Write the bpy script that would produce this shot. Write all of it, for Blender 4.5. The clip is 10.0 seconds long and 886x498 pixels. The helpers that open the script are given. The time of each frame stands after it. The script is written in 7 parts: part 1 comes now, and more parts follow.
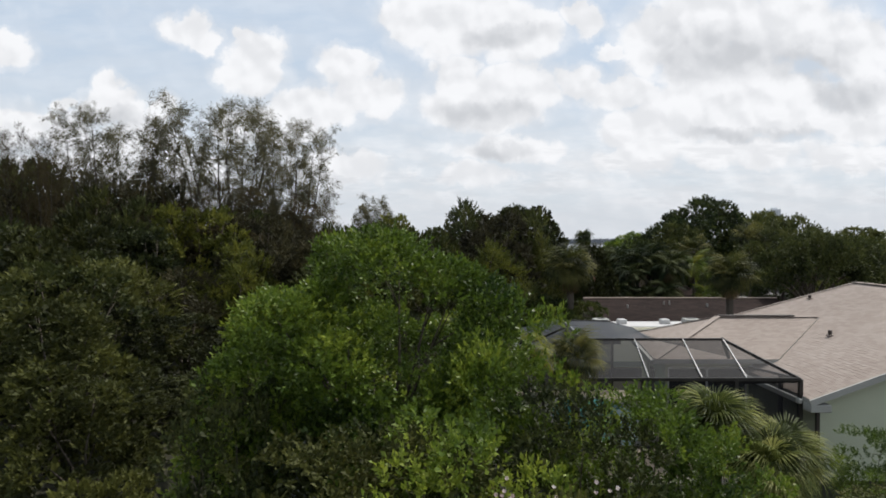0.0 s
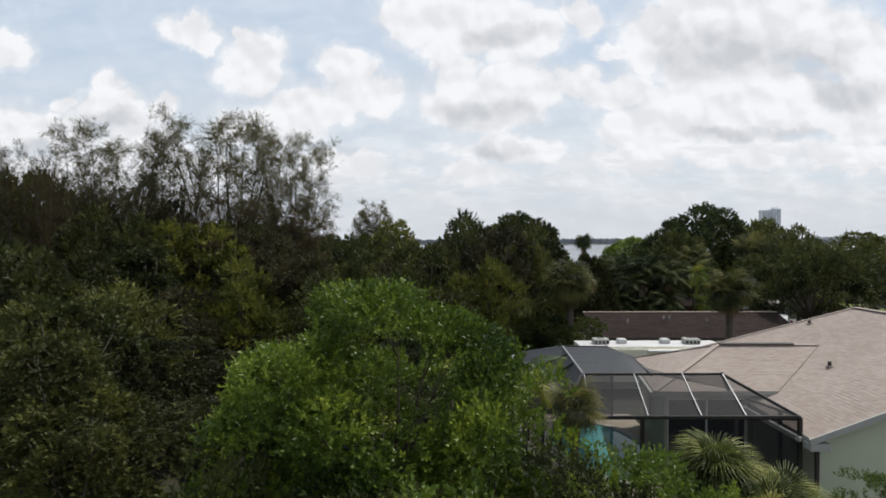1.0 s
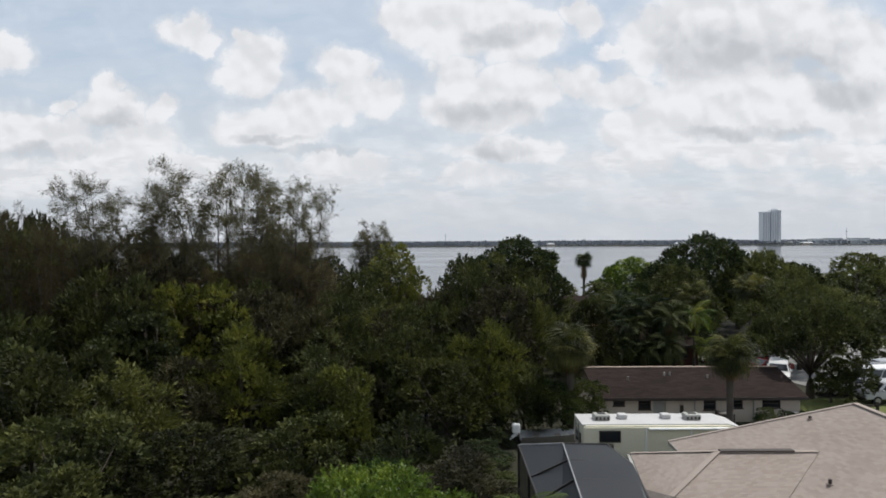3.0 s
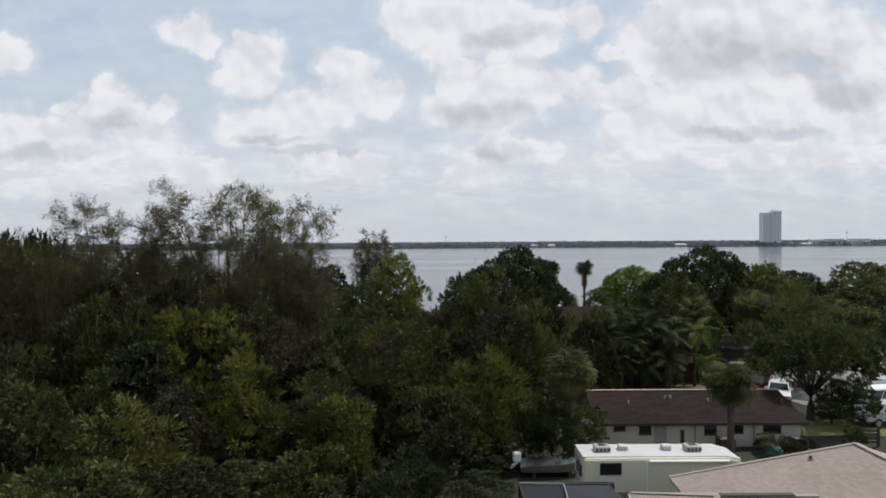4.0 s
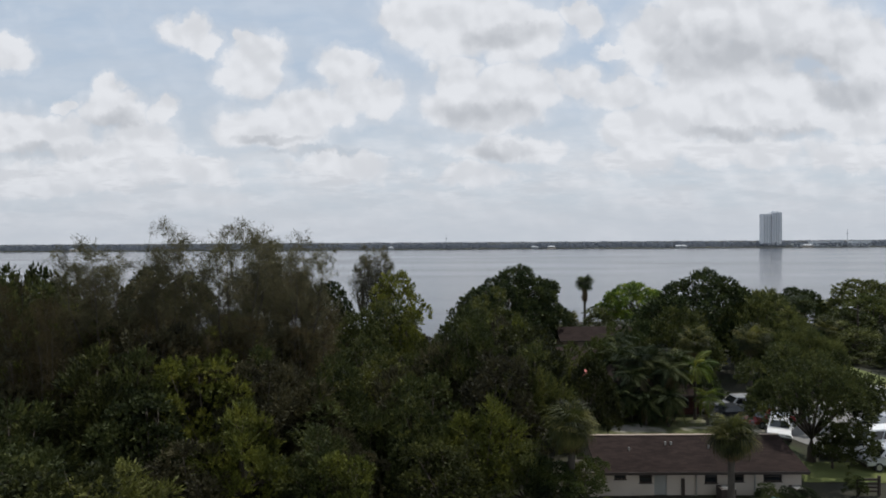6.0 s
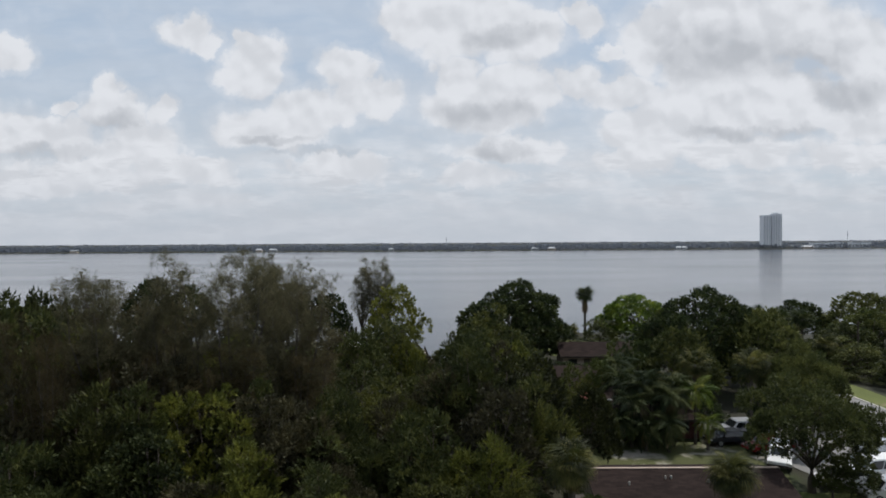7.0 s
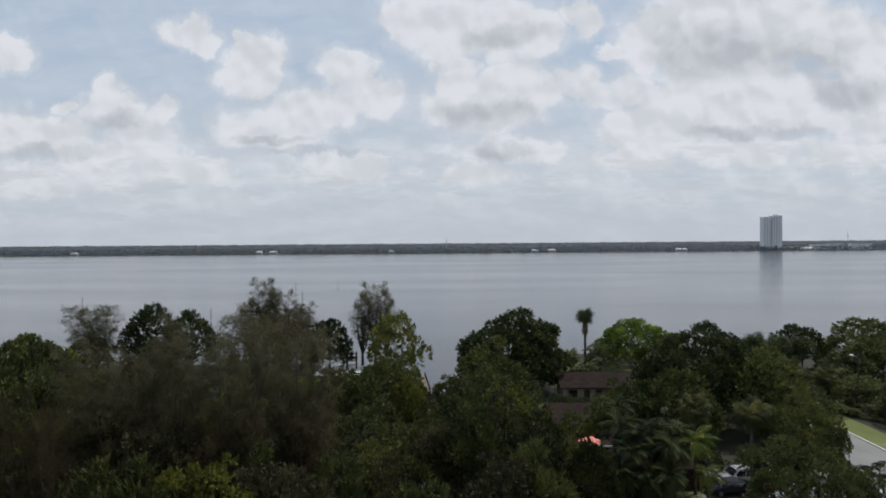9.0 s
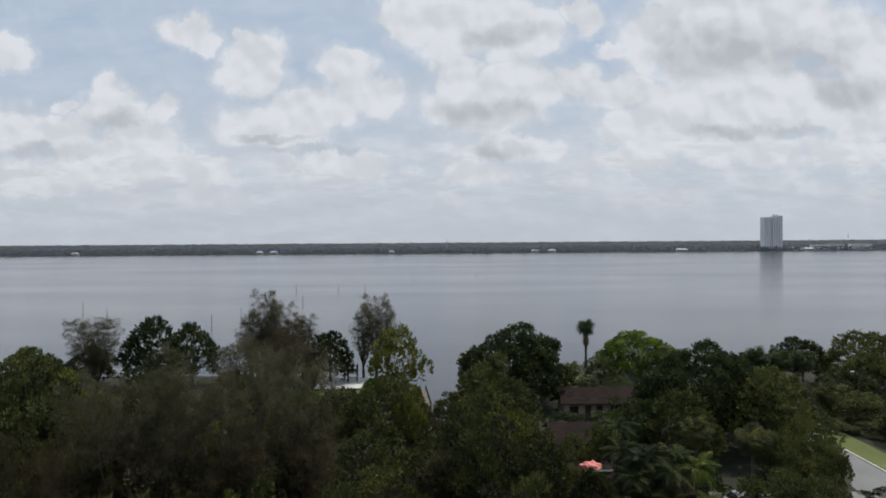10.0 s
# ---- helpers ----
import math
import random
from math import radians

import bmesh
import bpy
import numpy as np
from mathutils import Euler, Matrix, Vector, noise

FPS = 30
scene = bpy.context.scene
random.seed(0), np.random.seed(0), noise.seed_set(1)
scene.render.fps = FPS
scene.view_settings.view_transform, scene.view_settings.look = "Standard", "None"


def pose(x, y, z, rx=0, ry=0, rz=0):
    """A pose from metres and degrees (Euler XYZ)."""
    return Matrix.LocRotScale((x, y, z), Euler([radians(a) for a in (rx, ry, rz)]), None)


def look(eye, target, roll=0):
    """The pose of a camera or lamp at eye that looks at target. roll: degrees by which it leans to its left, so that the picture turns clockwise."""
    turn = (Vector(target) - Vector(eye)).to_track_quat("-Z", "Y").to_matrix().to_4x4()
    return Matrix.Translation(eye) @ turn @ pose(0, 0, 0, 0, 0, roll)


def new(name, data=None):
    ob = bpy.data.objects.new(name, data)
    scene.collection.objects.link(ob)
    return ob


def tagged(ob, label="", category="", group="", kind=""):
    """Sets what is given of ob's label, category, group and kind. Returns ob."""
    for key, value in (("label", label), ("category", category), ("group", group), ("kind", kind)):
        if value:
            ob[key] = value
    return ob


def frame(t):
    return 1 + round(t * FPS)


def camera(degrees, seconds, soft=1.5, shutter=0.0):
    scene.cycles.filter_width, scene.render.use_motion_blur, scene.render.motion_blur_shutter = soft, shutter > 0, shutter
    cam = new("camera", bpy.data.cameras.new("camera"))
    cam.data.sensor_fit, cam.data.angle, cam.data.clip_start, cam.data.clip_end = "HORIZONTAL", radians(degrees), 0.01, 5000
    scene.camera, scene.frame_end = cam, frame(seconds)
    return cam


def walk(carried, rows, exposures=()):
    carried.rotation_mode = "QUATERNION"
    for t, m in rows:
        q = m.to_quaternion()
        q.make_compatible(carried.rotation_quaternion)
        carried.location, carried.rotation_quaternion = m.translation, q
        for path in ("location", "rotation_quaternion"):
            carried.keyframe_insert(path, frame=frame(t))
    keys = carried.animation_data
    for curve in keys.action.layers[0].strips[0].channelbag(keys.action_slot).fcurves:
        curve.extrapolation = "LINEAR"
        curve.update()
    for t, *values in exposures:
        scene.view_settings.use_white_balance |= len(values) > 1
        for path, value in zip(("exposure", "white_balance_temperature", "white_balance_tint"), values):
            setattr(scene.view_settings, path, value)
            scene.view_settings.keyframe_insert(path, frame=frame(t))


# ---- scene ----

# ================= camera =================
cam = camera(72.0, 10.0, soft=1.75)
METRES, EYE, TILT, LEAN, TURN = 20.0, 8.7, -0.85, 0.0, 0.0
ROWS = [
    (0.0, 0.0, 0.0, 0.0, -0.0, 0.0, 0.0),
    (0.5, 0.0004, 0.0004, 0.0134, -0.0, -0.02, 0.03),
    (1.0, 0.0016, 0.0009, 0.054, 0.02, -0.06, 0.08),
    (1.5, 0.0017, 0.0013, 0.0932, 0.01, -0.08, 0.13),
    (2.0, 0.0014, 0.0014, 0.1348, 0.02, -0.04, 0.17),
    (2.5, 0.0023, 0.0007, 0.199, 0.03, 0.01, 0.23),
    (4.0, 0.0029, -0.0007, 0.3369, 0.11, 0.13, 0.35),
    (4.5, 0.0028, -0.0011, 0.3794, 0.11, 0.16, 0.36),
    (5.0, 0.0021, -0.0009, 0.4239, 0.12, 0.12, 0.34),
    (6.5, 0.0037, -0.0, 0.5544, 0.17, 0.09, 0.33),
    (7.0, 0.0034, -0.0007, 0.6205, 0.17, 0.14, 0.35),
    (7.5, 0.0035, -0.0008, 0.6641, 0.18, 0.12, 0.36),
    (8.0, 0.0044, -0.0007, 0.7324, 0.19, 0.12, 0.39),
    (8.5, 0.0063, -0.0023, 0.8036, 0.2, 0.15, 0.42),
    (9.0, 0.0061, -0.0017, 0.8661, 0.2, 0.11, 0.42),
    (9.5, 0.0032, -0.0003, 0.936, 0.21, 0.03, 0.41),
    (10.0, 0.0008, -0.0009, 0.9997, 0.23, -0.06, 0.4),
]
walk(cam, [(t, pose(0, 0, EYE, TILT, LEAN, TURN) @ pose(METRES * x, METRES * y, METRES * z, 90 + 0.625 * pitch, roll, 0.625 * yaw)) for t, x, y, z, yaw, pitch, roll in ROWS],
     [(0.0, 0.17, 6450, 10), (1.0, 0.15, 6450, 10), (2.5, 0.06, 6420, 10), (4.5, -0.04, 6350, 10), (7.0, -0.14, 6250, 10), (10.0, -0.2, 6200, 10)])

# ================= sky and sun =================
SUN_EL, SUN_AZ = 60.0, 58.0     # height, and degrees to the right of straight ahead
az = radians(SUN_AZ)
sun_way = Vector((math.sin(az) * math.cos(radians(SUN_EL)), math.cos(az) * math.cos(radians(SUN_EL)), math.sin(radians(SUN_EL))))
sun_data = bpy.data.lights.new("sun", "SUN")
sun_data.energy, sun_data.angle, sun_data.color = 3.6, radians(0.6), (1.0, 0.95, 0.87)
sun = new("sun", sun_data)
sun.matrix_world = look(sun_way * 100, (0, 0, 0))

world = bpy.data.worlds.new("world")
scene.world = world
world.use_nodes = True
WT = world.node_tree
WT.nodes.clear()


def wn(kind, **values):
    n = WT.nodes.new(kind)
    for k, v in values.items():
        n.inputs[k].default_value = v
    return n


def wmath(op, a, b=None, c=None, clamp=False):
    n = WT.nodes.new("ShaderNodeMath")
    n.operation, n.use_clamp = op, clamp
    for i, v in enumerate((a, b, c)):
        if v is None:
            continue
        if isinstance(v, (int, float)):
            n.inputs[i].default_value = v
        else:
            WT.links.new(v, n.inputs[i])
    return n.outputs[0]


def wmix(fac, a, b):
    n = WT.nodes.new("ShaderNodeMix")
    n.data_type = "RGBA"
    for i, v in ((0, fac), (6, a), (7, b)):
        if isinstance(v, tuple):
            n.inputs[i].default_value = (*v, 1)
        elif isinstance(v, (int, float)):
            n.inputs[i].default_value = v
        else:
            WT.links.new(v, n.inputs[i])
    return n.outputs[2]


def wstep(v, lo, hi):
    n = WT.nodes.new("ShaderNodeMapRange")
    n.interpolation_type = "SMOOTHSTEP"
    WT.links.new(v, n.inputs["Value"])
    n.inputs["From Min"].default_value, n.inputs["From Max"].default_value = lo, hi
    return n.outputs["Result"]


def wnoise(vec, scale, detail, rough=0.55):
    n = wn("ShaderNodeTexNoise", Scale=scale, Detail=detail, Roughness=rough)
    WT.links.new(vec, n.inputs["Vector"])
    return n.outputs["Fac"]


coord = WT.nodes.new("ShaderNodeTexCoord").outputs["Generated"]
sep = WT.nodes.new("ShaderNodeSeparateXYZ")
WT.links.new(coord, sep.inputs[0])
ahead = wmath("MAXIMUM", wmath("ABSOLUTE", sep.outputs[1]), 0.12)
SU = wmath("DIVIDE", sep.outputs[0], ahead)
SV = wmath("DIVIDE", wmath("MAXIMUM", sep.outputs[2], 0.0), ahead)
flat = WT.nodes.new("ShaderNodeCombineXYZ")
WT.links.new(SU, flat.inputs[0])
WT.links.new(SV, flat.inputs[1])
warp_a = wmath("MULTIPLY_ADD", wnoise(flat.outputs[0], 16.0, 8.0, 0.6), 0.07, -0.035)
flat_b = WT.nodes.new("ShaderNodeCombineXYZ")
WT.links.new(SU, flat_b.inputs[1])
WT.links.new(SV, flat_b.inputs[0])
flat_b.inputs[2].default_value = 3.7
warp_b = wmath("MULTIPLY_ADD", wnoise(flat_b.outputs[0], 18.0, 8.0, 0.6), 0.06, -0.03)
WU, WV = wmath("ADD", SU, warp_a), wmath("ADD", SV, warp_b)


def puff(cx, cy, rx, ry):
    """A soft mound of cloud: 1 in its middle, 0 at its rim."""
    du = wmath("MULTIPLY", wmath("SUBTRACT", WU, cx), 1 / rx)
    dv = wmath("MULTIPLY", wmath("SUBTRACT", WV, cy), 1 / ry)
    r2 = wmath("ADD", wmath("MULTIPLY", du, du), wmath("MULTIPLY", dv, dv))
    return wmath("SUBTRACT", 1.0, r2)


def bank(mounds):
    total = None
    for m in mounds:
        total = puff(*m) if total is None else wmath("MAXIMUM", total, puff(*m))
    return total


def billow(du, dv, scale, detail):
    """Rounded heads, as cumulus tops have; du, dv: where they are looked up, beside this place."""
    c = WT.nodes.new("ShaderNodeCombineXYZ")
    WT.links.new(wmath("ADD", wmath("ADD", SU, du), wmath("MULTIPLY", warp_b, 0.5)), c.inputs[0])
    WT.links.new(wmath("ADD", wmath("ADD", SV, dv), wmath("MULTIPLY", warp_a, 0.5)), c.inputs[1])
    n = WT.nodes.new("ShaderNodeTexVoronoi")
    n.feature, n.voronoi_dimensions, n.normalize = "SMOOTH_F1", "2D", False
    for k, v in (("Scale", scale), ("Detail", detail), ("Roughness", 0.45), ("Smoothness", 1.0)):
        n.inputs[k].default_value = v
    WT.links.new(c.outputs[0], n.inputs["Vector"])
    return wmath("SUBTRACT", 0.75, n.outputs["Distance"])


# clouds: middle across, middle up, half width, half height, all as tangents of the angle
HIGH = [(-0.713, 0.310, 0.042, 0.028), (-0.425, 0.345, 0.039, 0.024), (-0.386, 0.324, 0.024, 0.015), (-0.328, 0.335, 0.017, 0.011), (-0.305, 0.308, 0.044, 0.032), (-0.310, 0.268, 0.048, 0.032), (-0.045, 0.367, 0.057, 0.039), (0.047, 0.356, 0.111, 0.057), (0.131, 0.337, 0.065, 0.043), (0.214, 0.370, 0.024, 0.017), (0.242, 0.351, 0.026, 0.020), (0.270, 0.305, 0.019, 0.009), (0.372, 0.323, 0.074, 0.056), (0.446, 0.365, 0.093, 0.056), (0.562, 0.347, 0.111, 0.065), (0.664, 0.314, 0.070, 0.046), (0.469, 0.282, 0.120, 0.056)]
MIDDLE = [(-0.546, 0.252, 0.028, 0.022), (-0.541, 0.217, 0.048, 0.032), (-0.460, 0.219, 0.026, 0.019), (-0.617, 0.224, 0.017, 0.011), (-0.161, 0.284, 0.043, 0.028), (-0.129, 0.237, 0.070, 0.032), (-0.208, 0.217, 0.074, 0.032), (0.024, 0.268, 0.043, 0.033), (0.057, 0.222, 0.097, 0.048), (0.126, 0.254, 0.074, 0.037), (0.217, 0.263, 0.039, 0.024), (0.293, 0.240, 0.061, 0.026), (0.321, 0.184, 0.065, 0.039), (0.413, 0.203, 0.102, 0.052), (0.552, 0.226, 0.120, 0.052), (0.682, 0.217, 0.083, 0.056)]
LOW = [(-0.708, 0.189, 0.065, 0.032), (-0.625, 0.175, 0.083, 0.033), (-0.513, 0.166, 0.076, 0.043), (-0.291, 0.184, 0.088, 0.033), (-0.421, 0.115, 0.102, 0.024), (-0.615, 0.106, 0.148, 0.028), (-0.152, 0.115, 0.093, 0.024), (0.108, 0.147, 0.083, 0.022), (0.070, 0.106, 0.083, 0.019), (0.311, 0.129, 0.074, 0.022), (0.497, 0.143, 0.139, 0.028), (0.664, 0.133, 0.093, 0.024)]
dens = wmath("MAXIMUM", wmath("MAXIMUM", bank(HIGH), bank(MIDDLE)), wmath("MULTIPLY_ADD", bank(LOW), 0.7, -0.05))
dens = wmath("MAXIMUM", dens, -1.6)
heads = billow(0.0, 0.0, 17.0, 1.5)
heads_sunward = billow(0.006, 0.014, 17.0, 1.5)
fluff = wnoise(flat.outputs[0], 12.0, 9.0, 0.55)
body = wmath("ADD", wmath("ADD", dens, wmath("MULTIPLY", heads, 0.8)), wmath("MULTIPLY_ADD", fluff, 2.6, -1.05))
cover = wmath("MAXIMUM", wstep(body, -0.45, 0.62), wmath("MULTIPLY", wstep(body, -1.7, 0.3), 0.5))
# thin sheets near the horizon, wisps elsewhere
sheet_co = WT.nodes.new("ShaderNodeCombineXYZ")
WT.links.new(SU, sheet_co.inputs[0])
WT.links.new(wmath("MULTIPLY", SV, 4.2), sheet_co.inputs[1])
sheet = wnoise(sheet_co.outputs[0], 6.0, 8.0, 0.6)
low = wstep(SV, 0.23, 0.08)
cover2 = wmath("MULTIPLY", wstep(sheet, 0.22, 0.68), wmath("MULTIPLY_ADD", low, 0.72, 0.28))
cover = wmath("MAXIMUM", cover, cover2)
# grey undersides and thick middles; heads that face away from the sun are greyer
UNDER = [(0.446, 0.305, 0.088, 0.043), (0.589, 0.291, 0.065, 0.028), (0.070, 0.203, 0.079, 0.022), (0.098, 0.335, 0.048, 0.017), (-0.208, 0.146, 0.074, 0.006), (0.089, 0.145, 0.051, 0.013), (0.673, 0.235, 0.056, 0.024), (-0.643, 0.150, 0.102, 0.013), (-0.532, 0.203, 0.037, 0.015), (0.506, 0.175, 0.093, 0.011), (-0.282, 0.166, 0.056, 0.007)]
thick = wstep(wmath("ADD", bank(UNDER), wmath("MULTIPLY_ADD", wnoise(flat.outputs[0], 9.0, 7.0), 2.4, -1.2)), -1.3, 1.1)
relief = wstep(wmath("ADD", wmath("SUBTRACT", heads_sunward, heads), wmath("MULTIPLY_ADD", fluff, -0.9, 0.45)), -0.3, 0.34)
streak = wmath("MULTIPLY", wstep(wnoise(sheet_co.outputs[0], 9.0, 8.0, 0.6), 0.45, 0.62), wmath("MULTIPLY_ADD", low, 0.5, 0.04))
shade = wmath("MAXIMUM", wmath("ADD", wmath("MULTIPLY", thick, 0.55), wmath("MULTIPLY", relief, 0.42)), streak, clamp=True)

sky = WT.nodes.new("ShaderNodeTexSky")
sky.sky_type, sky.sun_disc = "NISHITA", False
sky.sun_elevation, sky.sun_rotation = radians(SUN_EL), radians(SUN_AZ)
sky.air_density, sky.dust_density, sky.ozone_density = 1.0, 1.5, 1.0
clear = WT.nodes.new("ShaderNodeVectorMath")
clear.operation = "SCALE"
WT.links.new(sky.outputs[0], clear.inputs[0])
clear.inputs["Scale"].default_value = 0.085
blue = wmix(0.8, clear.outputs[0], wmix(wstep(SV, 0.14, 0.36), (0.60, 0.67, 0.74), (0.55, 0.65, 0.765)))
cloud = wmix(shade, (0.84, 0.845, 0.86), (0.53, 0.545, 0.57))
mixed = wmix(cover, blue, cloud)
hazy = wmix(wmath("MULTIPLY", wstep(SV, 0.14, 0.0), 0.75), mixed, (0.57, 0.60, 0.645))
bg = WT.nodes.new("ShaderNodeBackground")
WT.links.new(hazy, bg.inputs["Color"])
bg.inputs["Strength"].default_value = 1.0
out = WT.nodes.new("ShaderNodeOutputWorld")
WT.links.new(bg.outputs[0], out.inputs["Surface"])

# ================= materials =================


def material(name, c1, c2, rough=0.7, scale=2.0, fine=40.0, bump=0.0, metal=0.0, spec=0.4, spots=None, per_object=0.0, per_island=0.0, dist=0.01):
    """Two colours mixed by coarse and fine noise in world metres; spots: a third colour in patches."""
    m = bpy.data.materials.new(name)
    m.use_nodes = True
    nt = m.node_tree
    b = nt.nodes["Principled BSDF"]
    b.inputs["Roughness"].default_value, b.inputs["Metallic"].default_value = rough, metal
    b.inputs["Specular IOR Level"].default_value = spec
    co = nt.nodes.new("ShaderNodeNewGeometry").outputs["Position"]

    def noisy(sc, detail=4.0):
        n = nt.nodes.new("ShaderNodeTexNoise")
        n.inputs["Scale"].default_value, n.inputs["Detail"].default_value = sc, detail
        nt.links.new(co, n.inputs["Vector"])
        return n.outputs["Fac"]

    def calc(op, a, bb, clamp=False):
        n = nt.nodes.new("ShaderNodeMath")
        n.operation, n.use_clamp = op, clamp
        for i, v in enumerate((a, bb)):
            if isinstance(v, (int, float)):
                n.inputs[i].default_value = v
            else:
                nt.links.new(v, n.inputs[i])
        return n.outputs[0]

    def blend(f, a, bb):
        n = nt.nodes.new("ShaderNodeMix")
        n.data_type = "RGBA"
        nt.links.new(f, n.inputs[0])
        for i, v in ((6, a), (7, bb)):
            if isinstance(v, tuple):
                n.inputs[i].default_value = (*v, 1)
            else:
                nt.links.new(v, n.inputs[i])
        return n.outputs[2]

    big, small = noisy(scale), noisy(fine)
    f = calc("ADD", calc("MULTIPLY", big, 0.65), calc("MULTIPLY", small, 0.5))
    if per_object:
        f = calc("ADD", f, calc("MULTIPLY", calc("SUBTRACT", nt.nodes.new("ShaderNodeObjectInfo").outputs["Random"], 0.5), per_object))
    if per_island:
        f = calc("ADD", f, calc("MULTIPLY", calc("SUBTRACT", nt.nodes.new("ShaderNodeNewGeometry").outputs["Random Per Island"], 0.5), per_island))
    wide = nt.nodes.new("ShaderNodeMapRange")
    nt.links.new(f, wide.inputs[0])
    wide.inputs["From Min"].default_value, wide.inputs["From Max"].default_value = 0.3, 0.85
    col = blend(wide.outputs[0], c1, c2)
    if spots:
        patch = nt.nodes.new("ShaderNodeMapRange")
        nt.links.new(noisy(spots[1], 6.0), patch.inputs[0])
        patch.inputs["From Min"].default_value, patch.inputs["From Max"].default_value = spots[2], spots[2] + 0.1
        col = blend(patch.outputs[0], col, spots[0])
    nt.links.new(col, b.inputs["Base Color"])
    if bump:
        bp = nt.nodes.new("ShaderNodeBump")
        bp.inputs["Strength"].default_value, bp.inputs["Distance"].default_value = bump, dist
        nt.links.new(small, bp.inputs["Height"])
        nt.links.new(bp.outputs[0], b.inputs["Normal"])
    return m


def leaf_material(name, c1, c2, c3, trans=0.35, rough=0.6, gloss=0.2, tint=0.6):
    """Leaves: colours vary leaf by leaf and tree by tree; light comes through them."""
    m = bpy.data.materials.new(name)
    m.use_nodes = True
    nt = m.node_tree
    b = nt.nodes["Principled BSDF"]
    b.inputs["Roughness"].default_value, b.inputs["Specular IOR Level"].default_value = rough, gloss
    g = nt.nodes.new("ShaderNodeNewGeometry")
    n = nt.nodes.new("ShaderNodeTexNoise")
    n.inputs["Scale"].default_value, n.inputs["Detail"].default_value = 0.6, 4.0
    nt.links.new(g.outputs["Position"], n.inputs["Vector"])
    a = nt.nodes.new("ShaderNodeMath")
    a.operation = "MULTIPLY_ADD"
    nt.links.new(g.outputs["Random Per Island"], a.inputs[0])
    a.inputs[1].default_value = 0.16
    o = nt.nodes.new("ShaderNodeObjectInfo")
    q = nt.nodes.new("ShaderNodeMath")
    q.operation = "MULTIPLY_ADD"
    nt.links.new(o.outputs["Random"], q.inputs[0])
    q.inputs[1].default_value = tint
    q.inputs[2].default_value = -0.08 - tint / 2
    nt.links.new(q.outputs[0], a.inputs[2])
    s = nt.nodes.new("ShaderNodeMath")
    s.operation = "ADD"
    nt.links.new(a.outputs[0], s.inputs[0])
    nt.links.new(n.outputs["Fac"], s.inputs[1])
    r = nt.nodes.new("ShaderNodeValToRGB")
    r.color_ramp.elements[0].position, r.color_ramp.elements[0].color = 0.28, (*c1, 1)
    r.color_ramp.elements[1].position, r.color_ramp.elements[1].color = 0.80, (*c3, 1)
    e = r.color_ramp.elements.new(0.52)
    e.color = (*c2, 1)
    nt.links.new(s.outputs[0], r.inputs[0])
    nt.links.new(r.outputs[0], b.inputs["Base Color"])
    t = nt.nodes.new("ShaderNodeBsdfTranslucent")
    nt.links.new(r.outputs[0], t.inputs["Color"])
    mx = nt.nodes.new("ShaderNodeMixShader")
    mx.inputs[0].default_value = trans
    nt.links.new(b.outputs[0], mx.inputs[1])
    nt.links.new(t.outputs[0], mx.inputs[2])
    nt.links.new(mx.outputs[0], nt.nodes["Material Output"].inputs["Surface"])
    return m


def glass_material(name, colour, rough=0.06):
    m = bpy.data.materials.new(name)
    m.use_nodes = True
    b = m.node_tree.nodes["Principled BSDF"]
    b.inputs["Base Color"].default_value = (*colour, 1)
    b.inputs["Roughness"].default_value, b.inputs["Specular IOR Level"].default_value = rough, 0.7
    return m


def screen_material(name, fac, colour, sheen=0.05):
    """Fly screen: fine dark threads with holes between."""
    m = bpy.data.materials.new(name)
    m.use_nodes = True
    nt = m.node_tree
    b = nt.nodes["Principled BSDF"]
    b.inputs["Base Color"].default_value = (*colour, 1)
    b.inputs["Roughness"].default_value, b.inputs["Specular IOR Level"].default_value = 0.6, sheen
    t = nt.nodes.new("ShaderNodeBsdfTransparent")
    mx = nt.nodes.new("ShaderNodeMixShader")
    mx.inputs[0].default_value = fac
    nt.links.new(t.outputs[0], mx.inputs[1])
    nt.links.new(b.outputs[0], mx.inputs[2])
    nt.links.new(mx.outputs[0], nt.nodes["Material Output"].inputs["Surface"])
    return m


LEAF_BRIGHT = leaf_material("bright_leaf", (0.018, 0.038, 0.007), (0.112, 0.168, 0.021), (0.33, 0.37, 0.045), trans=0.35, rough=0.45, gloss=0.3, tint=0.1)
LEAF_MID = leaf_material("mid_leaf", (0.014, 0.020, 0.006), (0.050, 0.060, 0.017), (0.135, 0.136, 0.034), trans=0.3, tint=0.25)
LEAF_OLIVE = leaf_material("olive_leaf", (0.013, 0.016, 0.005), (0.046, 0.051, 0.013), (0.132, 0.135, 0.031), trans=0.3, tint=0.35)
LEAF_LIME = leaf_material("yellow_green_leaf", (0.026, 0.033, 0.007), (0.092, 0.102, 0.018), (0.21, 0.205, 0.036), trans=0.35, tint=0.2)
LEAF_GARDEN = leaf_material("fresh_green_leaf", (0.020, 0.027, 0.009), (0.068, 0.079, 0.023), (0.165, 0.168, 0.048), trans=0.32, tint=0.25)
LEAF_RUST = leaf_material("brown_green_leaf", (0.018, 0.017, 0.009), (0.050, 0.046, 0.022), (0.115, 0.10, 0.045), trans=0.3, tint=0.2)
LEAF_DARK = leaf_material("dark_leaf", (0.014, 0.023, 0.008), (0.041, 0.056, 0.015), (0.115, 0.125, 0.030), trans=0.3, tint=0.3)
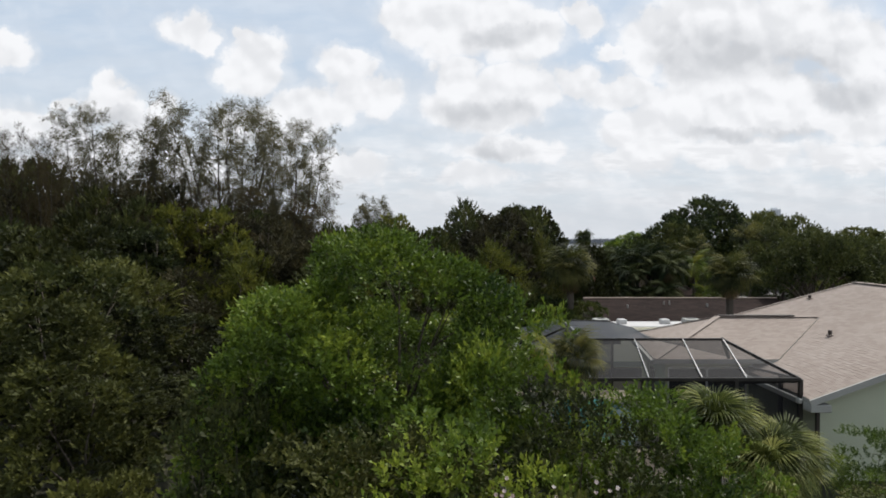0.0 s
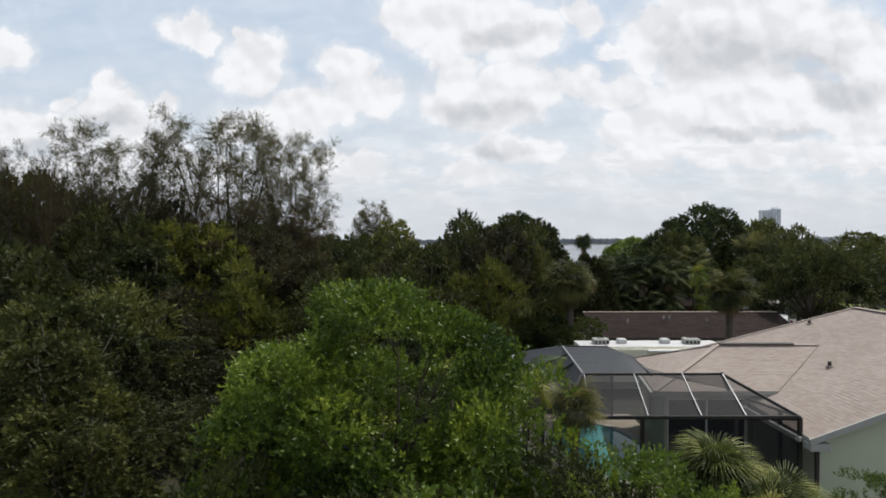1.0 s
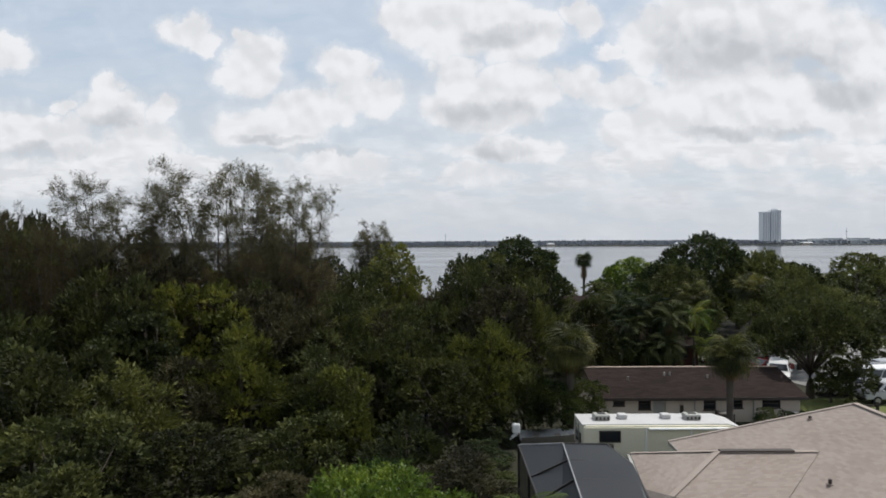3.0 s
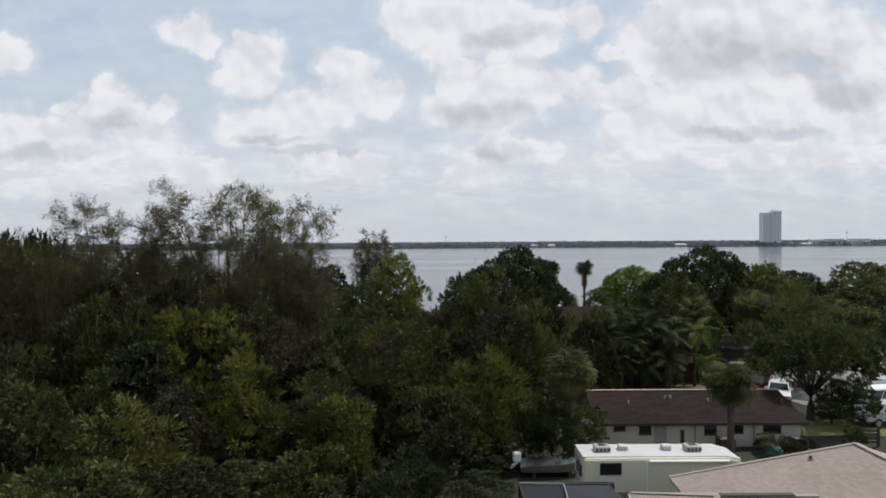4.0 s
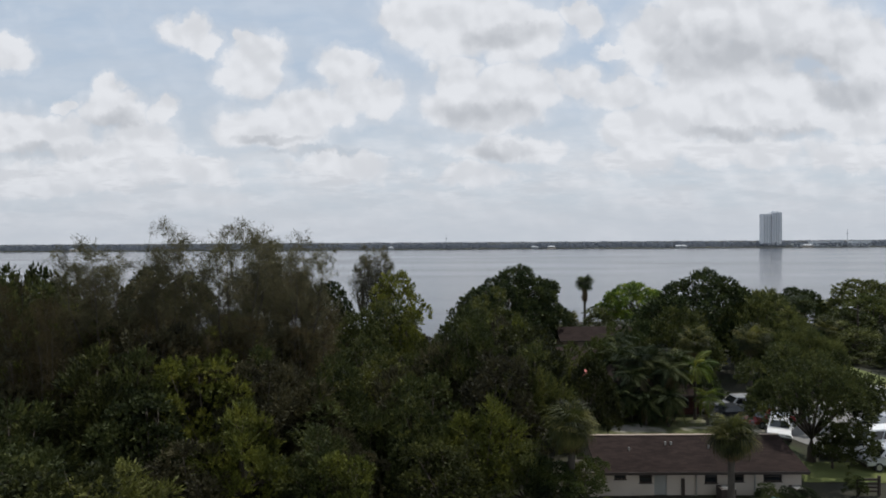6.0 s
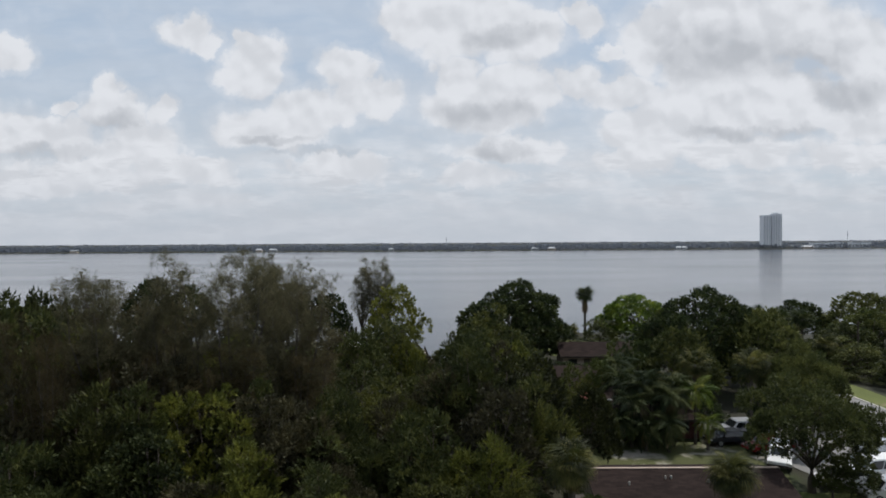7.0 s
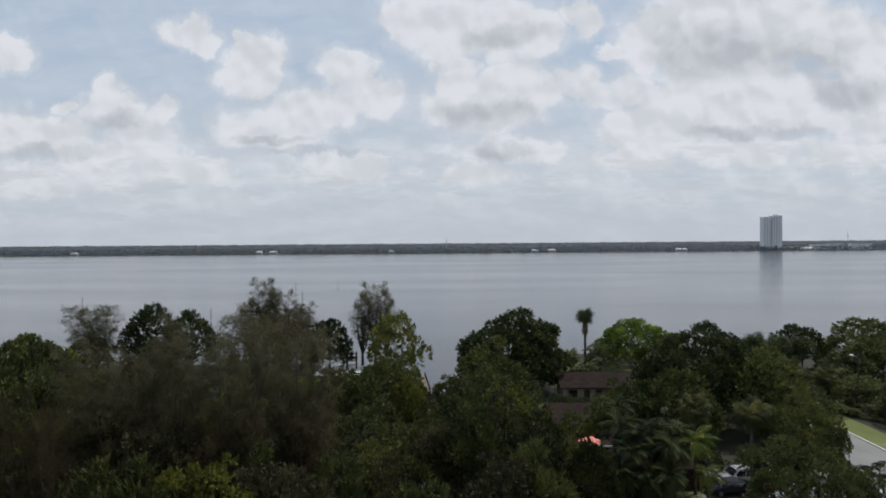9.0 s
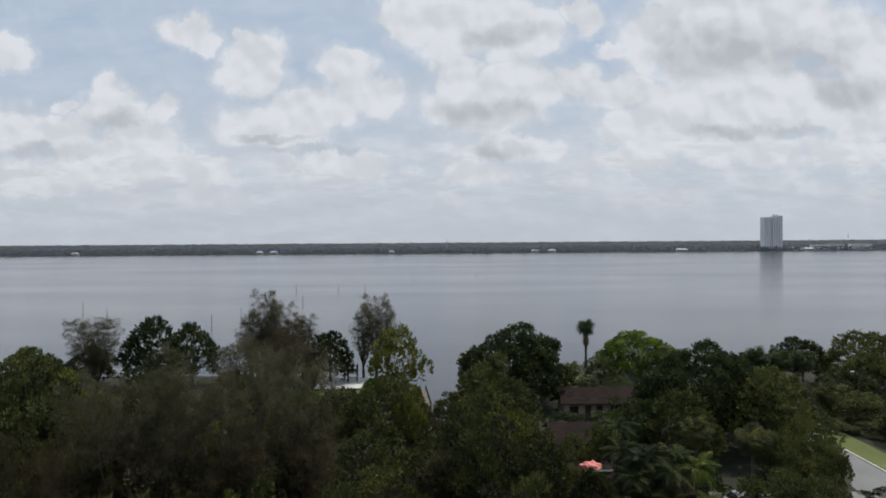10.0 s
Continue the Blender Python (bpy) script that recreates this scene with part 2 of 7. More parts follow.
LEAF_FIG = leaf_material("deep_green_fig_leaf", (0.010, 0.017, 0.007), (0.029, 0.042, 0.014), (0.085, 0.098, 0.027), trans=0.28, tint=0.1)
LEAF_GREY = leaf_material("needle_leaf", (0.056, 0.054, 0.031), (0.102, 0.096, 0.054), (0.168, 0.152, 0.085), trans=0.72, gloss=0.1, tint=0.3)
LEAF_BROWN = leaf_material("brown_needle", (0.036, 0.029, 0.014), (0.063, 0.051, 0.026), (0.108, 0.087, 0.044), trans=0.72, gloss=0.1, tint=0.3)
LEAF_PALM = leaf_material("palm_leaf", (0.020, 0.026, 0.007), (0.062, 0.068, 0.017), (0.19, 0.175, 0.05), trans=0.45, rough=0.55, gloss=0.25)
LEAF_FAN = leaf_material("fan_palm_leaf", (0.045, 0.058, 0.014), (0.13, 0.155, 0.038), (0.34, 0.335, 0.11), trans=0.42, rough=0.5, gloss=0.25)
# feather palm leaves with the big trees' shade put into a darker colour
LEAF_SHADED_PALM = leaf_material("shade_toned_palm_leaf", (0.010, 0.017, 0.006), (0.024, 0.034, 0.011), (0.062, 0.070, 0.022), trans=0.25, rough=0.7, gloss=0.12)
LEAF_YELLOW = leaf_material("yellow_palm_leaf", (0.06, 0.09, 0.012), (0.12, 0.15, 0.02), (0.22, 0.22, 0.035), trans=0.4, rough=0.35)
LEAF_DEAD = leaf_material("dead_palm_leaf", (0.09, 0.06, 0.03), (0.16, 0.11, 0.06), (0.28, 0.21, 0.12), trans=0.2)
PETAL = leaf_material("pale_petal", (0.5, 0.38, 0.36), (0.62, 0.5, 0.48), (0.75, 0.66, 0.62), trans=0.4)
BARK = material("bark", (0.04, 0.032, 0.025), (0.10, 0.08, 0.062), 0.9, 1.5, 18.0, bump=0.6, dist=0.03)
BARK_GREY = material("grey_bark", (0.036, 0.031, 0.026), (0.085, 0.073, 0.06), 0.9, 1.5, 18.0, bump=0.5, dist=0.03)
BARK_PALM = material("palm_bark", (0.045, 0.038, 0.031), (0.115, 0.098, 0.08), 0.9, 1.5, 14.0, bump=0.6, dist=0.03)
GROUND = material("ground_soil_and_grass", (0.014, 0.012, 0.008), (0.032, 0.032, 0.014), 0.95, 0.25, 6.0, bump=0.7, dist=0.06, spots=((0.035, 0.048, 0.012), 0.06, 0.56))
LAWN = material("lawn_grass", (0.075, 0.090, 0.022), (0.125, 0.140, 0.036), 0.95, 0.5, 9.0, bump=0.8, dist=0.05, spots=((0.20, 0.17, 0.09), 0.35, 0.60))
YARD = material("patchy_yard", (0.045, 0.053, 0.015), (0.085, 0.087, 0.029), 0.95, 0.4, 9.0, bump=0.8, dist=0.05, spots=((0.32, 0.29, 0.245), 0.28, 0.555))
ASPHALT = material("pale_asphalt", (0.15, 0.146, 0.14), (0.225, 0.218, 0.207), 0.9, 0.3, 20.0, bump=0.4, spots=((0.11, 0.107, 0.10), 0.2, 0.62))
CONCRETE = material("concrete", (0.34, 0.32, 0.29), (0.50, 0.48, 0.44), 0.9, 0.8, 20.0, bump=0.3)
SHINGLE = material("beige_shingle", (0.236, 0.190, 0.162), (0.305, 0.256, 0.222), 0.92, 0.5, 25.0, bump=0.4, per_island=0.4)
SHINGLE_BROWN = material("brown_shingle", (0.0138, 0.0085, 0.0071), (0.030, 0.0195, 0.0165), 0.95, 0.4, 18.0, bump=0.5, per_island=0.4, spec=0.15)
WALL_GREEN = material("sage_stucco", (0.41, 0.43, 0.315), (0.49, 0.51, 0.385), 0.9, 0.6, 60.0, bump=0.35)
WALL_CREAM = material("cream_stucco", (0.46, 0.39, 0.32), (0.60, 0.52, 0.44), 0.9, 0.7, 40.0, bump=0.3, spots=((0.40, 0.34, 0.28), 0.8, 0.66))
WALL_RED = material("dark_red_wall", (0.045, 0.014, 0.012), (0.08, 0.028, 0.023), 0.85, 0.8, 25.0, bump=0.3)
WALL_TAN = material("tan_wall", (0.30, 0.23, 0.18), (0.40, 0.32, 0.26), 0.9, 0.7, 30.0, bump=0.3)
WHITE = material("white_paint", (0.68, 0.68, 0.66), (0.82, 0.82, 0.80), 0.5, 1.0, 30.0)
TRIM = material("fascia_paint", (0.28, 0.275, 0.25), (0.37, 0.365, 0.335), 0.6, 1.0, 30.0)
DARK_TRIM = material("dark_brown_trim", (0.03, 0.022, 0.018), (0.06, 0.045, 0.038), 0.6, 2.0, 30.0)
BRONZE = material("bronze_aluminium", (0.022, 0.02, 0.018), (0.045, 0.04, 0.036), 0.45, 3.0, 40.0, metal=0.4)
BEAM_WHITE = material("pale_aluminium", (0.17, 0.172, 0.175), (0.25, 0.252, 0.255), 0.45, 3.0, 40.0)
SCREEN = screen_material("fly_screen", 0.5, (0.02, 0.02, 0.023))
# rear roof screen: opacity raised to fit the camera's grazing view of it
SCREEN_DENSE = screen_material("dense_roof_screen", 0.86, (0.016, 0.018, 0.023), 0.35)
SCREEN_TOP = screen_material("roof_fly_screen", 0.58, (0.02, 0.02, 0.023), 0.12)
GLASS = glass_material("dark_window_glass", (0.02, 0.022, 0.025))
CAR_GLASS = glass_material("tinted_car_glass", (0.012, 0.014, 0.016), 0.04)
RUBBER = material("tyre_rubber", (0.012, 0.012, 0.012), (0.025, 0.025, 0.025), 0.85, 5.0, 60.0)
STEEL = material("grey_metal", (0.28, 0.28, 0.28), (0.42, 0.42, 0.42), 0.4, 3.0, 40.0, metal=0.8)
RV_SKIN = material("cream_trailer_skin", (0.62, 0.58, 0.44), (0.72, 0.68, 0.54), 0.35, 0.6, 12.0, spots=((0.54, 0.50, 0.38), 0.7, 0.66))
RV_ROOF = material("white_trailer_roof", (0.40, 0.39, 0.38), (0.51, 0.50, 0.49), 0.6, 0.8, 10.0)
RV_SHADOW_STRIPE = material("green_grey_stripe", (0.16, 0.19, 0.15), (0.22, 0.25, 0.20), 0.4, 1.0, 20.0)
WOOD = material("weathered_wood", (0.13, 0.11, 0.09), (0.26, 0.23, 0.19), 0.9, 2.0, 25.0, bump=0.4, per_object=0.4)
WOOD_DARK = material("dark_stained_wood", (0.035, 0.026, 0.02), (0.08, 0.06, 0.045), 0.85, 2.0, 25.0, bump=0.4)
PINK = material("pink_tarpaulin", (0.60, 0.16, 0.14), (0.78, 0.27, 0.23), 0.7, 1.5, 15.0, bump=0.3, dist=0.03)
TEAL_TARP = material("teal_tarpaulin", (0.015, 0.05, 0.043), (0.03, 0.09, 0.075), 0.75, 2.0, 18.0, bump=0.4, dist=0.03)
TOWER_WALL = material("tower_concrete", (0.70, 0.71, 0.72), (0.80, 0.80, 0.81), 0.8, 0.02, 0.4)
TOWER_DARK = material("tower_recess", (0.36, 0.38, 0.40), (0.44, 0.46, 0.48), 0.6, 0.05, 0.6)
# far shore leaves: distance haze is mixed into these pale blue-grey colours
HAZED_LEAF = leaf_material("haze_tinted_foliage", (0.138, 0.155, 0.184), (0.150, 0.168, 0.198), (0.163, 0.182, 0.214), trans=0.5, rough=0.9, gloss=0.05)
PALE_DECK = material("bleached_deck_board", (0.46, 0.45, 0.42), (0.62, 0.61, 0.58), 0.85, 1.5, 20.0, bump=0.3, per_object=0.3)
PAVER = material("patio_paver", (0.30, 0.255, 0.20), (0.40, 0.35, 0.28), 0.85, 0.8, 15.0, bump=0.3)
BLACK_PANEL = material("black_collector", (0.012, 0.012, 0.014), (0.024, 0.024, 0.027), 0.4, 2.0, 30.0)


def car_paint(name, colour, metal=0.0):
    dark = tuple(c * 0.88 for c in colour)
    return material(name, dark, colour, 0.25, 0.7, 20.0, metal=metal, spec=0.6)


PAINT_WHITE = car_paint("white_car_paint", (0.80, 0.80, 0.79))
PAINT_SILVER = car_paint("silver_car_paint", (0.50, 0.51, 0.53), 0.35)
PAINT_RED = car_paint("red_car_paint", (0.19, 0.018, 0.018))
PAINT_DARK = car_paint("dark_car_paint", (0.025, 0.027, 0.032))
PAINT_GREY = car_paint("grey_car_paint", (0.14, 0.15, 0.16), 0.3)


def water_material(name, colour, rough, fine, coarse, strength):
    m = bpy.data.materials.new(name)
    m.use_nodes = True
    nt = m.node_tree
    b = nt.nodes["Principled BSDF"]
    b.inputs["Base Color"].default_value = (*colour, 1)
    b.inputs["IOR"].default_value = 1.33
    geo = nt.nodes.new("ShaderNodeNewGeometry").outputs["Position"]
    n1, n2, n3 = (nt.nodes.new("ShaderNodeTexNoise") for _ in range(3))
    stretch = nt.nodes.new("ShaderNodeMapping")
    stretch.inputs["Scale"].default_value = (0.25, 1.0, 1.0)
    nt.links.new(geo, stretch.inputs["Vector"])
    for n, sc in ((n1, fine), (n2, coarse), (n3, 0.012)):
        n.inputs["Scale"].default_value, n.inputs["Detail"].default_value = sc, 3.0
        nt.links.new(geo if n is not n3 else stretch.outputs[0], n.inputs["Vector"])
    add = nt.nodes.new("ShaderNodeMath")
    add.operation = "MULTIPLY_ADD"
    nt.links.new(n2.outputs["Fac"], add.inputs[0])
    add.inputs[1].default_value = 2.0
    nt.links.new(n1.outputs["Fac"], add.inputs[2])
    bp = nt.nodes.new("ShaderNodeBump")
    bp.inputs["Strength"].default_value, bp.inputs["Distance"].default_value = strength, 0.05
    nt.links.new(add.outputs[0], bp.inputs["Height"])
    nt.links.new(bp.outputs[0], b.inputs["Normal"])
    rr = nt.nodes.new("ShaderNodeMapRange")
    nt.links.new(n3.outputs["Fac"], rr.inputs[0])
    rr.inputs["From Min"].default_value, rr.inputs["From Max"].default_value = 0.35, 0.65
    rr.inputs["To Min"].default_value, rr.inputs["To Max"].default_value = rough * 0.85, rough * 1.2
    nt.links.new(rr.outputs[0], b.inputs["Roughness"])
    return m


WATER = water_material("river_water", (0.04, 0.046, 0.06), 0.16, 1.2, 0.25, 0.35)
POOL_WATER = water_material("pool_water", (0.10, 0.34, 0.34), 0.05, 3.0, 0.8, 0.1)

# ================= building helpers =================


def mesh_object(name, verts, faces, mat, parent=None, label="", smooth=False):
    me = bpy.data.meshes.new(name)
    me.from_pydata(verts, [], faces)
    me.materials.append(mat)
    if smooth:
        me.shade_smooth()
    ob = new(name, me)
    if parent is not None:
        ob.parent = parent
    return tagged(ob, label)


def part(name, bm, mat, parent, label="", smooth=False):
    """Links a bmesh as one mesh object under a thing or a part."""
    me = bpy.data.meshes.new(name)
    bmesh.ops.recalc_face_normals(bm, faces=bm.faces)
    bm.to_mesh(me)
    bm.free()
    me.materials.append(mat)
    if smooth:
        me.shade_smooth()
    ob = new(name, me)
    if parent is not None:
        ob.parent = parent
    return tagged(ob, label)


def shared(name, me, parent, m=None, mat=None):
    """Another object on a mesh that exists."""
    ob = new(name, me)
    ob.parent = parent
    if m is not None:
        ob.matrix_basis = m
    if mat is not None:
        ob.material_slots[0].link = "OBJECT"
        ob.material_slots[0].material = mat
    return ob


def thing(name, m, label, category, group="", kind=""):
    ob = new(name)
    ob.matrix_basis = m
    return tagged(ob, label, category, group, kind)


def add_box(bm, x0, x1, y0, y1, z0, z1, bevel=0.0):
    r = bmesh.ops.create_cube(bm, size=1.0, matrix=Matrix.Translation(((x0 + x1) / 2, (y0 + y1) / 2, (z0 + z1) / 2)) @ Matrix.Diagonal((x1 - x0, y1 - y0, z1 - z0, 1)))
    if bevel:
        edges = list({e for v in r["verts"] for e in v.link_edges})
        bmesh.ops.bevel(bm, geom=edges, offset=bevel, segments=2, affect="EDGES", profile=0.5)
    return bm


def box(x0, x1, y0, y1, z0, z1, bevel=0.0):
    return add_box(bmesh.new(), x0, x1, y0, y1, z0, z1, bevel)


def add_beam(bm, a, b, w, h):
    """A straight bar of w by h from a to b."""
    a, b = Vector(a), Vector(b)
    d = b - a
    q = d.to_track_quat("Y", "Z").to_matrix().to_4x4()
    bmesh.ops.create_cube(bm, size=1.0, matrix=Matrix.Translation((a + b) / 2) @ q @ Matrix.Diagonal((w, d.length, h, 1)))
    return bm


def beam(a, b, w, h):
    return add_beam(bmesh.new(), a, b, w, h)


def add_tube(bm, pts, radii, sides=7):
    """A tapered tube along points."""
    rings = []
    pts = [Vector(p) for p in pts]
    for i, p in enumerate(pts):
        d = pts[min(i + 1, len(pts) - 1)] - pts[max(i - 1, 0)]
        if d.length < 1e-6:
            d = Vector((0, 0, 1))
        q = d.to_track_quat("Z", "Y")
        rings.append([bm.verts.new(p + q @ Vector((math.cos(a) * radii[i], math.sin(a) * radii[i], 0))) for a in (2 * math.pi * k / sides for k in range(sides))])
    for r0, r1 in zip(rings, rings[1:]):
        for k in range(sides):
            bm.faces.new((r0[k], r0[(k + 1) % sides], r1[(k + 1) % sides], r1[k]))
    bm.faces.new(rings[-1])
    bm.faces.new(rings[0][::-1])
    return bm


def tube(pts, radii, sides=7):
    return add_tube(bmesh.new(), pts, radii, sides)


def prism(poly, z0, z1):
    """An upright prism over a polygon of (x, y)."""
    bm = bmesh.new()
    lo = [bm.verts.new((x, y, z0)) for x, y in poly]
    hi = [bm.verts.new((x, y, z1)) for x, y in poly]
    bm.faces.new(lo[::-1])
    bm.faces.new(hi)
    for i in range(len(poly)):
        j = (i + 1) % len(poly)
        bm.faces.new((lo[i], lo[j], hi[j], hi[i]))
    return bm


def wall_grid(u0, u1, z0, z1, thick, holes):
    """A wall along x from u0 to u1, front face at y = 0, with openings (ua, ub, za, zb) through it."""
    us = sorted({u0, u1, *(h[0] for h in holes), *(h[1] for h in holes)})
    zs = sorted({z0, z1, *(h[2] for h in holes), *(h[3] for h in holes)})
    solid = [[not any(h[0] <= (a + b) / 2 <= h[1] and h[2] <= (c + d) / 2 <= h[3] for h in holes) for c, d in zip(zs, zs[1:])] for a, b in zip(us, us[1:])]
    bm = bmesh.new()
    grid = {}

    def vert(i, k, j):
        key = (i, k, j)
        if key not in grid:
            grid[key] = bm.verts.new((us[i], thick * j, zs[k]))
        return grid[key]
    nu, nz = len(us) - 1, len(zs) - 1
    full = lambda i, k: 0 <= i < nu and 0 <= k < nz and solid[i][k]
    for i in range(nu):
        for k in range(nz):
            if not solid[i][k]:
                continue
            bm.faces.new([vert(i, k, 0), vert(i + 1, k, 0), vert(i + 1, k + 1, 0), vert(i, k + 1, 0)])
            bm.faces.new([vert(i, k, 1), vert(i, k + 1, 1), vert(i + 1, k + 1, 1), vert(i + 1, k, 1)])
            if not full(i - 1, k):
                bm.faces.new([vert(i, k, 0), vert(i, k + 1, 0), vert(i, k + 1, 1), vert(i, k, 1)])
            if not full(i + 1, k):
                bm.faces.new([vert(i + 1, k, 0), vert(i + 1, k, 1), vert(i + 1, k + 1, 1), vert(i + 1, k + 1, 0)])
            if not full(i, k - 1):
                bm.faces.new([vert(i, k, 0), vert(i, k, 1), vert(i + 1, k, 1), vert(i + 1, k, 0)])
            if not full(i, k + 1):
                bm.faces.new([vert(i, k + 1, 0), vert(i + 1, k + 1, 0), vert(i + 1, k + 1, 1), vert(i, k + 1, 1)])
    return bm


def window(parent, x0, x1, y, z0, z1, trim, bars=1):
    """A window in a wall that faces -y: frame, pane, sill."""
    w = new("window")
    w.parent = parent
    bm = bmesh.new()
    t = 0.06
    for b in ((x0, x1, z0, z0 + t), (x0, x1, z1 - t, z1), (x0, x0 + t, z0 + t, z1 - t), (x1 - t, x1, z0 + t, z1 - t)):
        add_box(bm, b[0], b[1], y - 0.02, y + 0.06, b[2], b[3])
    for k in range(bars):
        zc = z0 + (z1 - z0) * (k + 1) / (bars + 1)
        add_box(bm, x0 + t, x1 - t, y + 0.0, y + 0.05, zc - 0.02, zc + 0.02)
    part("window_frame", bm, trim, w)
    part("pane", box(x0 + t, x1 - t, y + 0.055, y + 0.065, z0 + t, z1 - t), GLASS, w)
    part("sill", box(x0 - 0.05, x1 + 0.05, y - 0.07, y + 0.0, z0 - 0.06, z0), trim, w)
    return w


def door(parent, x0, x1, y, z0, z1, mat):
    d = new("door")
    d.parent = parent
    part("leaf", box(x0, x1, y, y + 0.05, z0, z1), mat, d)
    part("handle", box(x1 - 0.14, x1 - 0.08, y - 0.05, y, z0 + 0.95, z0 + 1.05, 0.01), STEEL, d)
    return d


def slope_tabs(corners, course=0.15, tab=0.33, thick=0.007, seed=1):
    """Shingle tabs over a flat roof face given by corners (eave left, eave right, top right, top left): verts and faces. Each course overlaps the one below."""
    rng = random.Random(seed)
    a, b, c, d = (Vector(p) for p in corners)
    n = (b - a).cross(d - a).normalized()
    if n.z < 0:
        n = -n
    left, right = d - a, c - b
    up = ((d + c) / 2 - (a + b) / 2)
    rows = max(2, int(up.length / course))
    verts, faces = [], []
    for i in range(rows):
        f0, f1 = i / rows, min(1.0, (i + 1.12) / rows)
        p0, p1 = a + left * f0, b + right * f0
        q0, q1 = a + left * f1, b + right * f1
        w = (p1 - p0).length
        cols = max(1, round(w / tab))
        s = (0.5 if i % 2 else 0.0)
        marks = [0.0] + [x for x in ((k + s) / cols for k in range(1 if not s else 0, cols)) if 0 < x < 1] + [1.0]
        for u0, u1 in zip(marks, marks[1:]):
            lift = thick * (0.8 + 0.6 * rng.random())
            dip = rng.uniform(-0.012, 0.012) / max(up.length, 0.5) * 1.0
            e0, e1 = p0.lerp(p1, u0) + left * dip, p0.lerp(p1, u1) + left * dip
            g0, g1 = q0.lerp(q1, u0), q0.lerp(q1, u1)
            k = len(verts)
            verts += [e0 + n * lift, e1 + n * lift, g1 + n * 0.004, g0 + n * 0.004, e0, e1]
            faces += [(k, k + 1, k + 2, k + 3), (k + 4, k + 5, k + 1, k)]
    return [tuple(v) for v in verts], faces


def roof_face_slab(bm, corners, thick=0.14):
    """A slab under a roof face."""
    top = [bm.verts.new(p) for p in corners]
    low = [bm.verts.new((p[0], p[1], p[2] - thick)) for p in corners]
    bm.faces.new(top)
    bm.faces.new(low[::-1])
    for i in range(len(corners)):
        j = (i + 1) % len(corners)
        bm.faces.new((top[i], low[i], low[j], top[j]))


def make_roof(parent, facelist, shingle, deck, course=0.15, tab=0.33, seed=3):
    bm = bmesh.new()
    for c in facelist:
        roof_face_slab(bm, c)
    roof = part("roof", bm, deck, parent)
    verts, faces = [], []
    for i, c in enumerate(facelist):
        if len(c) == 3:
            c = (c[0], c[1], c[2], c[2])
        v, f = slope_tabs(c, course, tab, seed=seed + i)
        k = len(verts)
        verts += v
        faces += [tuple(x + k for x in q) for q in f]
    sh = mesh_object("shingles", verts, faces, shingle, roof)
    tagged(sh, kind="stuff")
    return roof


# ================= ground and water =================


def interp(v, xs, ys):
    return float(np.interp(v, xs, ys))


def shoreline(x):
    return interp(x, [-400, -60, -25, -9, -5, 3.2, 7, 40, 70, 400], [128, 131, 129, 127, 115, 116, 138, 141, 136, 132])


def canal_middle(y):
    return interp(y, [0, 20, 40, 60, 100, 116, 135], [-6.5, -5.6, -3.4, -2.8, -1.6, -1.2, -1.6])


def ground_z(x, y):
    base = interp(y, [-60, 20, 45, 70, 110, 124], [2.0, 2.0, 1.35, 0.95, 0.55, 0.35])
    s = shoreline(x)
    if y > s - 3:
        base = interp(y - s, [-3, 0, 3, 30, 1105, 1135, 1300, 3500], [base, -0.25, -1.2, -3.0, -3.0, 0.6, 2.0, 3.0])
    if -30 < y < 140:
        d = abs(x - canal_middle(y))
        if d < 3.6:
            base = min(base, interp(d, [0, 1.2, 2.2, 3.6], [-1.4, -1.2, 0.1, base]))
    if 0 < y < 120:
        base += 0.08 * noise.noise(Vector((x * 0.25, y * 0.25, 0)))
    return base


gx = np.concatenate([[-4500, -2500, -1500, -900, -500, -300, -200, -150, -120], np.arange(-100, -12, 2.5), np.arange(-12, 10, 0.8), np.arange(10, 100, 2.5), [100, 120, 150, 200, 300, 500, 900, 1500, 2500, 4500]])
gy = np.concatenate([[-900, -400, -150, -70, -35], np.arange(-20, 150, 1.8), [152, 170, 200, 300, 500, 800, 1100, 1210, 1230, 1245, 1255, 1265, 1280, 1300, 1400, 1700, 2400, 3400, 4600]])
gverts = [(float(x), float(y), ground_z(float(x), float(y))) for y in gy for x in gx]
nx = len(gx)
gfaces = [(j * nx + i, j * nx + i + 1, (j + 1) * nx + i + 1, (j + 1) * nx + i) for j in range(len(gy) - 1) for i in range(nx - 1)]
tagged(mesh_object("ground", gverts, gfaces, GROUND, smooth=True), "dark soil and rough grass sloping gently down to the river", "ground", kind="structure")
wb = bmesh.new()
bmesh.ops.create_grid(wb, x_segments=24, y_segments=24, size=0.5, matrix=Matrix.Translation((0, 650, -0.3)) @ Matrix.Diagonal((8000, 1400, 1, 1)))
tagged(part("water", wb, WATER, None), "calm grey river water, wide, reflecting a bright cloudy sky", "water", kind="structure")


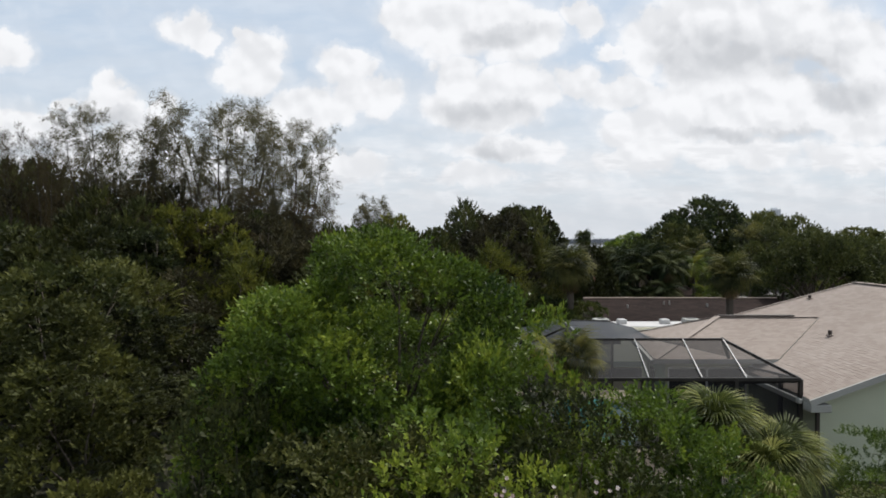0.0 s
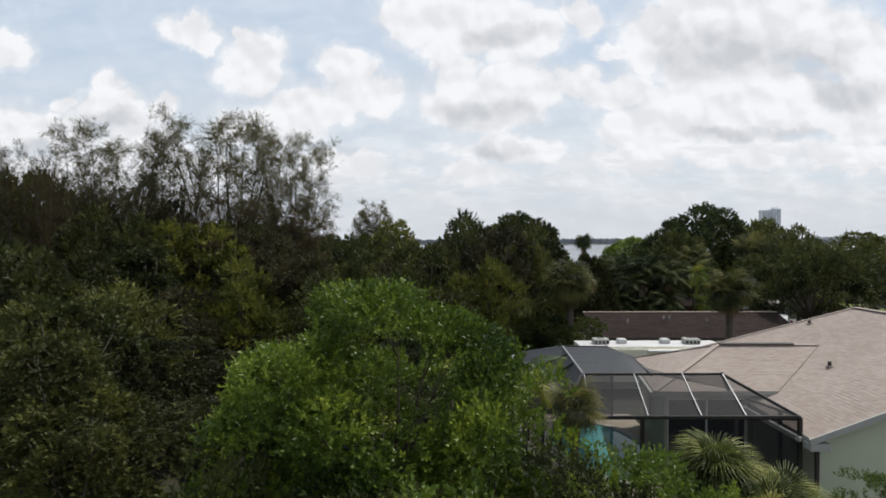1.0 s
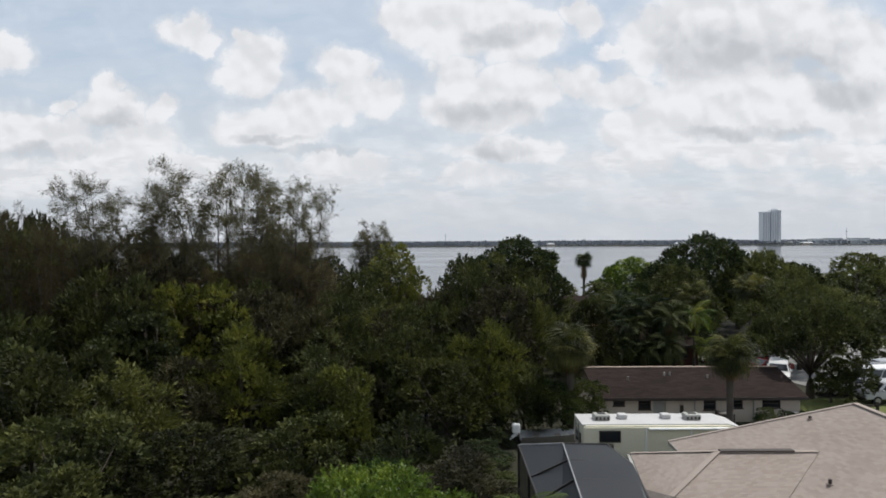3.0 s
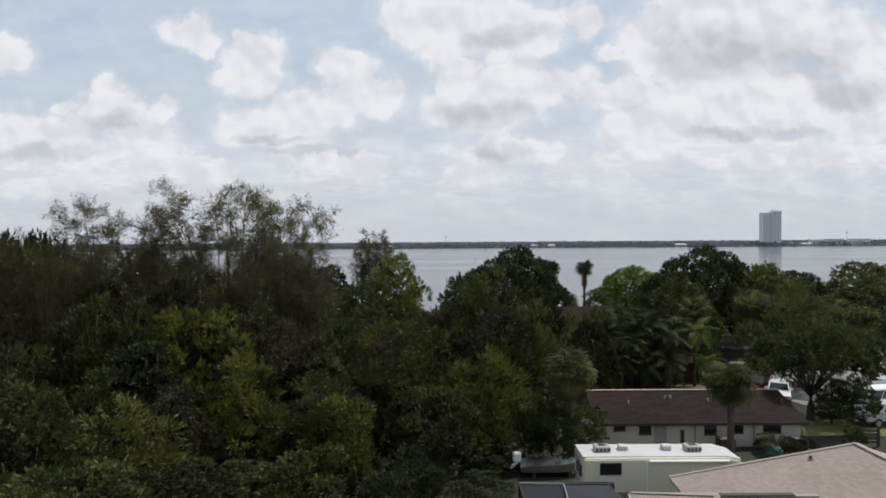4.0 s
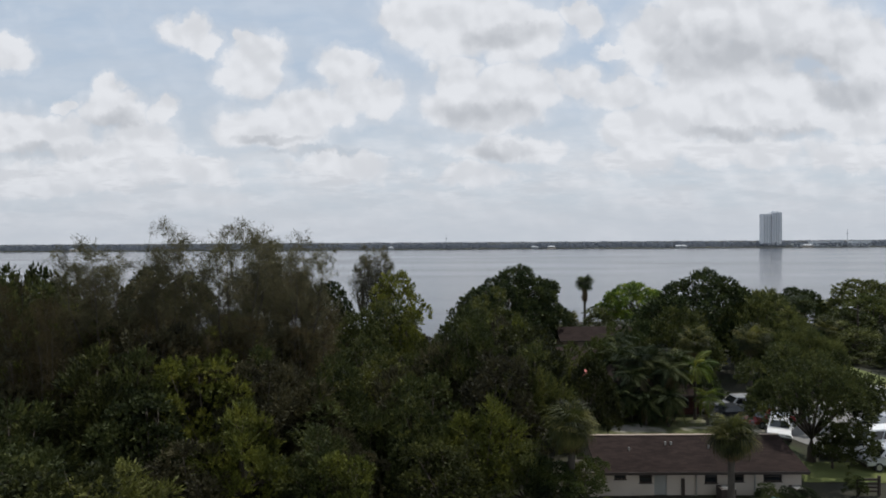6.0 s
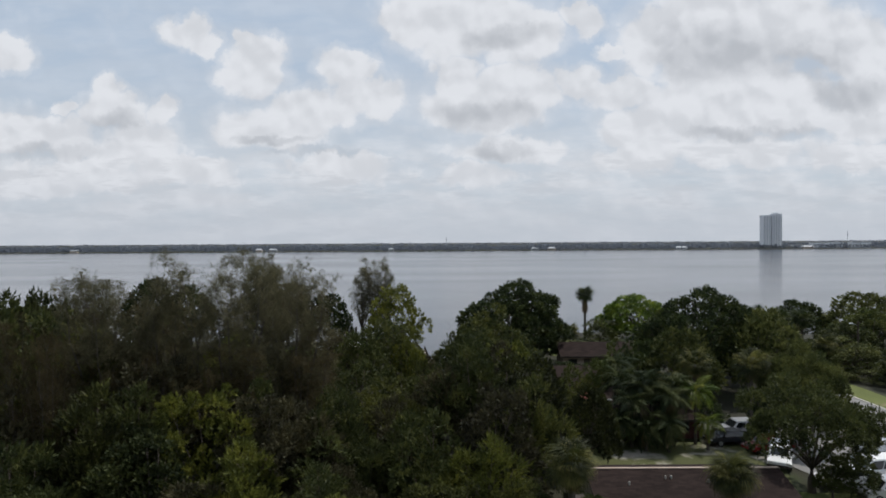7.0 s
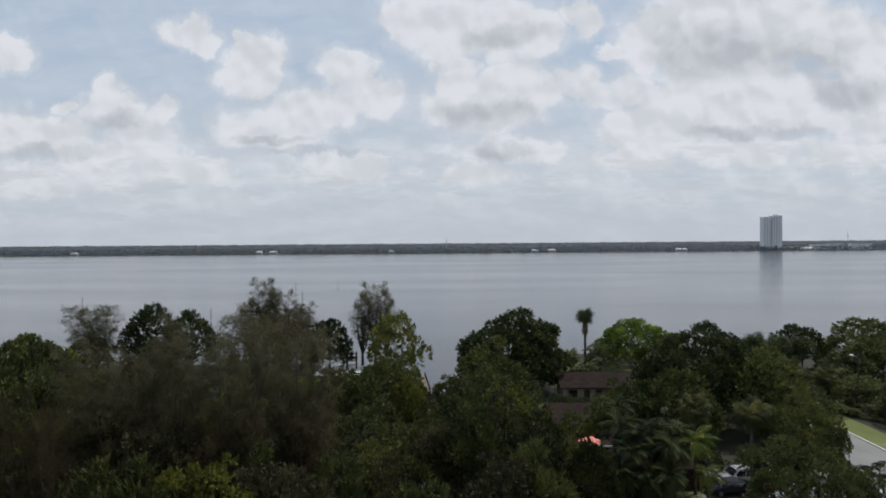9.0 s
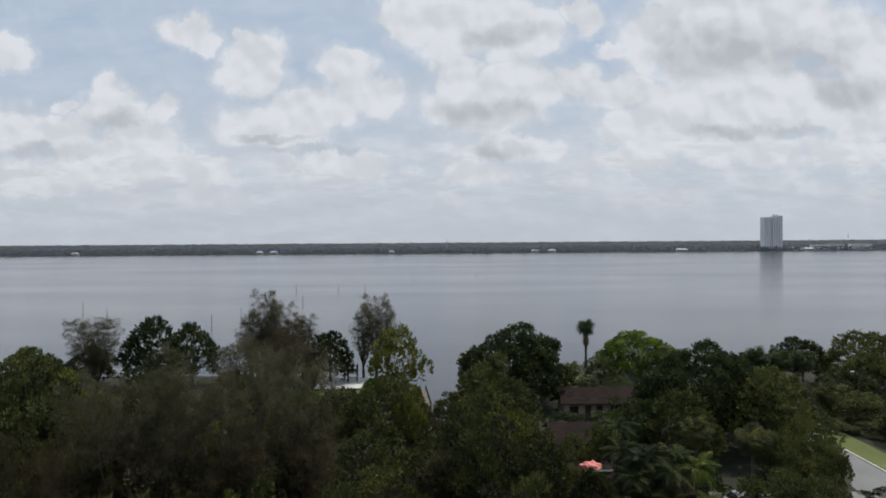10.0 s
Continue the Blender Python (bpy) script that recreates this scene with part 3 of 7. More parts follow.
def draped(name, poly_rows, mat, label, category, lift=0.03, thick=0.0):
    """A sheet that lies on the ground; poly_rows: (left point, right point) pairs along its length."""
    verts, faces = [], []
    cols = 6
    rows = []
    for (a0, b0), (a1, b1) in zip(poly_rows, poly_rows[1:]):
        for k in range(8):
            f = k / 8
            rows.append(((a0[0] + (a1[0] - a0[0]) * f, a0[1] + (a1[1] - a0[1]) * f), (b0[0] + (b1[0] - b0[0]) * f, b0[1] + (b1[1] - b0[1]) * f)))
    rows.append(poly_rows[-1])
    for a, b in rows:
        for c in range(cols + 1):
            f = c / cols
            x, y = a[0] + (b[0] - a[0]) * f, a[1] + (b[1] - a[1]) * f
            verts.append((x, y, ground_z(x, y) + lift))
    w = cols + 1
    for j in range(len(rows) - 1):
        for c in range(cols):
            faces.append((j * w + c, j * w + c + 1, (j + 1) * w + c + 1, (j + 1) * w + c))
    return tagged(mesh_object(name, verts, faces, mat, smooth=True), label, category, kind="structure")


ROAD = [(33.0, 20), (38.0, 40), (43.5, 53), (47.0, 63), (48.8, 72), (49.2, 82), (49.3, 94)]
draped("road", [((x - 2.8, y + 0.6), (x + 2.8, y - 0.6)) for x, y in ROAD], ASPHALT, "pale worn asphalt lane curving between trees", "road", 0.05)
draped("verge", [((x + 3.0, y - 0.62), (x + 7.2, y - 1.2)) for x, y in ROAD], LAWN, "bright mown grass strip beside the lane", "grass verge", 0.04)
draped("lawn_front", [((25.6, 43.3), (36, 42.6)), ((26.2, 45.4), (37, 44.6)), ((26.8, 47.6), (38, 46.6))], LAWN, "sunlit green lawn beside the brown-roofed house", "lawn", 0.05)
draped("yard", [((11, 49), (28, 49)), ((11, 54), (30, 54)), ((13, 60), (33, 60))], YARD, "patchy yard of grass and pale sand behind the house", "yard", 0.05)
draped("driveway", [((31.6, 48.6), (39, 47)), ((29.4, 55.5), (44, 56)), ((27, 66), (46, 66))], ASPHALT, "pale sandy parking area with parked cars", "driveway", 0.065)
draped("lawn_shore", [((-24, 104), (-6.4, 104)), ((-24, 114), (-6.2, 114)), ((-24, 124), (-6.2, 123))], LAWN, "bright green grass on the point by the dock", "lawn", 0.05)
draped("lawn_back", [((19, 108), (33, 108)), ((19, 116), (36, 116)), ((19, 126), (38, 128))], LAWN, "green garden grass around the riverside house", "lawn", 0.05)
kb = bmesh.new()
for (xa, ya), (xb, yb) in zip(ROAD, ROAD[1:]):
    add_beam(kb, (xa + 2.95, ya - 0.62, ground_z(xa + 2.9, ya) + 0.08), (xb + 2.95, yb - 0.62, ground_z(xb + 2.9, yb) + 0.08), 0.3, 0.14)
tagged(part("kerb", kb, CONCRETE, None), "pale concrete kerb along the lane", "kerb", kind="structure")

# ================= plants =================


def unit(v):
    return v / np.maximum(np.linalg.norm(v, axis=-1, keepdims=True), 1e-9)


def leaves_mesh(name, base, way, length, width, mat, rng, fold=0.25, flat=0.35, tri=False):
    """A mesh of separate leaves, folded along the middle (or plain pointed ones, tri): base points, directions, lengths and widths."""
    n = len(base)
    if tri:
        fold = 0.0
    ref = unit(rng.normal(size=(n, 3)) + np.array([0, 0, 1.0]) * flat)
    side = unit(np.cross(way, ref))
    nor = unit(np.cross(side, way))
    L, W = length[:, None], width[:, None]
    mid = base + way * L * 0.5
    tip = base + way * L - nor * L * 0.08
    v = np.empty((n, 4, 3))
    v[:, 0] = base
    v[:, 1] = mid + side * W * 0.5 + nor * W * fold
    v[:, 2] = tip
    v[:, 3] = mid - side * W * 0.5 + nor * W * fold
    me = bpy.data.meshes.new(name)
    c = 4
    if tri:
        c = 3
        v = np.stack([base + way * L * 0.12 + side * W * 0.5, tip, base + way * L * 0.12 - side * W * 0.5], 1)
    me.vertices.add(n * c)
    me.vertices.foreach_set("co", v.astype(np.float32).ravel())
    me.loops.add(n * c)
    me.loops.foreach_set("vertex_index", np.arange(n * c, dtype=np.int32))
    me.polygons.add(n)
    me.polygons.foreach_set("loop_start", np.arange(0, n * c, c, dtype=np.int32))
    me.update(calc_edges=True)
    me.materials.append(mat)
    return me


def spray_leaves(P, A, n, L, leaf, rng, wide=0.5, open_base=65, open_tip=22):
    """Leaves in whorls along twigs that start at P and point along A."""
    M = len(P)
    s = np.linspace(0.12, 1.0, n)[None, :, None]
    tw = L * (0.7 + 0.6 * rng.random((M, 1, 1)))
    base = P[:, None] + A[:, None] * s * tw
    r0 = unit(np.cross(A, unit(rng.normal(size=(M, 3)))))
    r1 = np.cross(A, r0)
    ang = (np.arange(n) * 2.4)[None] + rng.random((M, 1)) * 6.28 + rng.normal(size=(M, n)) * 0.4
    rad = r0[:, None] * np.cos(ang)[..., None] + r1[:, None] * np.sin(ang)[..., None]
    b = np.radians(open_base + (open_tip - open_base) * s + rng.normal(size=(M, n, 1)) * 12)
    way = unit(A[:, None] * np.cos(b) + rad * np.sin(b))
    ln = leaf * (0.65 + 0.7 * rng.random((M, n)))
    return base.reshape(-1, 3), way.reshape(-1, 3), ln.ravel(), ln.ravel() * wide * (0.8 + 0.4 * rng.random(M * n))


def crown_lobes(rng, k, radius, height, low, size=0.2, rough=0.25, deep=0.55):
    """Heads of leaves over an uneven crown: (x, y, z, r, how far out). The hull bulges and dips; some heads sit further in."""
    out = []
    zc = low + (height - low) * 0.42
    off = Vector(rng.normal(size=3) * 5)
    for i in range(k):
        inner = i % 4 == 3
        z = 1.0 - (i + 0.5) / k * 1.5
        a = i * 2.39996 + rng.normal() * 0.35
        c = math.sqrt(max(0.0, 1 - z * z))
        d = Vector((math.cos(a) * c, math.sin(a) * c, z))
        f = 1.0 + rough * 1.5 * noise.noise(d * 1.5 + off) + rough * 0.8 * noise.noise(d * 3.4 - off)
        f *= (deep + 0.2 * rng.random()) if inner else 0.8 + 0.22 * rng.random()
        r = radius * size * (0.65 + 0.7 * rng.random())
        out.append((d.x * radius * f, d.y * radius * f, zc + d.z * ((height - zc) if z > 0 else (zc - low)) * f, r, inner))
    return out


def lobe_sprays(rng, lobes, per, up, middle):
    """Twigs over the outer and upper sides of the heads, so that dark gaps stay between them."""
    P, A = [], []
    mean = sum(q[3] ** 2 for q in lobes) / len(lobes)
    for x, y, z, r, inner in lobes:
        cnt = max(6, int(per * r * r / mean * (0.6 if inner else 1.1)))
        d = unit(rng.normal(size=(cnt * 3, 3)))
        outw = unit(np.array([x, y, (z - middle) * 0.8 + 0.3 * r]))
        d = d[(d @ outw * 0.9 + d[:, 2]) > -0.15][:cnt]
        rr = r * (0.78 + 0.26 * rng.random((len(d), 1)))
        P.append(np.array([x, y, z]) + d * rr * np.array([1.05, 1.05, 0.92]))
        A.append(unit(d * 0.8 + outw * 0.2 + np.array([0, 0, up]) + rng.normal(size=d.shape) * 0.3))
    return np.concatenate(P), np.concatenate(A)


MESHES = {}


def limb_mesh(name, rng, lobes, height, thick, mat, split=0.25, lean=0.0):
    """A tapered trunk that splits into curved limbs towards the lobes."""
    bm = bmesh.new()
    fork = Vector((lean * height * 0.2, 0, height * split))
    add_tube(bm, [(0, 0, -0.3), (lean * 0.1, 0.02, height * split * 0.5), fork], [thick * 1.25, thick, thick * 0.85], 8)
    for x, y, z, r, _inner in lobes:
        e = Vector((x, y, z))
        m1 = fork.lerp(e, 0.45) + Vector((rng.normal() * 0.15, rng.normal() * 0.15, 0.12)) * height * 0.12
        add_tube(bm, [fork - Vector((0, 0, thick)), m1, e + Vector((0, 0, r * 0.3))], [thick * 0.5, thick * 0.27, thick * 0.05], 5)
        for _ in range(2):
            tip = e + Vector(rng.normal(size=3)) * r * 0.55
            add_tube(bm, [m1.lerp(e, 0.6), tip], [thick * 0.12, thick * 0.03], 4)
    me = bpy.data.meshes.new(name)
    bm.to_mesh(me)
    bm.free()
    me.materials.append(mat)
    me.shade_smooth()
    return me


def broadleaf_meshes(key):
    """Trunk and crown of one broadleaf form, cached. Forms: radius, height, crown's low edge, heads, twigs a head, leaves a twig, twig, leaf, uprightness, seed, size of heads, unevenness."""
    if key in MESHES:
        return MESHES[key]
    forms = {
        "shade": (3.6, 7.0, 0.4, 88, 122, 9, 0.26, 0.098, 0.35, 24, 0.175, 0.3),
        "hedge": (1.6, 4.2, 0.3, 24, 36, 9, 0.26, 0.095, 0.5, 22, 0.27, 0.34),
        "dense_a": (3.0, 7.0, 0.5, 32, 50, 7, 0.30, 0.195, 0.35, 31, 0.25, 0.36),
        "dense_b": (3.0, 7.0, 0.4, 27, 56, 7, 0.32, 0.195, 0.3, 32, 0.27, 0.38),
        "dense_c": (3.0, 7.0, 0.6, 38, 42, 7, 0.28, 0.195, 0.4, 33, 0.22, 0.4),
        "soft_a": (3.0, 7.0, 0.3, 34, 41, 8, 0.55, 0.265, 0.6, 36, 0.22, 0.45),
        "soft_b": (3.0, 7.0, 0.3, 30, 48, 8, 0.58, 0.265, 0.5, 37, 0.24, 0.45),
        "wide_a": (5.0, 10.0, 0.3, 42, 25, 6, 0.45, 0.36, 0.3, 41, 0.21, 0.36),
        "wide_b": (5.0, 10.0, 0.2, 50, 21, 6, 0.45, 0.36, 0.35, 42, 0.19, 0.38),
        "dome": (5.0, 9.0, 0.1, 92, 22, 6, 0.42, 0.33, 0.3, 45, 0.16, 0.12),
        "dome_large": (8.0, 12.0, 0.1, 160, 44, 6, 0.45, 0.32, 0.3, 47, 0.12, 0.12),
        "open": (5.5, 8.5, 3.4, 54, 80, 7, 0.42, 0.2, 0.25, 51, 0.18, 0.3),
    }
    R, H, low, k, per, n, tw, leaf, up, seed, size, rough = forms[key]
    rng = np.random.default_rng(seed)
    lobes = crown_lobes(rng, k, R, H, low, size, rough)
    garden = key in ("shade", "hedge")
    P, A = lobe_sprays(rng, lobes, per, up, (H + low) / 2)
    fz = (H - 0.8 * tw) / np.percentile(P[:, 2], 99.5)
    fr = (R - 0.3 * tw) / np.percentile(np.hypot(P[:, 0], P[:, 1]), 96)
    P = P * np.array([fr, fr, fz])
    lobes = [(x * fr, y * fr, z * fz, r, q) for x, y, z, r, q in lobes]
    opening = {"open_base": 68, "open_tip": 28, "wide": 0.52} if garden else {"open_base": 40, "open_tip": 15, "wide": 0.32} if key.startswith("soft") else {"wide": 0.66}
    crown = leaves_mesh("crown_" + key, *spray_leaves(P, A, n, tw, leaf, rng, **opening), LEAF_MID, rng, fold=0.2, tri=not garden)
    trunk = limb_mesh("trunk_" + key, rng, lobes[::5 if garden else 4], H, R * (0.04 if garden else 0.055), BARK)
    MESHES[key] = (trunk, crown, R, H)
    return MESHES[key]


TREE_RNG = random.Random(5)


def tree(key, x, y, top, radius, mat, label, name="tree", group="trees of the grove", turn=None, category="tree", ry=None):
    trunk, crown, R, H = broadleaf_meshes(key)
    g = ground_z(x, y)
    g = max(g, -0.6)
    s = radius / R
    m = Matrix.Translation((x, y, g)) @ Matrix.Rotation(TREE_RNG.random() * 6.28 if turn is None else turn, 4, "Z") @ Matrix.Diagonal((s, (ry or radius) / R, (top - g) / H, 1))
    t = thing(name, m, label, category, group)
    shared("trunk", trunk, t)
    shared("crown", crown, t, mat=mat)
    return t


def casuarina_meshes(key):
    """Tall feathery tree: forks low into rising leaders, each with side branches all the way up, and thin grey needles that hang in strands from them."""
    if key in MESHES:
        return MESHES[key]
    seed, leaders, flare, sides, lift, reach = {"feather_a": (61, 7, 0.2, 20, 0.8, 4.0), "feather_b": (62, 6, 0.17, 20, 0.85, 3.2), "feather_c": (63, 9, 0.23, 20, 0.8, 5.0), "spire": (64, 7, 0.11, 15, 1.5, 2.9)}[key]
    rng = np.random.default_rng(seed)
    H = 18.0
    bm = bmesh.new()
    P, A = [], []

    def strand(p, d, ln, count):
        """A twig whose end hangs, with needles all along."""
        q = p + d * ln
        m = p.lerp(q, 0.5) + Vector((0, 0, ln * 0.10))
        q = q + Vector((0, 0, -ln * 0.22))
        f = rng.random((count, 1))
        a, b, c = np.array(p), np.array(m), np.array(q)
        P.append((1 - f) ** 2 * a + 2 * f * (1 - f) * b + f * f * c + rng.normal(size=(count, 3)) * 0.12)
        A.append(np.array(d) * 0.7 + rng.normal(size=(count, 3)) * 0.35 + np.array([0, 0, -0.25]))

    fork = H * 0.20
    add_tube(bm, [(0, 0, -0.3), (0.08, 0.03, fork * 0.5), (0, 0, fork + 0.2)], [0.34, 0.28, 0.24], 8)
    for i in range(leaders):
        a = i * 6.283 / leaders + rng.normal() * 0.3
        out = 0.0 if i == leaders - 1 else flare * H * (0.65 + 0.6 * rng.random())
        top = H * (1.0 - (0.3 if key == "spire" and i < leaders - 1 else 0.15) * rng.random())
        start = fork * (0.75 + 0.3 * rng.random())
        path = []
        for k in range(8):
            f = k / 7
            w = out * (f ** 0.75) * (1.0 - 0.12 * f)
            path.append(Vector((math.cos(a) * w + rng.normal() * 0.16 * f, math.sin(a) * w + rng.normal() * 0.16 * f, start + (top - start) * f)))
        add_tube(bm, path, [0.15 * (1 - f / 7) ** 1.2 + 0.008 for f in range(8)], 5)
        for k in range(sides):
            f = 0.10 + 0.88 * (k + rng.random()) / sides
            s = min(6, int(f * 7))
            p = path[s].lerp(path[s + 1], f * 7 - s)
            b = k * 2.4 + rng.normal() * 0.5
            ln = (3.2 * (1 - f) + 0.4 if key == "spire" else 1.9 * (1 - f) + 1.15) * (0.5 + 0.8 * rng.random())
            d = Vector((math.cos(b), math.sin(b), lift * (0.6 + 0.8 * rng.random()))).normalized()
            q1 = p + d * ln * 0.55
            q2 = q1 + (d + Vector((0, 0, 0.25))).normalized() * ln * 0.45
            add_tube(bm, [p, q1, q2], [0.04 * (1.15 - f), 0.022, 0.006], 3)
            twigs = {"spire": 4, "feather_b": 6}.get(key, 7)
            for t in range(twigs):
                g = 0.2 + 0.8 * (t + rng.random()) / twigs
                o = p.lerp(q1, g / 0.55) if g < 0.55 else q1.lerp(q2, (g - 0.55) / 0.45)
                strand(o, (d * 0.7 + Vector(rng.normal(size=3)) * 0.45).normalized(), 0.5 + 0.6 * rng.random(), 8 if key in ("spire", "feather_b") else 11)
        for t in range(5):
            strand(path[7] - Vector((0, 0, 0.25 * t)), (Vector((0, 0, 1)) + Vector(rng.normal(size=3)) * 0.3).normalized(), 0.55 + 0.3 * rng.random(), 9)
    P, A = np.concatenate(P), unit(np.concatenate(A))
    fz = H / np.percentile(P[:, 2], 99.8)
    fr = reach / np.percentile(np.hypot(P[:, 0], P[:, 1]), 95)
    P = P * np.array([fr, fr, fz])
    base, way, ln, w = spray_leaves(P, A, 3, 0.36, 0.42, rng, wide=0.16, open_base=38, open_tip=18) if key == "spire" else spray_leaves(P, A, 5, 0.30, 0.29, rng, wide=0.10, open_base=42, open_tip=20)
    way = unit(way + np.array([0, 0, -0.25]))
    crown = leaves_mesh("crown_" + key, base, way, ln, w, LEAF_GREY, rng, tri=True)
    for v in bm.verts:
        v.co = (v.co.x * fr, v.co.y * fr, v.co.z * fz)
    me = bpy.data.meshes.new("trunk_" + key)
    bm.to_mesh(me)
    bm.free()
    me.materials.append(BARK_GREY)
    me.shade_smooth()
    MESHES[key] = (me, crown, H)
    return MESHES[key]


def feather_tree(key, x, y, top, width, mat, label):
    trunk, crown, H = casuarina_meshes(key)
    g = ground_z(x, y)
    m = Matrix.Translation((x, y, g)) @ Matrix.Rotation(TREE_RNG.random() * 6.28, 4, "Z") @ Matrix.Diagonal((width, width, (top - g) / H, 1))
    t = thing("feathery_tree", m, label, "tree", "tall feathery trees")
    shared("trunk", trunk, t)
    shared("crown", crown, t, mat=mat)
    return t


def fan_mesh(key, leaflets, size, droop, stalk, mat, seed):
    """One fan frond of a palm, its stalk along +x from the origin: leaflets joined near the middle, tips hanging."""
    if key in MESHES:
        return MESHES[key]
    rng = random.Random(seed)
    verts, faces = [], []

    def quad(a, b, c, d):
        k = len(verts)
        verts.extend((tuple(a), tuple(b), tuple(c), tuple(d)))
        faces.append((k, k + 1, k + 2, k + 3))
    hub = Vector((stalk, 0, 0))
    quad((0, -0.02, 0), (0, 0.02, 0), (stalk, 0.012, 0.0), (stalk, -0.012, 0.0))
    quad((0, 0.0, -0.02), (0, 0.0, 0.02), (stalk, 0, 0.012), (stalk, 0, -0.012))
    for i in range(leaflets):
        f = i / (leaflets - 1) * 2 - 1
        a = f * radians(132) + rng.uniform(-0.05, 0.05)
        ln = size * (1.0 - 0.32 * abs(f) ** 2) * rng.uniform(0.9, 1.08)
        w = size * 0.024
        way = Vector((math.cos(a), math.sin(a), -0.12 - 0.10 * abs(f)))
        side = Vector((-math.sin(a), math.cos(a), 0)) * w
        fold = Vector((0, 0, w * 0.55))
        m1 = hub + way * ln * 0.55
        m2 = hub + way * ln * 0.82 + Vector((0, 0, -droop * ln * 0.16))
        e = hub + way * ln * 0.96 + Vector((0, 0, -droop * ln * 0.46 * rng.uniform(0.7, 1.3)))
        k = len(verts)
        verts.extend(tuple(p) for p in (hub, m1 - side + fold, m1 + side + fold, m2 - side * 0.6, m2 + side * 0.6, e, m1))
        faces.extend(((k, k + 1, k + 6), (k, k + 6, k + 2), (k + 6, k + 1, k + 3, k + 4), (k + 6, k + 4, k + 2), (k + 3, k + 5, k + 4)))
    me = bpy.data.meshes.new("fan_" + key)
    me.from_pydata(verts, [], faces)
    me.materials.append(mat)
    MESHES[key] = me
    return me


def feather_mesh(key, size, pairs, arch, mat, seed):
    """One feather frond of a palm, arching along +x."""
    if key in MESHES:
        return MESHES[key]
    rng = random.Random(seed)
    verts, faces = [], []
    pts = [Vector((size * f * (1 - 0.18 * arch * f), 0, size * (0.42 * f - arch * 0.85 * f * f))) for f in (i / 10 for i in range(11))]
    for p, q in zip(pts, pts[1:]):
        k = len(verts)
        verts.extend(tuple(v) for v in (p + Vector((0, -0.025, 0)), p + Vector((0, 0.025, 0)), q + Vector((0, 0.02, 0)), q + Vector((0, -0.02, 0))))
        faces.append((k, k + 1, k + 2, k + 3))
    for i in range(pairs):
        f = 0.16 + 0.84 * i / pairs
        s = min(9, int(f * 10))
        p = pts[s].lerp(pts[s + 1], f * 10 - s)
        t = (pts[s + 1] - pts[s]).normalized()
        for sg in (-1, 1):
            ln = size * (0.27 * math.sin(math.pi * min(1, f * 0.9 + 0.12)) + 0.05) * rng.uniform(0.85, 1.15)
            w = t * 0.010
            way = (t * 0.45 + Vector((0, sg * 0.85, 0.12 + rng.uniform(-0.1, 0.1)))).normalized()
            m1 = p + way * ln * 0.55
            e = p + way * ln * 0.92 + Vector((0, 0, -ln * 0.55))
            k = len(verts)
            verts.extend(tuple(v) for v in (p, m1 + w, e, m1 - w))
            faces.append((k, k + 1, k + 2, k + 3))
    me = bpy.data.meshes.new("feather_" + key)
    me.from_pydata(verts, [], faces)
    me.materials.append(mat)
    MESHES[key] = me
    return me


def palm(kind, x, y, top, spread, label, fronds=30, trunk_r=0.16, leaf=None, dead=6, seed=1, lean=0.0, name="palm_tree", skirt=0.15):
    """A palm: ringed trunk, fronds as parts round its head, dead ones hanging below."""
    rng = random.Random(seed)
    g = ground_z(x, y)
    t = thing(name, Matrix.Translation((x, y, g)), label, "palm tree", "palms")
    head = top - g - spread * 0.55
    pts = [(lean * f * f * head, 0, -0.2 + f * (head + 0.2)) for f in (0, 0.2, 0.4, 0.6, 0.8, 1.0)]
    part("trunk", tube(pts, [trunk_r * 1.25, trunk_r, trunk_r * 0.92, trunk_r * 0.9, trunk_r * 1.0, trunk_r * 1.15], 9), BARK_PALM, t, smooth=True)
    hx = lean * head
    leaf = leaf or LEAF_PALM
    if kind == "fan":
        meshes = [fan_mesh("fan%d" % i, 36, 0.62, 0.75 + 0.5 * i, 0.5, LEAF_PALM, 70 + i) for i in range(3)]
        dead_mesh = fan_mesh("fan_dead", 18, 0.5, 1.1, 0.5, LEAF_DEAD, 79)
        k = spread / 1.12
    else:
        meshes = [feather_mesh("plume%d" % i, 1.0, 30, 0.75 + 0.28 * i, LEAF_PALM, 80 + i) for i in range(3)]
        dead_mesh = feather_mesh("plume_dead", 0.9, 20, 1.3, LEAF_DEAD, 89)
        k = spread
    for i in range(fronds):
        f = (i + 0.5) / fronds
        a = i * 2.39996 + rng.uniform(-0.2, 0.2)
        pitch = radians(78 - 118 * f ** 0.85) if kind == "fan" else radians(62 - 95 * f)
        m = Matrix.Translation((hx, 0, head + 0.12 * (1 - f))) @ Matrix.Rotation(a, 4, "Z") @ Matrix.Rotation(-pitch, 4, "Y") @ Matrix.Rotation(rng.uniform(-0.3, 0.3), 4, "X") @ Matrix.Scale(k * rng.uniform(0.85, 1.12), 4)
        shared("frond", rng.choice(meshes), t, m, None if leaf is LEAF_PALM else leaf)
    for i in range(dead):
        m = Matrix.Translation((hx, 0, head - 0.15 - skirt * i / dead)) @ Matrix.Rotation(i * 2.1 + rng.random(), 4, "Z") @ Matrix.Rotation(radians(rng.uniform(48, 75)), 4, "Y") @ Matrix.Scale(k * 0.85, 4)
        shared("dead_frond", dead_mesh, t, m)
    return t


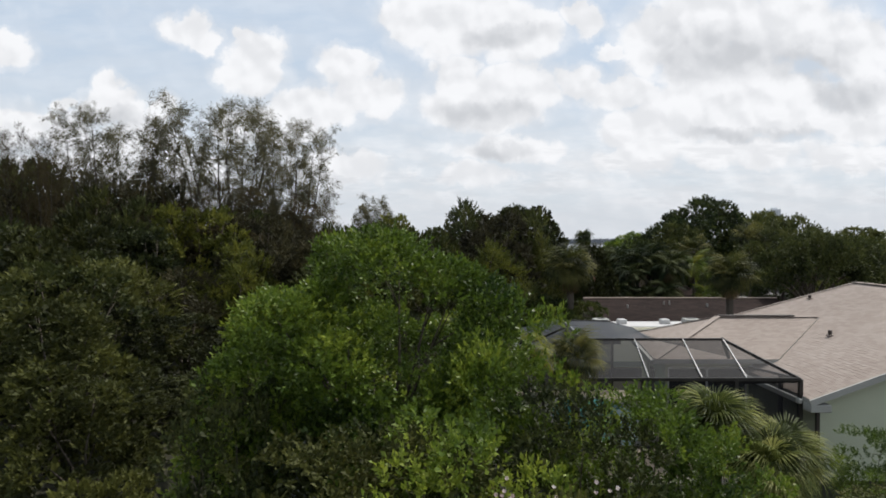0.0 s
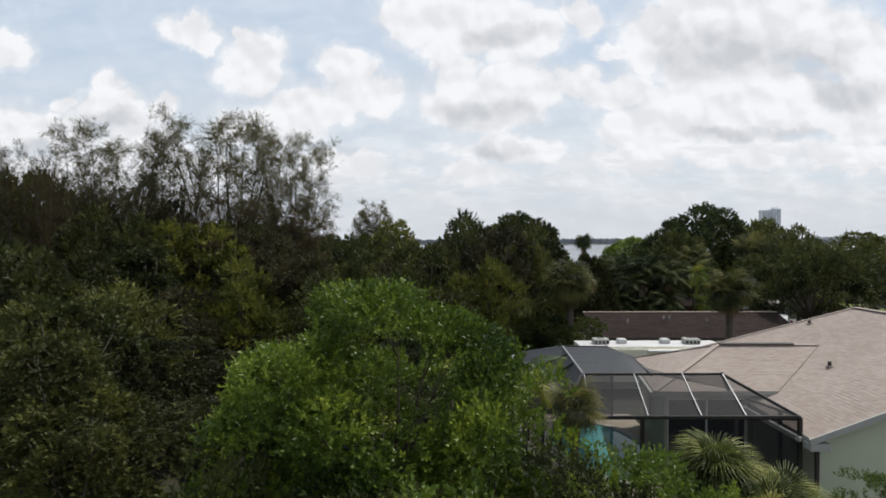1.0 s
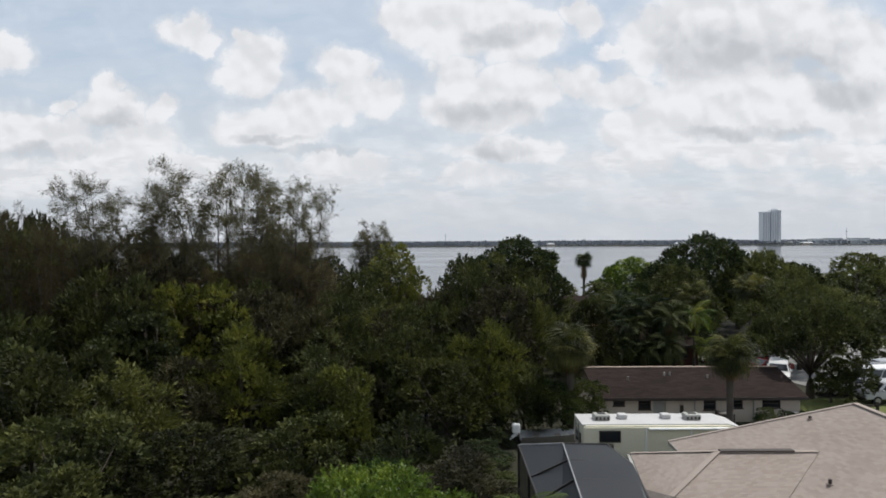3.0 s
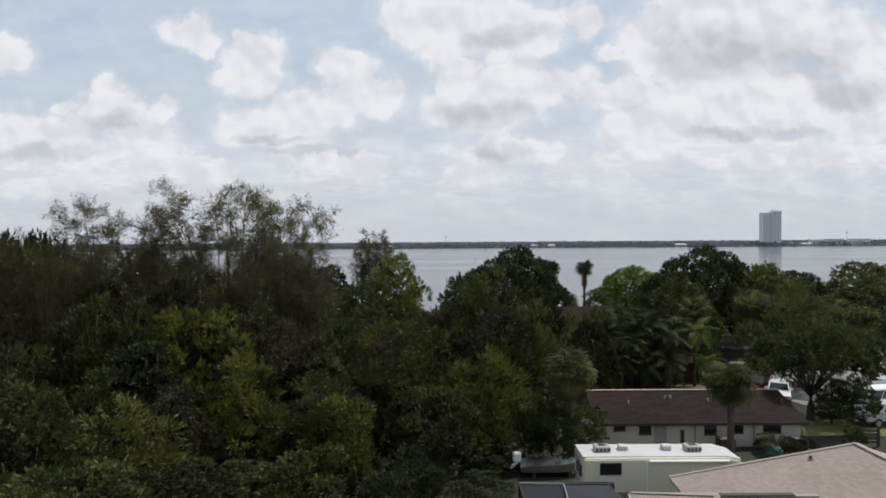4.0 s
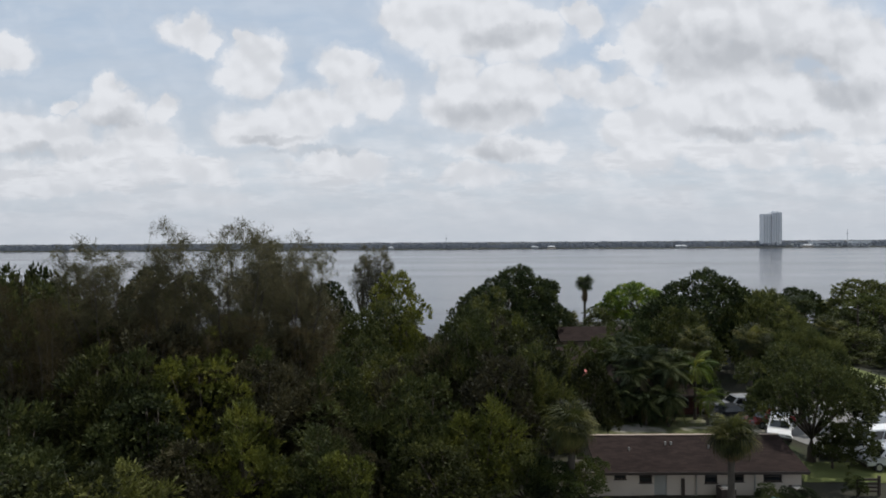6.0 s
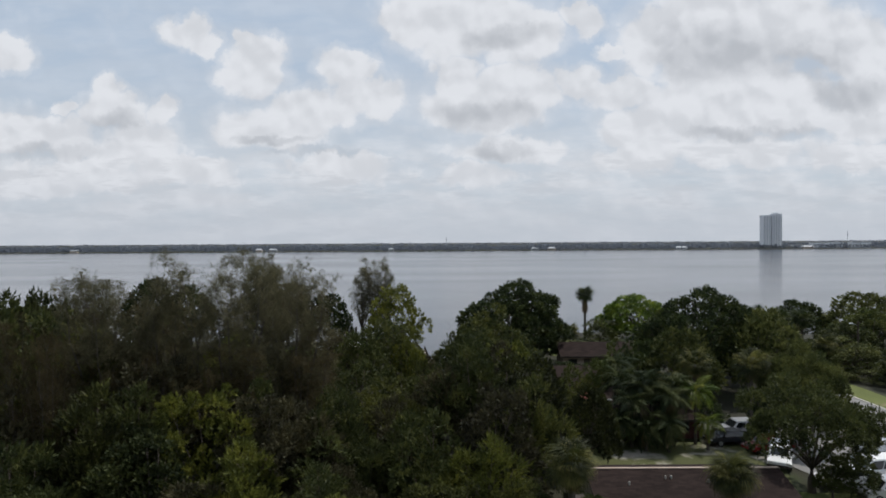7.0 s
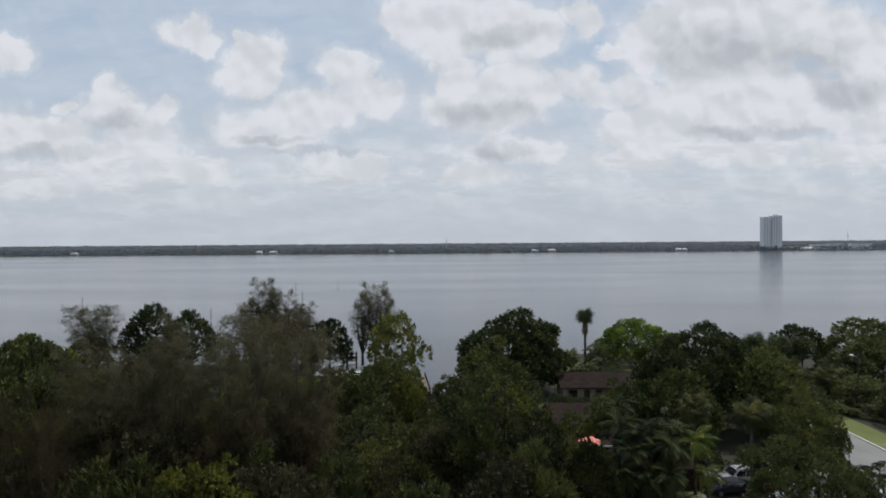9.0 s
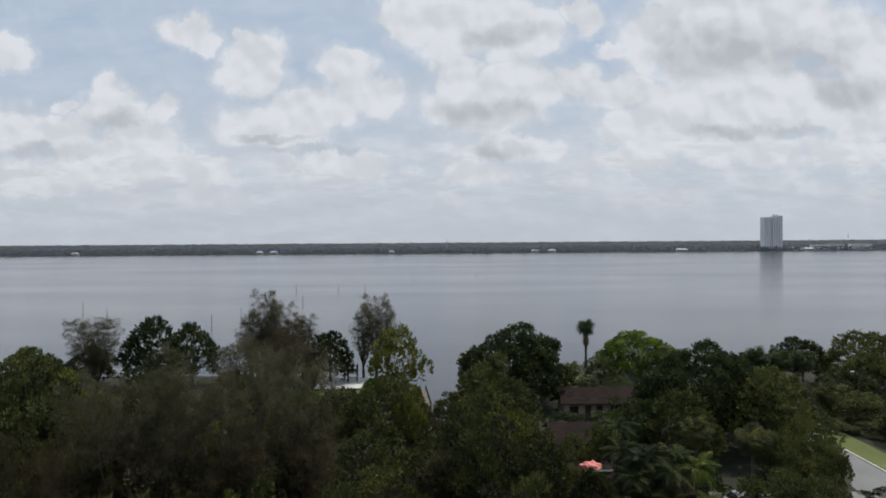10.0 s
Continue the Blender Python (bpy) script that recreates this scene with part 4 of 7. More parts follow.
# ---- the near shade tree and the shrubs round it ----
tree("hedge", -3.3, 12.0, 6.9, 1.8, LEAF_BRIGHT, "tall leafy green shrub beside the shade tree", "shrub", "garden shrubs", category="shrub")
tree("shade", -1.35, 13.0, 8.8, 3.6, LEAF_BRIGHT, "rounded broadleaf tree with glossy bright green leaves, sunlit top", "shade_tree", "", turn=0.4)
tree("hedge", 0.35, 8.3, 6.3, 1.5, LEAF_BRIGHT, "bright green leafy shrub below the shade tree", "shrub", "garden shrubs", category="shrub")
tree("hedge", 2.2, 9.8, 6.3, 1.5, LEAF_MID, "bright green leafy shrub beside a fan palm", "shrub", "garden shrubs", category="shrub")
# next four shrubs: darker leaves in place of the shade tree's own shadow
tree("hedge", -1.5, 8.9, 5.8, 1.6, LEAF_OLIVE, "dense green shrub in the shade tree's skirt", "shrub", "garden shrubs", category="shrub")
tree("hedge", -3.4, 10.4, 6.2, 1.5, LEAF_MID, "dense green shrub, leaf colour darkened for the tree's shade", "shrub", "garden shrubs", category="shrub")
tree("hedge", -3.0, 10.6, 5.0, 1.6, LEAF_MID, "leafy green shrub below the shade tree", "shrub", "garden shrubs", category="shrub")
tree("hedge", -0.5, 9.3, 6.0, 1.6, LEAF_MID, "leafy green shrub below the shade tree", "shrub", "garden shrubs", category="shrub")
tree("hedge", 1.1, 11.6, 7.7, 1.55, LEAF_BRIGHT, "leafy green shrub beside the shade tree", "shrub", "garden shrubs", category="shrub")
tree("hedge", 3.6, 10.7, 6.2, 1.4, LEAF_BRIGHT, "leafy green shrub before the pool cage", "shrub", "garden shrubs", category="shrub")
tree("hedge", 4.6, 10.2, 5.5, 1.3, LEAF_BRIGHT, "leafy green shrub below a fan palm", "shrub", "garden shrubs", category="shrub")
tree("hedge", 10.4, 14.6, 4.2, 0.9, LEAF_BRIGHT, "upright green shrub beside the sage wall", "shrub", "garden shrubs", category="shrub")
tree("hedge", 10.1, 14.0, 3.5, 0.9, LEAF_BRIGHT, "upright green shrub beside the sage wall", "shrub", "garden shrubs", category="shrub")
tree("hedge", 9.0, 12.0, 3.6, 1.2, LEAF_MID, "low green shrub beside the sage wall", "shrub", "garden shrubs", category="shrub")
tree("hedge", 3.15, 11.9, 5.4, 1.1, LEAF_BRIGHT, "leafy green shrub before the pool cage", "shrub", "garden shrubs", category="shrub")
flowering = tree("hedge", 1.35, 7.2, 5.75, 1.0, LEAF_MID, "flowering green shrub with pale pink buds", "flowering_shrub", "garden shrubs", category="shrub", turn=0.3)
rngb = random.Random(77)
bud = bmesh.new()
for k in range(6):
    a = k * 1.047
    tip = Vector((math.cos(a) * 0.028, math.sin(a) * 0.028, 0.035))
    side = Vector((-math.sin(a), math.cos(a), 0)) * 0.013
    bud.faces.new([bud.verts.new(p) for p in ((0, 0, 0), tip * 0.6 + side, tip, tip * 0.6 - side)])
bud_mesh = bpy.data.meshes.new("blossom")
bud.to_mesh(bud_mesh)
bud.free()
bud_mesh.materials.append(PETAL)
back = flowering.matrix_basis.inverted()
for k in range(22):
    at = Vector((1.35 + rngb.uniform(-0.75, 0.75), 7.0 + rngb.uniform(-0.35, 0.4), 5.66 + rngb.uniform(-0.12, 0.14)))
    shared("blossom", bud_mesh, flowering, back @ Matrix.Translation(at) @ Matrix.Rotation(rngb.uniform(0.2, 0.9), 4, "X"))
palm("fan", 5.95, 13.3, 5.05, 1.1, "bushy fan palm with drooping split leaf tips beside the pool cage", 72, 0.17, LEAF_FAN, dead=3, seed=3)
palm("fan", 6.6, 12.3, 4.5, 0.95, "low fan palm with drooping fronds", 50, 0.13, LEAF_FAN, dead=2, seed=7)
palm("fan", 7.25, 12.9, 4.5, 1.0, "smaller fan palm with drooping fronds", 54, 0.14, LEAF_FAN, dead=2, seed=4)
palm("fan", 2.75, 12.6, 6.6, 0.68, "fan palm with stiff green fronds before the pool cage", 30, 0.10, None, dead=2, seed=5)
palm("feather", 2.4, 17.6, 6.4, 1.6, "small feather palm with one yellow frond", 9, 0.09, LEAF_YELLOW, dead=0, seed=6)

# ---- the grove on the left ----
DENSE = ("dense_a", "dense_b", "dense_c")
OLIVE_TREES = [(-10.9, 17.0, 7.0, 2.6), (-12.9, 20.6, 7.9, 3.0), (-16.8, 24.8, 9.2, 3.2), (-8.9, 15.0, 5.2, 2.0), (-9.8, 19.0, 4.6, 2.2), (-14.4, 17.6, 6.2, 2.8),
               (-8.2, 22.5, 3.9, 2.0), (-11.8, 28.0, 5.2, 2.6), (-13.2, 24.2, 6.0, 2.4), (-20.2, 27.5, 9.3, 3.4), (-7.5, 13.0, 3.6, 1.7), (-19.5, 22.0, 7.6, 3.2)]
for i, (x, y, z, r) in enumerate(OLIVE_TREES):
    tree(DENSE[i % 3], x, y, z, r, (LEAF_OLIVE, LEAF_MID, LEAF_OLIVE, LEAF_OLIVE)[i % 4], "dense olive-green mangrove tree on the canal bank", "mangrove_tree")
MID_TREES = [(-9.6, 24.2, 3.4, 2.0), (-10.6, 31.4, 3.8, 2.2), (-7.6, 27.0, 3.3, 2.0), (-3.3, 43.0, 3.4, 2.0), (-4.6, 45.0, 3.2, 1.8), (-2.2, 47.0, 3.4, 1.8), (-3.6, 46.5, 7.0, 2.6), (-5.6, 44.0, 6.6, 2.4), (-2.6, 52.5, 7.2, 2.6), (-5.9, 38.4, 5.6, 2.0), (-2.0, 30.5, 4.8, 2.4), (-5.4, 34.0, 6.6, 2.4), (-2.4, 45.5, 7.6, 2.8), (-4.6, 50.5, 8.0, 2.8), (-3.2, 62.0, 7.2, 2.8), (-2.4, 70.0, 7.0, 2.8), (-2.8, 80.0, 6.2, 2.6), (0.2, 90.0, 6.0, 2.6), (-5.0, 91.0, 5.6, 2.6), (-2.0, 24.0, 3.8, 2.0), (0.8, 27.5, 4.2, 2.2),
             (-6.9, 30.5, 5.0, 2.6), (-16.5, 30.0, 7.6, 3.2), (-15.0, 36.0, 6.9, 3.0), (-18.4, 37.8, 9.3, 3.2), (-12.5, 37.7, 8.5, 3.0), (-8.7, 42.9, 7.5, 3.0), (-10.6, 43.8, 9.7, 3.2),
             (-7.6, 37.0, 7.2, 2.8), (0.2, 35.6, 6.9, 2.6), (-7.4, 40.5, 6.2, 2.6), (-1.2, 41.5, 9.4, 3.0), (2.6, 39.0, 8.4, 2.8), (5.0, 37.9, 6.0, 2.2), (3.7, 43.6, 10.4, 3.3),
             (6.6, 46.4, 10.7, 3.2), (7.2, 50.9, 11.4, 3.4), (-0.3, 56.0, 9.4, 3.2), (2.4, 55.4, 12.1, 3.6), (-16.5, 42.0, 10.9, 3.2), (-21.0, 41.0, 11.3, 3.2), (-12.6, 42.0, 10.3, 3.0), (-8.5, 46.0, 9.8, 2.8), (-22.8, 39.4, 11.8, 3.6), (-28.0, 41.2, 11.7, 3.8), (-24.6, 35.0, 9.6, 3.4)]
THICKET = ("soft_a", "dense_b", "soft_b", "soft_a", "dense_c")
for i, (x, y, z, r) in enumerate(MID_TREES):
    tree(THICKET[i % 5], x, y, z, r * 1.08, (LEAF_MID, LEAF_OLIVE, LEAF_RUST, LEAF_MID, LEAF_LIME, LEAF_GARDEN, LEAF_RUST)[i % 7], "dense leafy tree in the bank-side thicket", "thicket_tree")
WIDE = ("wide_a", "wide_b")
BACK_TREES = [(-43.0, 60.0, 16.0, 4.6), (-37.5, 57.0, 15.6, 3.6), (-15.3, 45.4, 10.6, 3.6), (-20.5, 44.5, 12.4, 4.0), (-32.0, 50.5, 13.6, 4.4), (-36.4, 52.0, 15.1, 4.6), (-26.5, 47.5, 12.5, 4.2), (-40.5, 58.0, 16.2, 5.0), (-28.6, 60.0, 14.4, 4.6),
              (-20.0, 55.0, 11.0, 4.4), (-12.5, 55.0, 9.6, 4.2), (-8.8, 49.5, 8.2, 3.6), (-8.9, 65.0, 8.7, 3.8), (-16.0, 66.0, 9.5, 4.4), (-24.0, 70.0, 10.0, 4.8), (-7.0, 79.0, 10.8, 4.6), (-6.6, 57.0, 8.0, 3.4),
              (2.1, 62.4, 11.5, 4.0), (5.6, 59.4, 10.8, 3.8), (7.0, 66.0, 10.0, 4.0), (2.8, 72.0, 9.6, 4.0), (9.0, 56.5, 9.0, 3.4), (5.0, 82.0, 9.4, 4.2), (-33.0, 70.0, 11.5, 5.0), (-44.0, 72.0, 13.0, 5.5),
              (-52.0, 62.0, 13.5, 5.2), (-55.0, 84.0, 12.2, 5.5), (-40.0, 86.0, 10.4, 5.2), (-26.0, 84.0, 8.6, 4.6), (-15.0, 88.0, 7.2, 3.8), (-34.0, 100.0, 8.0, 4.6), (-66.0, 96.0, 10.5, 5.5), (-50.0, 104.0, 9.0, 5.0), (-13.6, 76.0, 9.9, 3.8), (-4.4, 77.0, 9.9, 2.6), (-10.2, 74.0, 10.3, 3.6)]
for i, (x, y, z, r) in enumerate(BACK_TREES):
    tree(WIDE[i % 2], x, y, z, r, (LEAF_MID, LEAF_OLIVE, LEAF_MID, LEAF_RUST, LEAF_LIME)[i % 5], "leafy tree deep in the thicket", "thicket_tree")
FEATHERS = [("feather_a", -25.0, 46.2, 18.7, 0.9, 0), ("feather_b", -28.6, 48.5, 15.6, 0.75, 1), ("feather_b", -21.0, 48.0, 18.6, 0.85, 0), ("feather_c", -17.4, 50.0, 20.3, 0.92, 0),
            ("feather_a", -13.2, 53.0, 19.2, 0.85, 0), ("feather_b", -24.0, 54.0, 16.0, 0.9, 1),
            ("feather_b", -27.4, 46.8, 13.4, 0.85, 1), ("feather_b", -22.0, 45.0, 12.8, 0.9, 1), ("feather_b", -17.0, 46.6, 13.0, 0.9, 1), ("feather_b", -11.6, 51.6, 13.2, 0.85, 1),
            # these two narrow ones stand in for a clump of dark broadleaf trees
            ("feather_b", -27.9, 40.5, 16.1, 0.5, 1), ("feather_b", -26.2, 40.2, 15.3, 0.45, 1)]
for k, x, y, z, w, b in FEATHERS:
    feather_tree(k, x, y, z, w, LEAF_BROWN if b else LEAF_GREY, "tall feathery grey-green tree with bare ascending branches")

# ---- shore trees ----
for x, y, z, w in ((-14.0, 123.5, 17.6, 0.95), (-16.6, 123.2, 15.6, 0.8), (-11.6, 123.6, 16.2, 0.8), (-36.0, 123.0, 18.6, 1.15), (-33.0, 122.0, 16.4, 1.0), (-39.0, 122.4, 14.6, 0.95), (-28.6, 122.2, 14.0, 0.95)):
    feather_tree("spire", x, y, z, w, LEAF_GREY, "pointed feathery dark tree standing on the river bank")
for k, x, y, z, w in (("feather_c", -31.0, 121.0, 13.0, 1.1), ("feather_c", -28.5, 105.0, 12.2, 1.1), ("feather_b", -35.5, 101.0, 11.6, 1.2), ("feather_b", -24.0, 110.0, 10.0, 1.0)):
    feather_tree(k, x, y, z, w, LEAF_BROWN, "feathery brownish tree by the river")
feather_tree("feather_a", -64.0, 112.0, 14.8, 1.4, LEAF_GREY, "wispy grey tree by the river")
for i, (x, y, z, r, dark) in enumerate([(-8.6, 109.5, 13.0, 5.4, 6), (-22.6, 120.0, 10.6, 4.8, 2), (-57.0, 118.0, 13.8, 5.4, 2), (-49.5, 119.0, 12.6, 5.0, 2), (-75.0, 110.0, 9.6, 5.5, 2), (-86.0, 104.0, 10.0, 6.0, 2), (-70.0, 120.0, 8.0, 4.6, 2),
                                        (11.2, 103.0, 13.9, 9.0, 4), (15.0, 104.5, 10.4, 4.4, 2), (5.8, 90.0, 11.6, 5.0, 0), (9.5, 88.0, 9.4, 4.6, 0), (39.2, 122.5, 9.9, 7.8, 5), (-9.0, 106.0, 5.6, 4.6, 0), (-12.4, 106.5, 4.4, 2.6, 3), (-18.6, 101.0, 3.3, 3.2, 3), (-24.0, 102.0, 3.4, 3.6, 3), (30.0, 118.0, 5.6, 4.5, 1), (41.0, 112.0, 8.0, 5.0, 1)]):
    kind = ("wide_a", "wide_b", "dome", "dome", "dome_large", "dome_large", "wide_b")[dark]
    tree(kind, x, y, z, r, (LEAF_MID, LEAF_MID, LEAF_DARK, LEAF_BRIGHT, LEAF_FIG, LEAF_BRIGHT, LEAF_LIME)[dark], ("green tree on the grassy river bank", "green tree by the water", "dense dark green rounded tree near the river", "rounded bright green tree near the river", "broad dark green dome-shaped tree near the river", "broad bright green rounded tree by the water", "light green leafy tree on the river bank")[dark], "shore_tree", "shore trees")
palm("fan", 30.8, 133.5, 10.4, 2.3, "tall slender fan palm alone against the river", 40, 0.3, LEAF_DARK, dead=44, seed=11, skirt=2.6)
palm("fan", 24.4, 118.0, 4.4, 2.2, "low fan palm near the river bank", 24, 0.2, dead=2, seed=12)

# ---- trees round the houses on the right ----
# low dense entries by trailer, cage and red house: LEAF_DARK stands for shade
RIGHT_TREES = [("dome_large", 34.4, 82.5, 14.1, 8.2, 4), ("dome", 28.0, 72.0, 10.4, 4.4, 0), ("dome", 40.0, 77.0, 12.0, 5.4, 3), ("open", 34.2, 58.5, 10.9, 3.8, 3), ("open", 28.6, 47.5, 10.3, 5.0, 3), ("wide_a", 31.2, 46.6, 5.4, 2.0, 3), ("dense_b", 29.3, 46.0, 4.9, 1.6, 3), ("dense_b", 17.0, 60.3, 3.6, 1.3, 2), ("dense_c", 19.6, 59.2, 2.9, 1.2, 2), ("dense_a", 22.0, 60.2, 3.2, 1.3, 2), ("wide_b", 42.5, 88.0, 8.6, 5.5, 3),
               ("wide_a", 47.0, 95.0, 7.6, 5.0, 3), ("wide_b", 53.5, 98.5, 6.6, 4.6, 3), ("wide_a", 62.0, 92.0, 6.0, 4.6, 3), ("dome", 65.0, 99.0, 7.0, 5.5, 3), ("dome", 72.0, 103.0, 9.0, 6.0, 2), ("dome", 78.0, 113.0, 10.8, 7.5, 3), ("wide_a", 62.5, 82.0, 6.4, 4.2, 3),
               ("dome", 70.0, 88.0, 7.6, 5.0, 3), ("wide_a", 42.0, 69.0, 5.0, 2.6, 3), ("wide_b", 39.0, 63.0, 4.6, 2.4, 1), ("wide_a", 46.5, 80.5, 8.0, 4.2, 2), ("wide_b", 20.0, 89.0, 3.0, 2.2, 2), ("wide_a", 31.0, 90.0, 8.0, 3.6, 2), ("wide_b", 9.6, 69.5, 8.4, 3.4, 0), ("wide_a", 11.0, 60.0, 7.6, 3.0, 1), ("wide_b", 13.6, 60.8, 5.2, 2.0, 2), ("wide_a", 14.4, 67.5, 7.4, 2.5, 2), ("wide_b", 17.2, 68.6, 7.6, 2.5, 2), ("wide_a", 20.2, 72.6, 7.8, 2.6, 2), ("wide_b", 17.4, 89.0, 3.4, 2.8, 2), ("wide_a", 23.6, 89.5, 3.4, 2.8, 2), ("wide_b", 27.2, 90.0, 3.4, 2.8, 2), ("dome", 12.5, 53.0, 8.3, 2.7, 1), ("dense_c", 14.1, 58.0, 6.5, 1.7, 1), ("wide_b", 12.6, 57.4, 5.6, 2.0, 1), ("wide_a", 23.4, 80.0, 7.6, 3.0, 2), ("wide_b", 24.6, 76.0, 8.6, 3.2, 2),  ("wide_a", 16.6, 59.0, 5.2, 1.9, 2), ("dense_b", 43.3, 60.8, 3.6, 1.6, 3),
               ("dome", 80.0, 96.0, 9.0, 6.0, 3), ("dense_a", 2.0, 32.5, 2.9, 1.7, 2), ("dense_b", 2.1, 29.0, 3.2, 1.6, 2), ("dense_c", 2.4, 36.0, 3.0, 1.6, 2), ("dense_a", 6.6, 37.2, 5.2, 1.9, 2), ("dense_c", 9.0, 38.9, 4.8, 1.6, 2), ("dense_a", 60.0, 86.0, 2.6, 3.0, 3), ("dense_b", 65.0, 85.0, 2.8, 3.2, 3), ("dense_c", 55.5, 88.0, 2.6, 2.8, 3), ("dense_a", 70.0, 84.5, 3.2, 3.2, 2), ("dense_b", 17.6, 112.0, 3.2, 3.0, 0), ("dense_c", 21.5, 112.5, 2.8, 2.8, 1), ("dense_a", 26.0, 112.0, 2.8, 3.0, 0), ("wide_a", 60.5, 90.0, 5.6, 4.0, 3), ("wide_b", 55.0, 94.5, 5.6, 3.8, 3), ("wide_b", 66.5, 86.5, 6.0, 4.0, 2), ("wide_a", 52.5, 88.5, 3.8, 2.6, 3), ("dome", 90.0, 104.0, 10.0, 7.0, 2), ("dome", 55.0, 112.0, 7.4, 5.5, 2), ("wide_a", 22.5, 74.0, 7.4, 3.2, 2), ("wide_b", 26.8, 63.5, 6.4, 2.6, 2), ("wide_a", 32.4, 59.2, 6.8, 2.6, 2), ("dome", 68.0, 118.0, 9.0, 6.0, 2)]
for k, x, y, z, r, d in RIGHT_TREES:
    tree(k, x, y, z, r, (LEAF_MID, LEAF_OLIVE, LEAF_DARK, LEAF_GARDEN, LEAF_FIG)[d], ("spreading green tree near the houses", "olive-green leafy tree near the parked cars", "dense dark green tree behind the houses", "spreading light green tree beside the lane", "broad deep green tree with an uneven top")[d], "garden_tree", "garden trees")
PALMS = [("feather", 18.0, 58.6, 6.6, 2.4, 26, 0.15, LEAF_SHADED_PALM, 14, 41, "feather palm in shade-darkened green by the dark red house"), ("feather", 20.4, 60.2, 8.2, 2.4, 26, 0.15, LEAF_SHADED_PALM, 16, 42, "tall feather palm by the dark red house"), ("feather", 22.9, 60.4, 7.8, 2.4, 26, 0.15, LEAF_SHADED_PALM, 16, 43, "feather palm in shade-darkened green by the dark red house"),
         ("fan", 17.7, 37.6, 7.4, 1.7, 46, 0.22, None, 22, 21, "stout fan palm with round head and brown skirt beside a house"), ("fan", 8.0, 38.3, 7.9, 1.85, 46, 0.24, None, 26, 22, "fan palm with a full head beside the trailer"),
         ("fan", 29.8, 59.2, 9.9, 1.9, 30, 0.15, None, 8, 24, "thin-trunked fan palm beside the parking area"), ("feather", 19.2, 60.0, 7.9, 2.4, 26, 0.16, LEAF_SHADED_PALM, 14, 25, "feather palm with hanging fronds by the dark red house"),
         ("feather", 21.6, 58.4, 7.2, 2.4, 26, 0.16, LEAF_SHADED_PALM, 16, 26, "feather palm with hanging fronds by the dark red house"), ("feather", 24.4, 59.3, 7.4, 2.3, 16, 0.14, LEAF_YELLOW, 2, 27, "yellow-green feather palm beside the dark red house"), ("feather", 17.9, 62.0, 7.8, 2.4, 26, 0.17, LEAF_SHADED_PALM, 12, 28, "feather palm with shade-darkened arching fronds"),
         ("fan", 27.2, 66.4, 8.6, 2.0, 30, 0.2, None, 10, 29, "fan palm behind the dark red house"), ("feather", 19.8, 70.0, 8.2, 3.0, 18, 0.18, LEAF_SHADED_PALM, 10, 30, "feather palm with shade-darkened arching fronds"), ("fan", 33.6, 60.2, 7.4, 1.8, 28, 0.18, None, 9, 31, "fan palm near the parked cars"),
         ("fan", 36.8, 61.0, 6.6, 1.7, 26, 0.18, None, 6, 32, "fan palm near the lane"), ("fan", 57.5, 92.0, 6.2, 2.0, 26, 0.22, None, 8, 33, "fan palm among shrubs by the lane"), ("fan", 53.0, 93.5, 7.2, 2.1, 28, 0.22, None, 8, 34, "fan palm among shrubs by the lane"), ("feather", 16.4, 66.0, 5.0, 2.1, 16, 0.14, LEAF_SHADED_PALM, 6, 35, "low feather palm beside the patio"),
         ("fan", 54.6, 107.0, 8.9, 2.4, 34, 0.22, LEAF_DARK, 8, 38, "fan palm with a round dark head by the river"), ("fan", 58.8, 107.0, 8.3, 2.3, 34, 0.22, LEAF_DARK, 8, 39, "fan palm with a round dark head by the river"), ("fan", 63.3, 108.0, 8.1, 2.4, 34, 0.22, LEAF_DARK, 8, 40, "fan palm with a round dark head by the river"),
         ("fan", 45.0, 92.5, 8.4, 2.1, 28, 0.22, None, 8, 36, "fan palm rising from the trees"), ("fan", 23.0, 62.6, 7.0, 1.8, 26, 0.18, None, 6, 37, "fan palm behind the dark red house"),
         ("feather", 19.0, 57.4, 4.6, 2.2, 24, 0.14, LEAF_SHADED_PALM, 12, 44, "low feather palm in shade-darkened green before the dark red house"), ("feather", 21.0, 57.0, 4.9, 2.3, 24, 0.14, LEAF_SHADED_PALM, 12, 45, "low feather palm in shade-darkened green before the dark red house"),
         ("feather", 16.6, 57.6, 5.0, 2.2, 22, 0.14, LEAF_SHADED_PALM, 10, 47, "low feather palm in shade-darkened green beside the patio"),
         ("feather", 24.9, 57.6, 4.6, 1.9, 18, 0.13, LEAF_YELLOW, 4, 48, "low yellow-green feather palm beside the parking area")]
for kind, x, y, z, s, n, tr, lf, dd, sd, lb in PALMS:
    palm(kind, x, y, z, s, lb, n, tr, lf, dd, sd)

# ---- undergrowth: low leafy growth under the trees ----
rngu = np.random.default_rng(91)
P = []
while len(P) < 2200:
    x, y = rngu.uniform(-62, 14), rngu.uniform(9, 112)
    if abs(x) > 0.75 * y + 6 or (x > 3 and y < 37) or abs(x - canal_middle(y)) < 3.0 or (-25 < x < -4 and y > 103) or (x > 9 and 37 < y < 58):
        continue
    P.append((x, y, ground_z(x, y) + rngu.uniform(0, 0.5)))
P = np.array(P)
A = unit(rngu.normal(size=P.shape) * 0.6 + np.array([0, 0, 1.0]))
ug = new("undergrowth", leaves_mesh("undergrowth", *spray_leaves(P, A, 6, 0.9, 0.42, rngu), LEAF_MID, rngu))
tagged(ug, "low leafy undergrowth covering the ground below the trees", "undergrowth", kind="stuff")

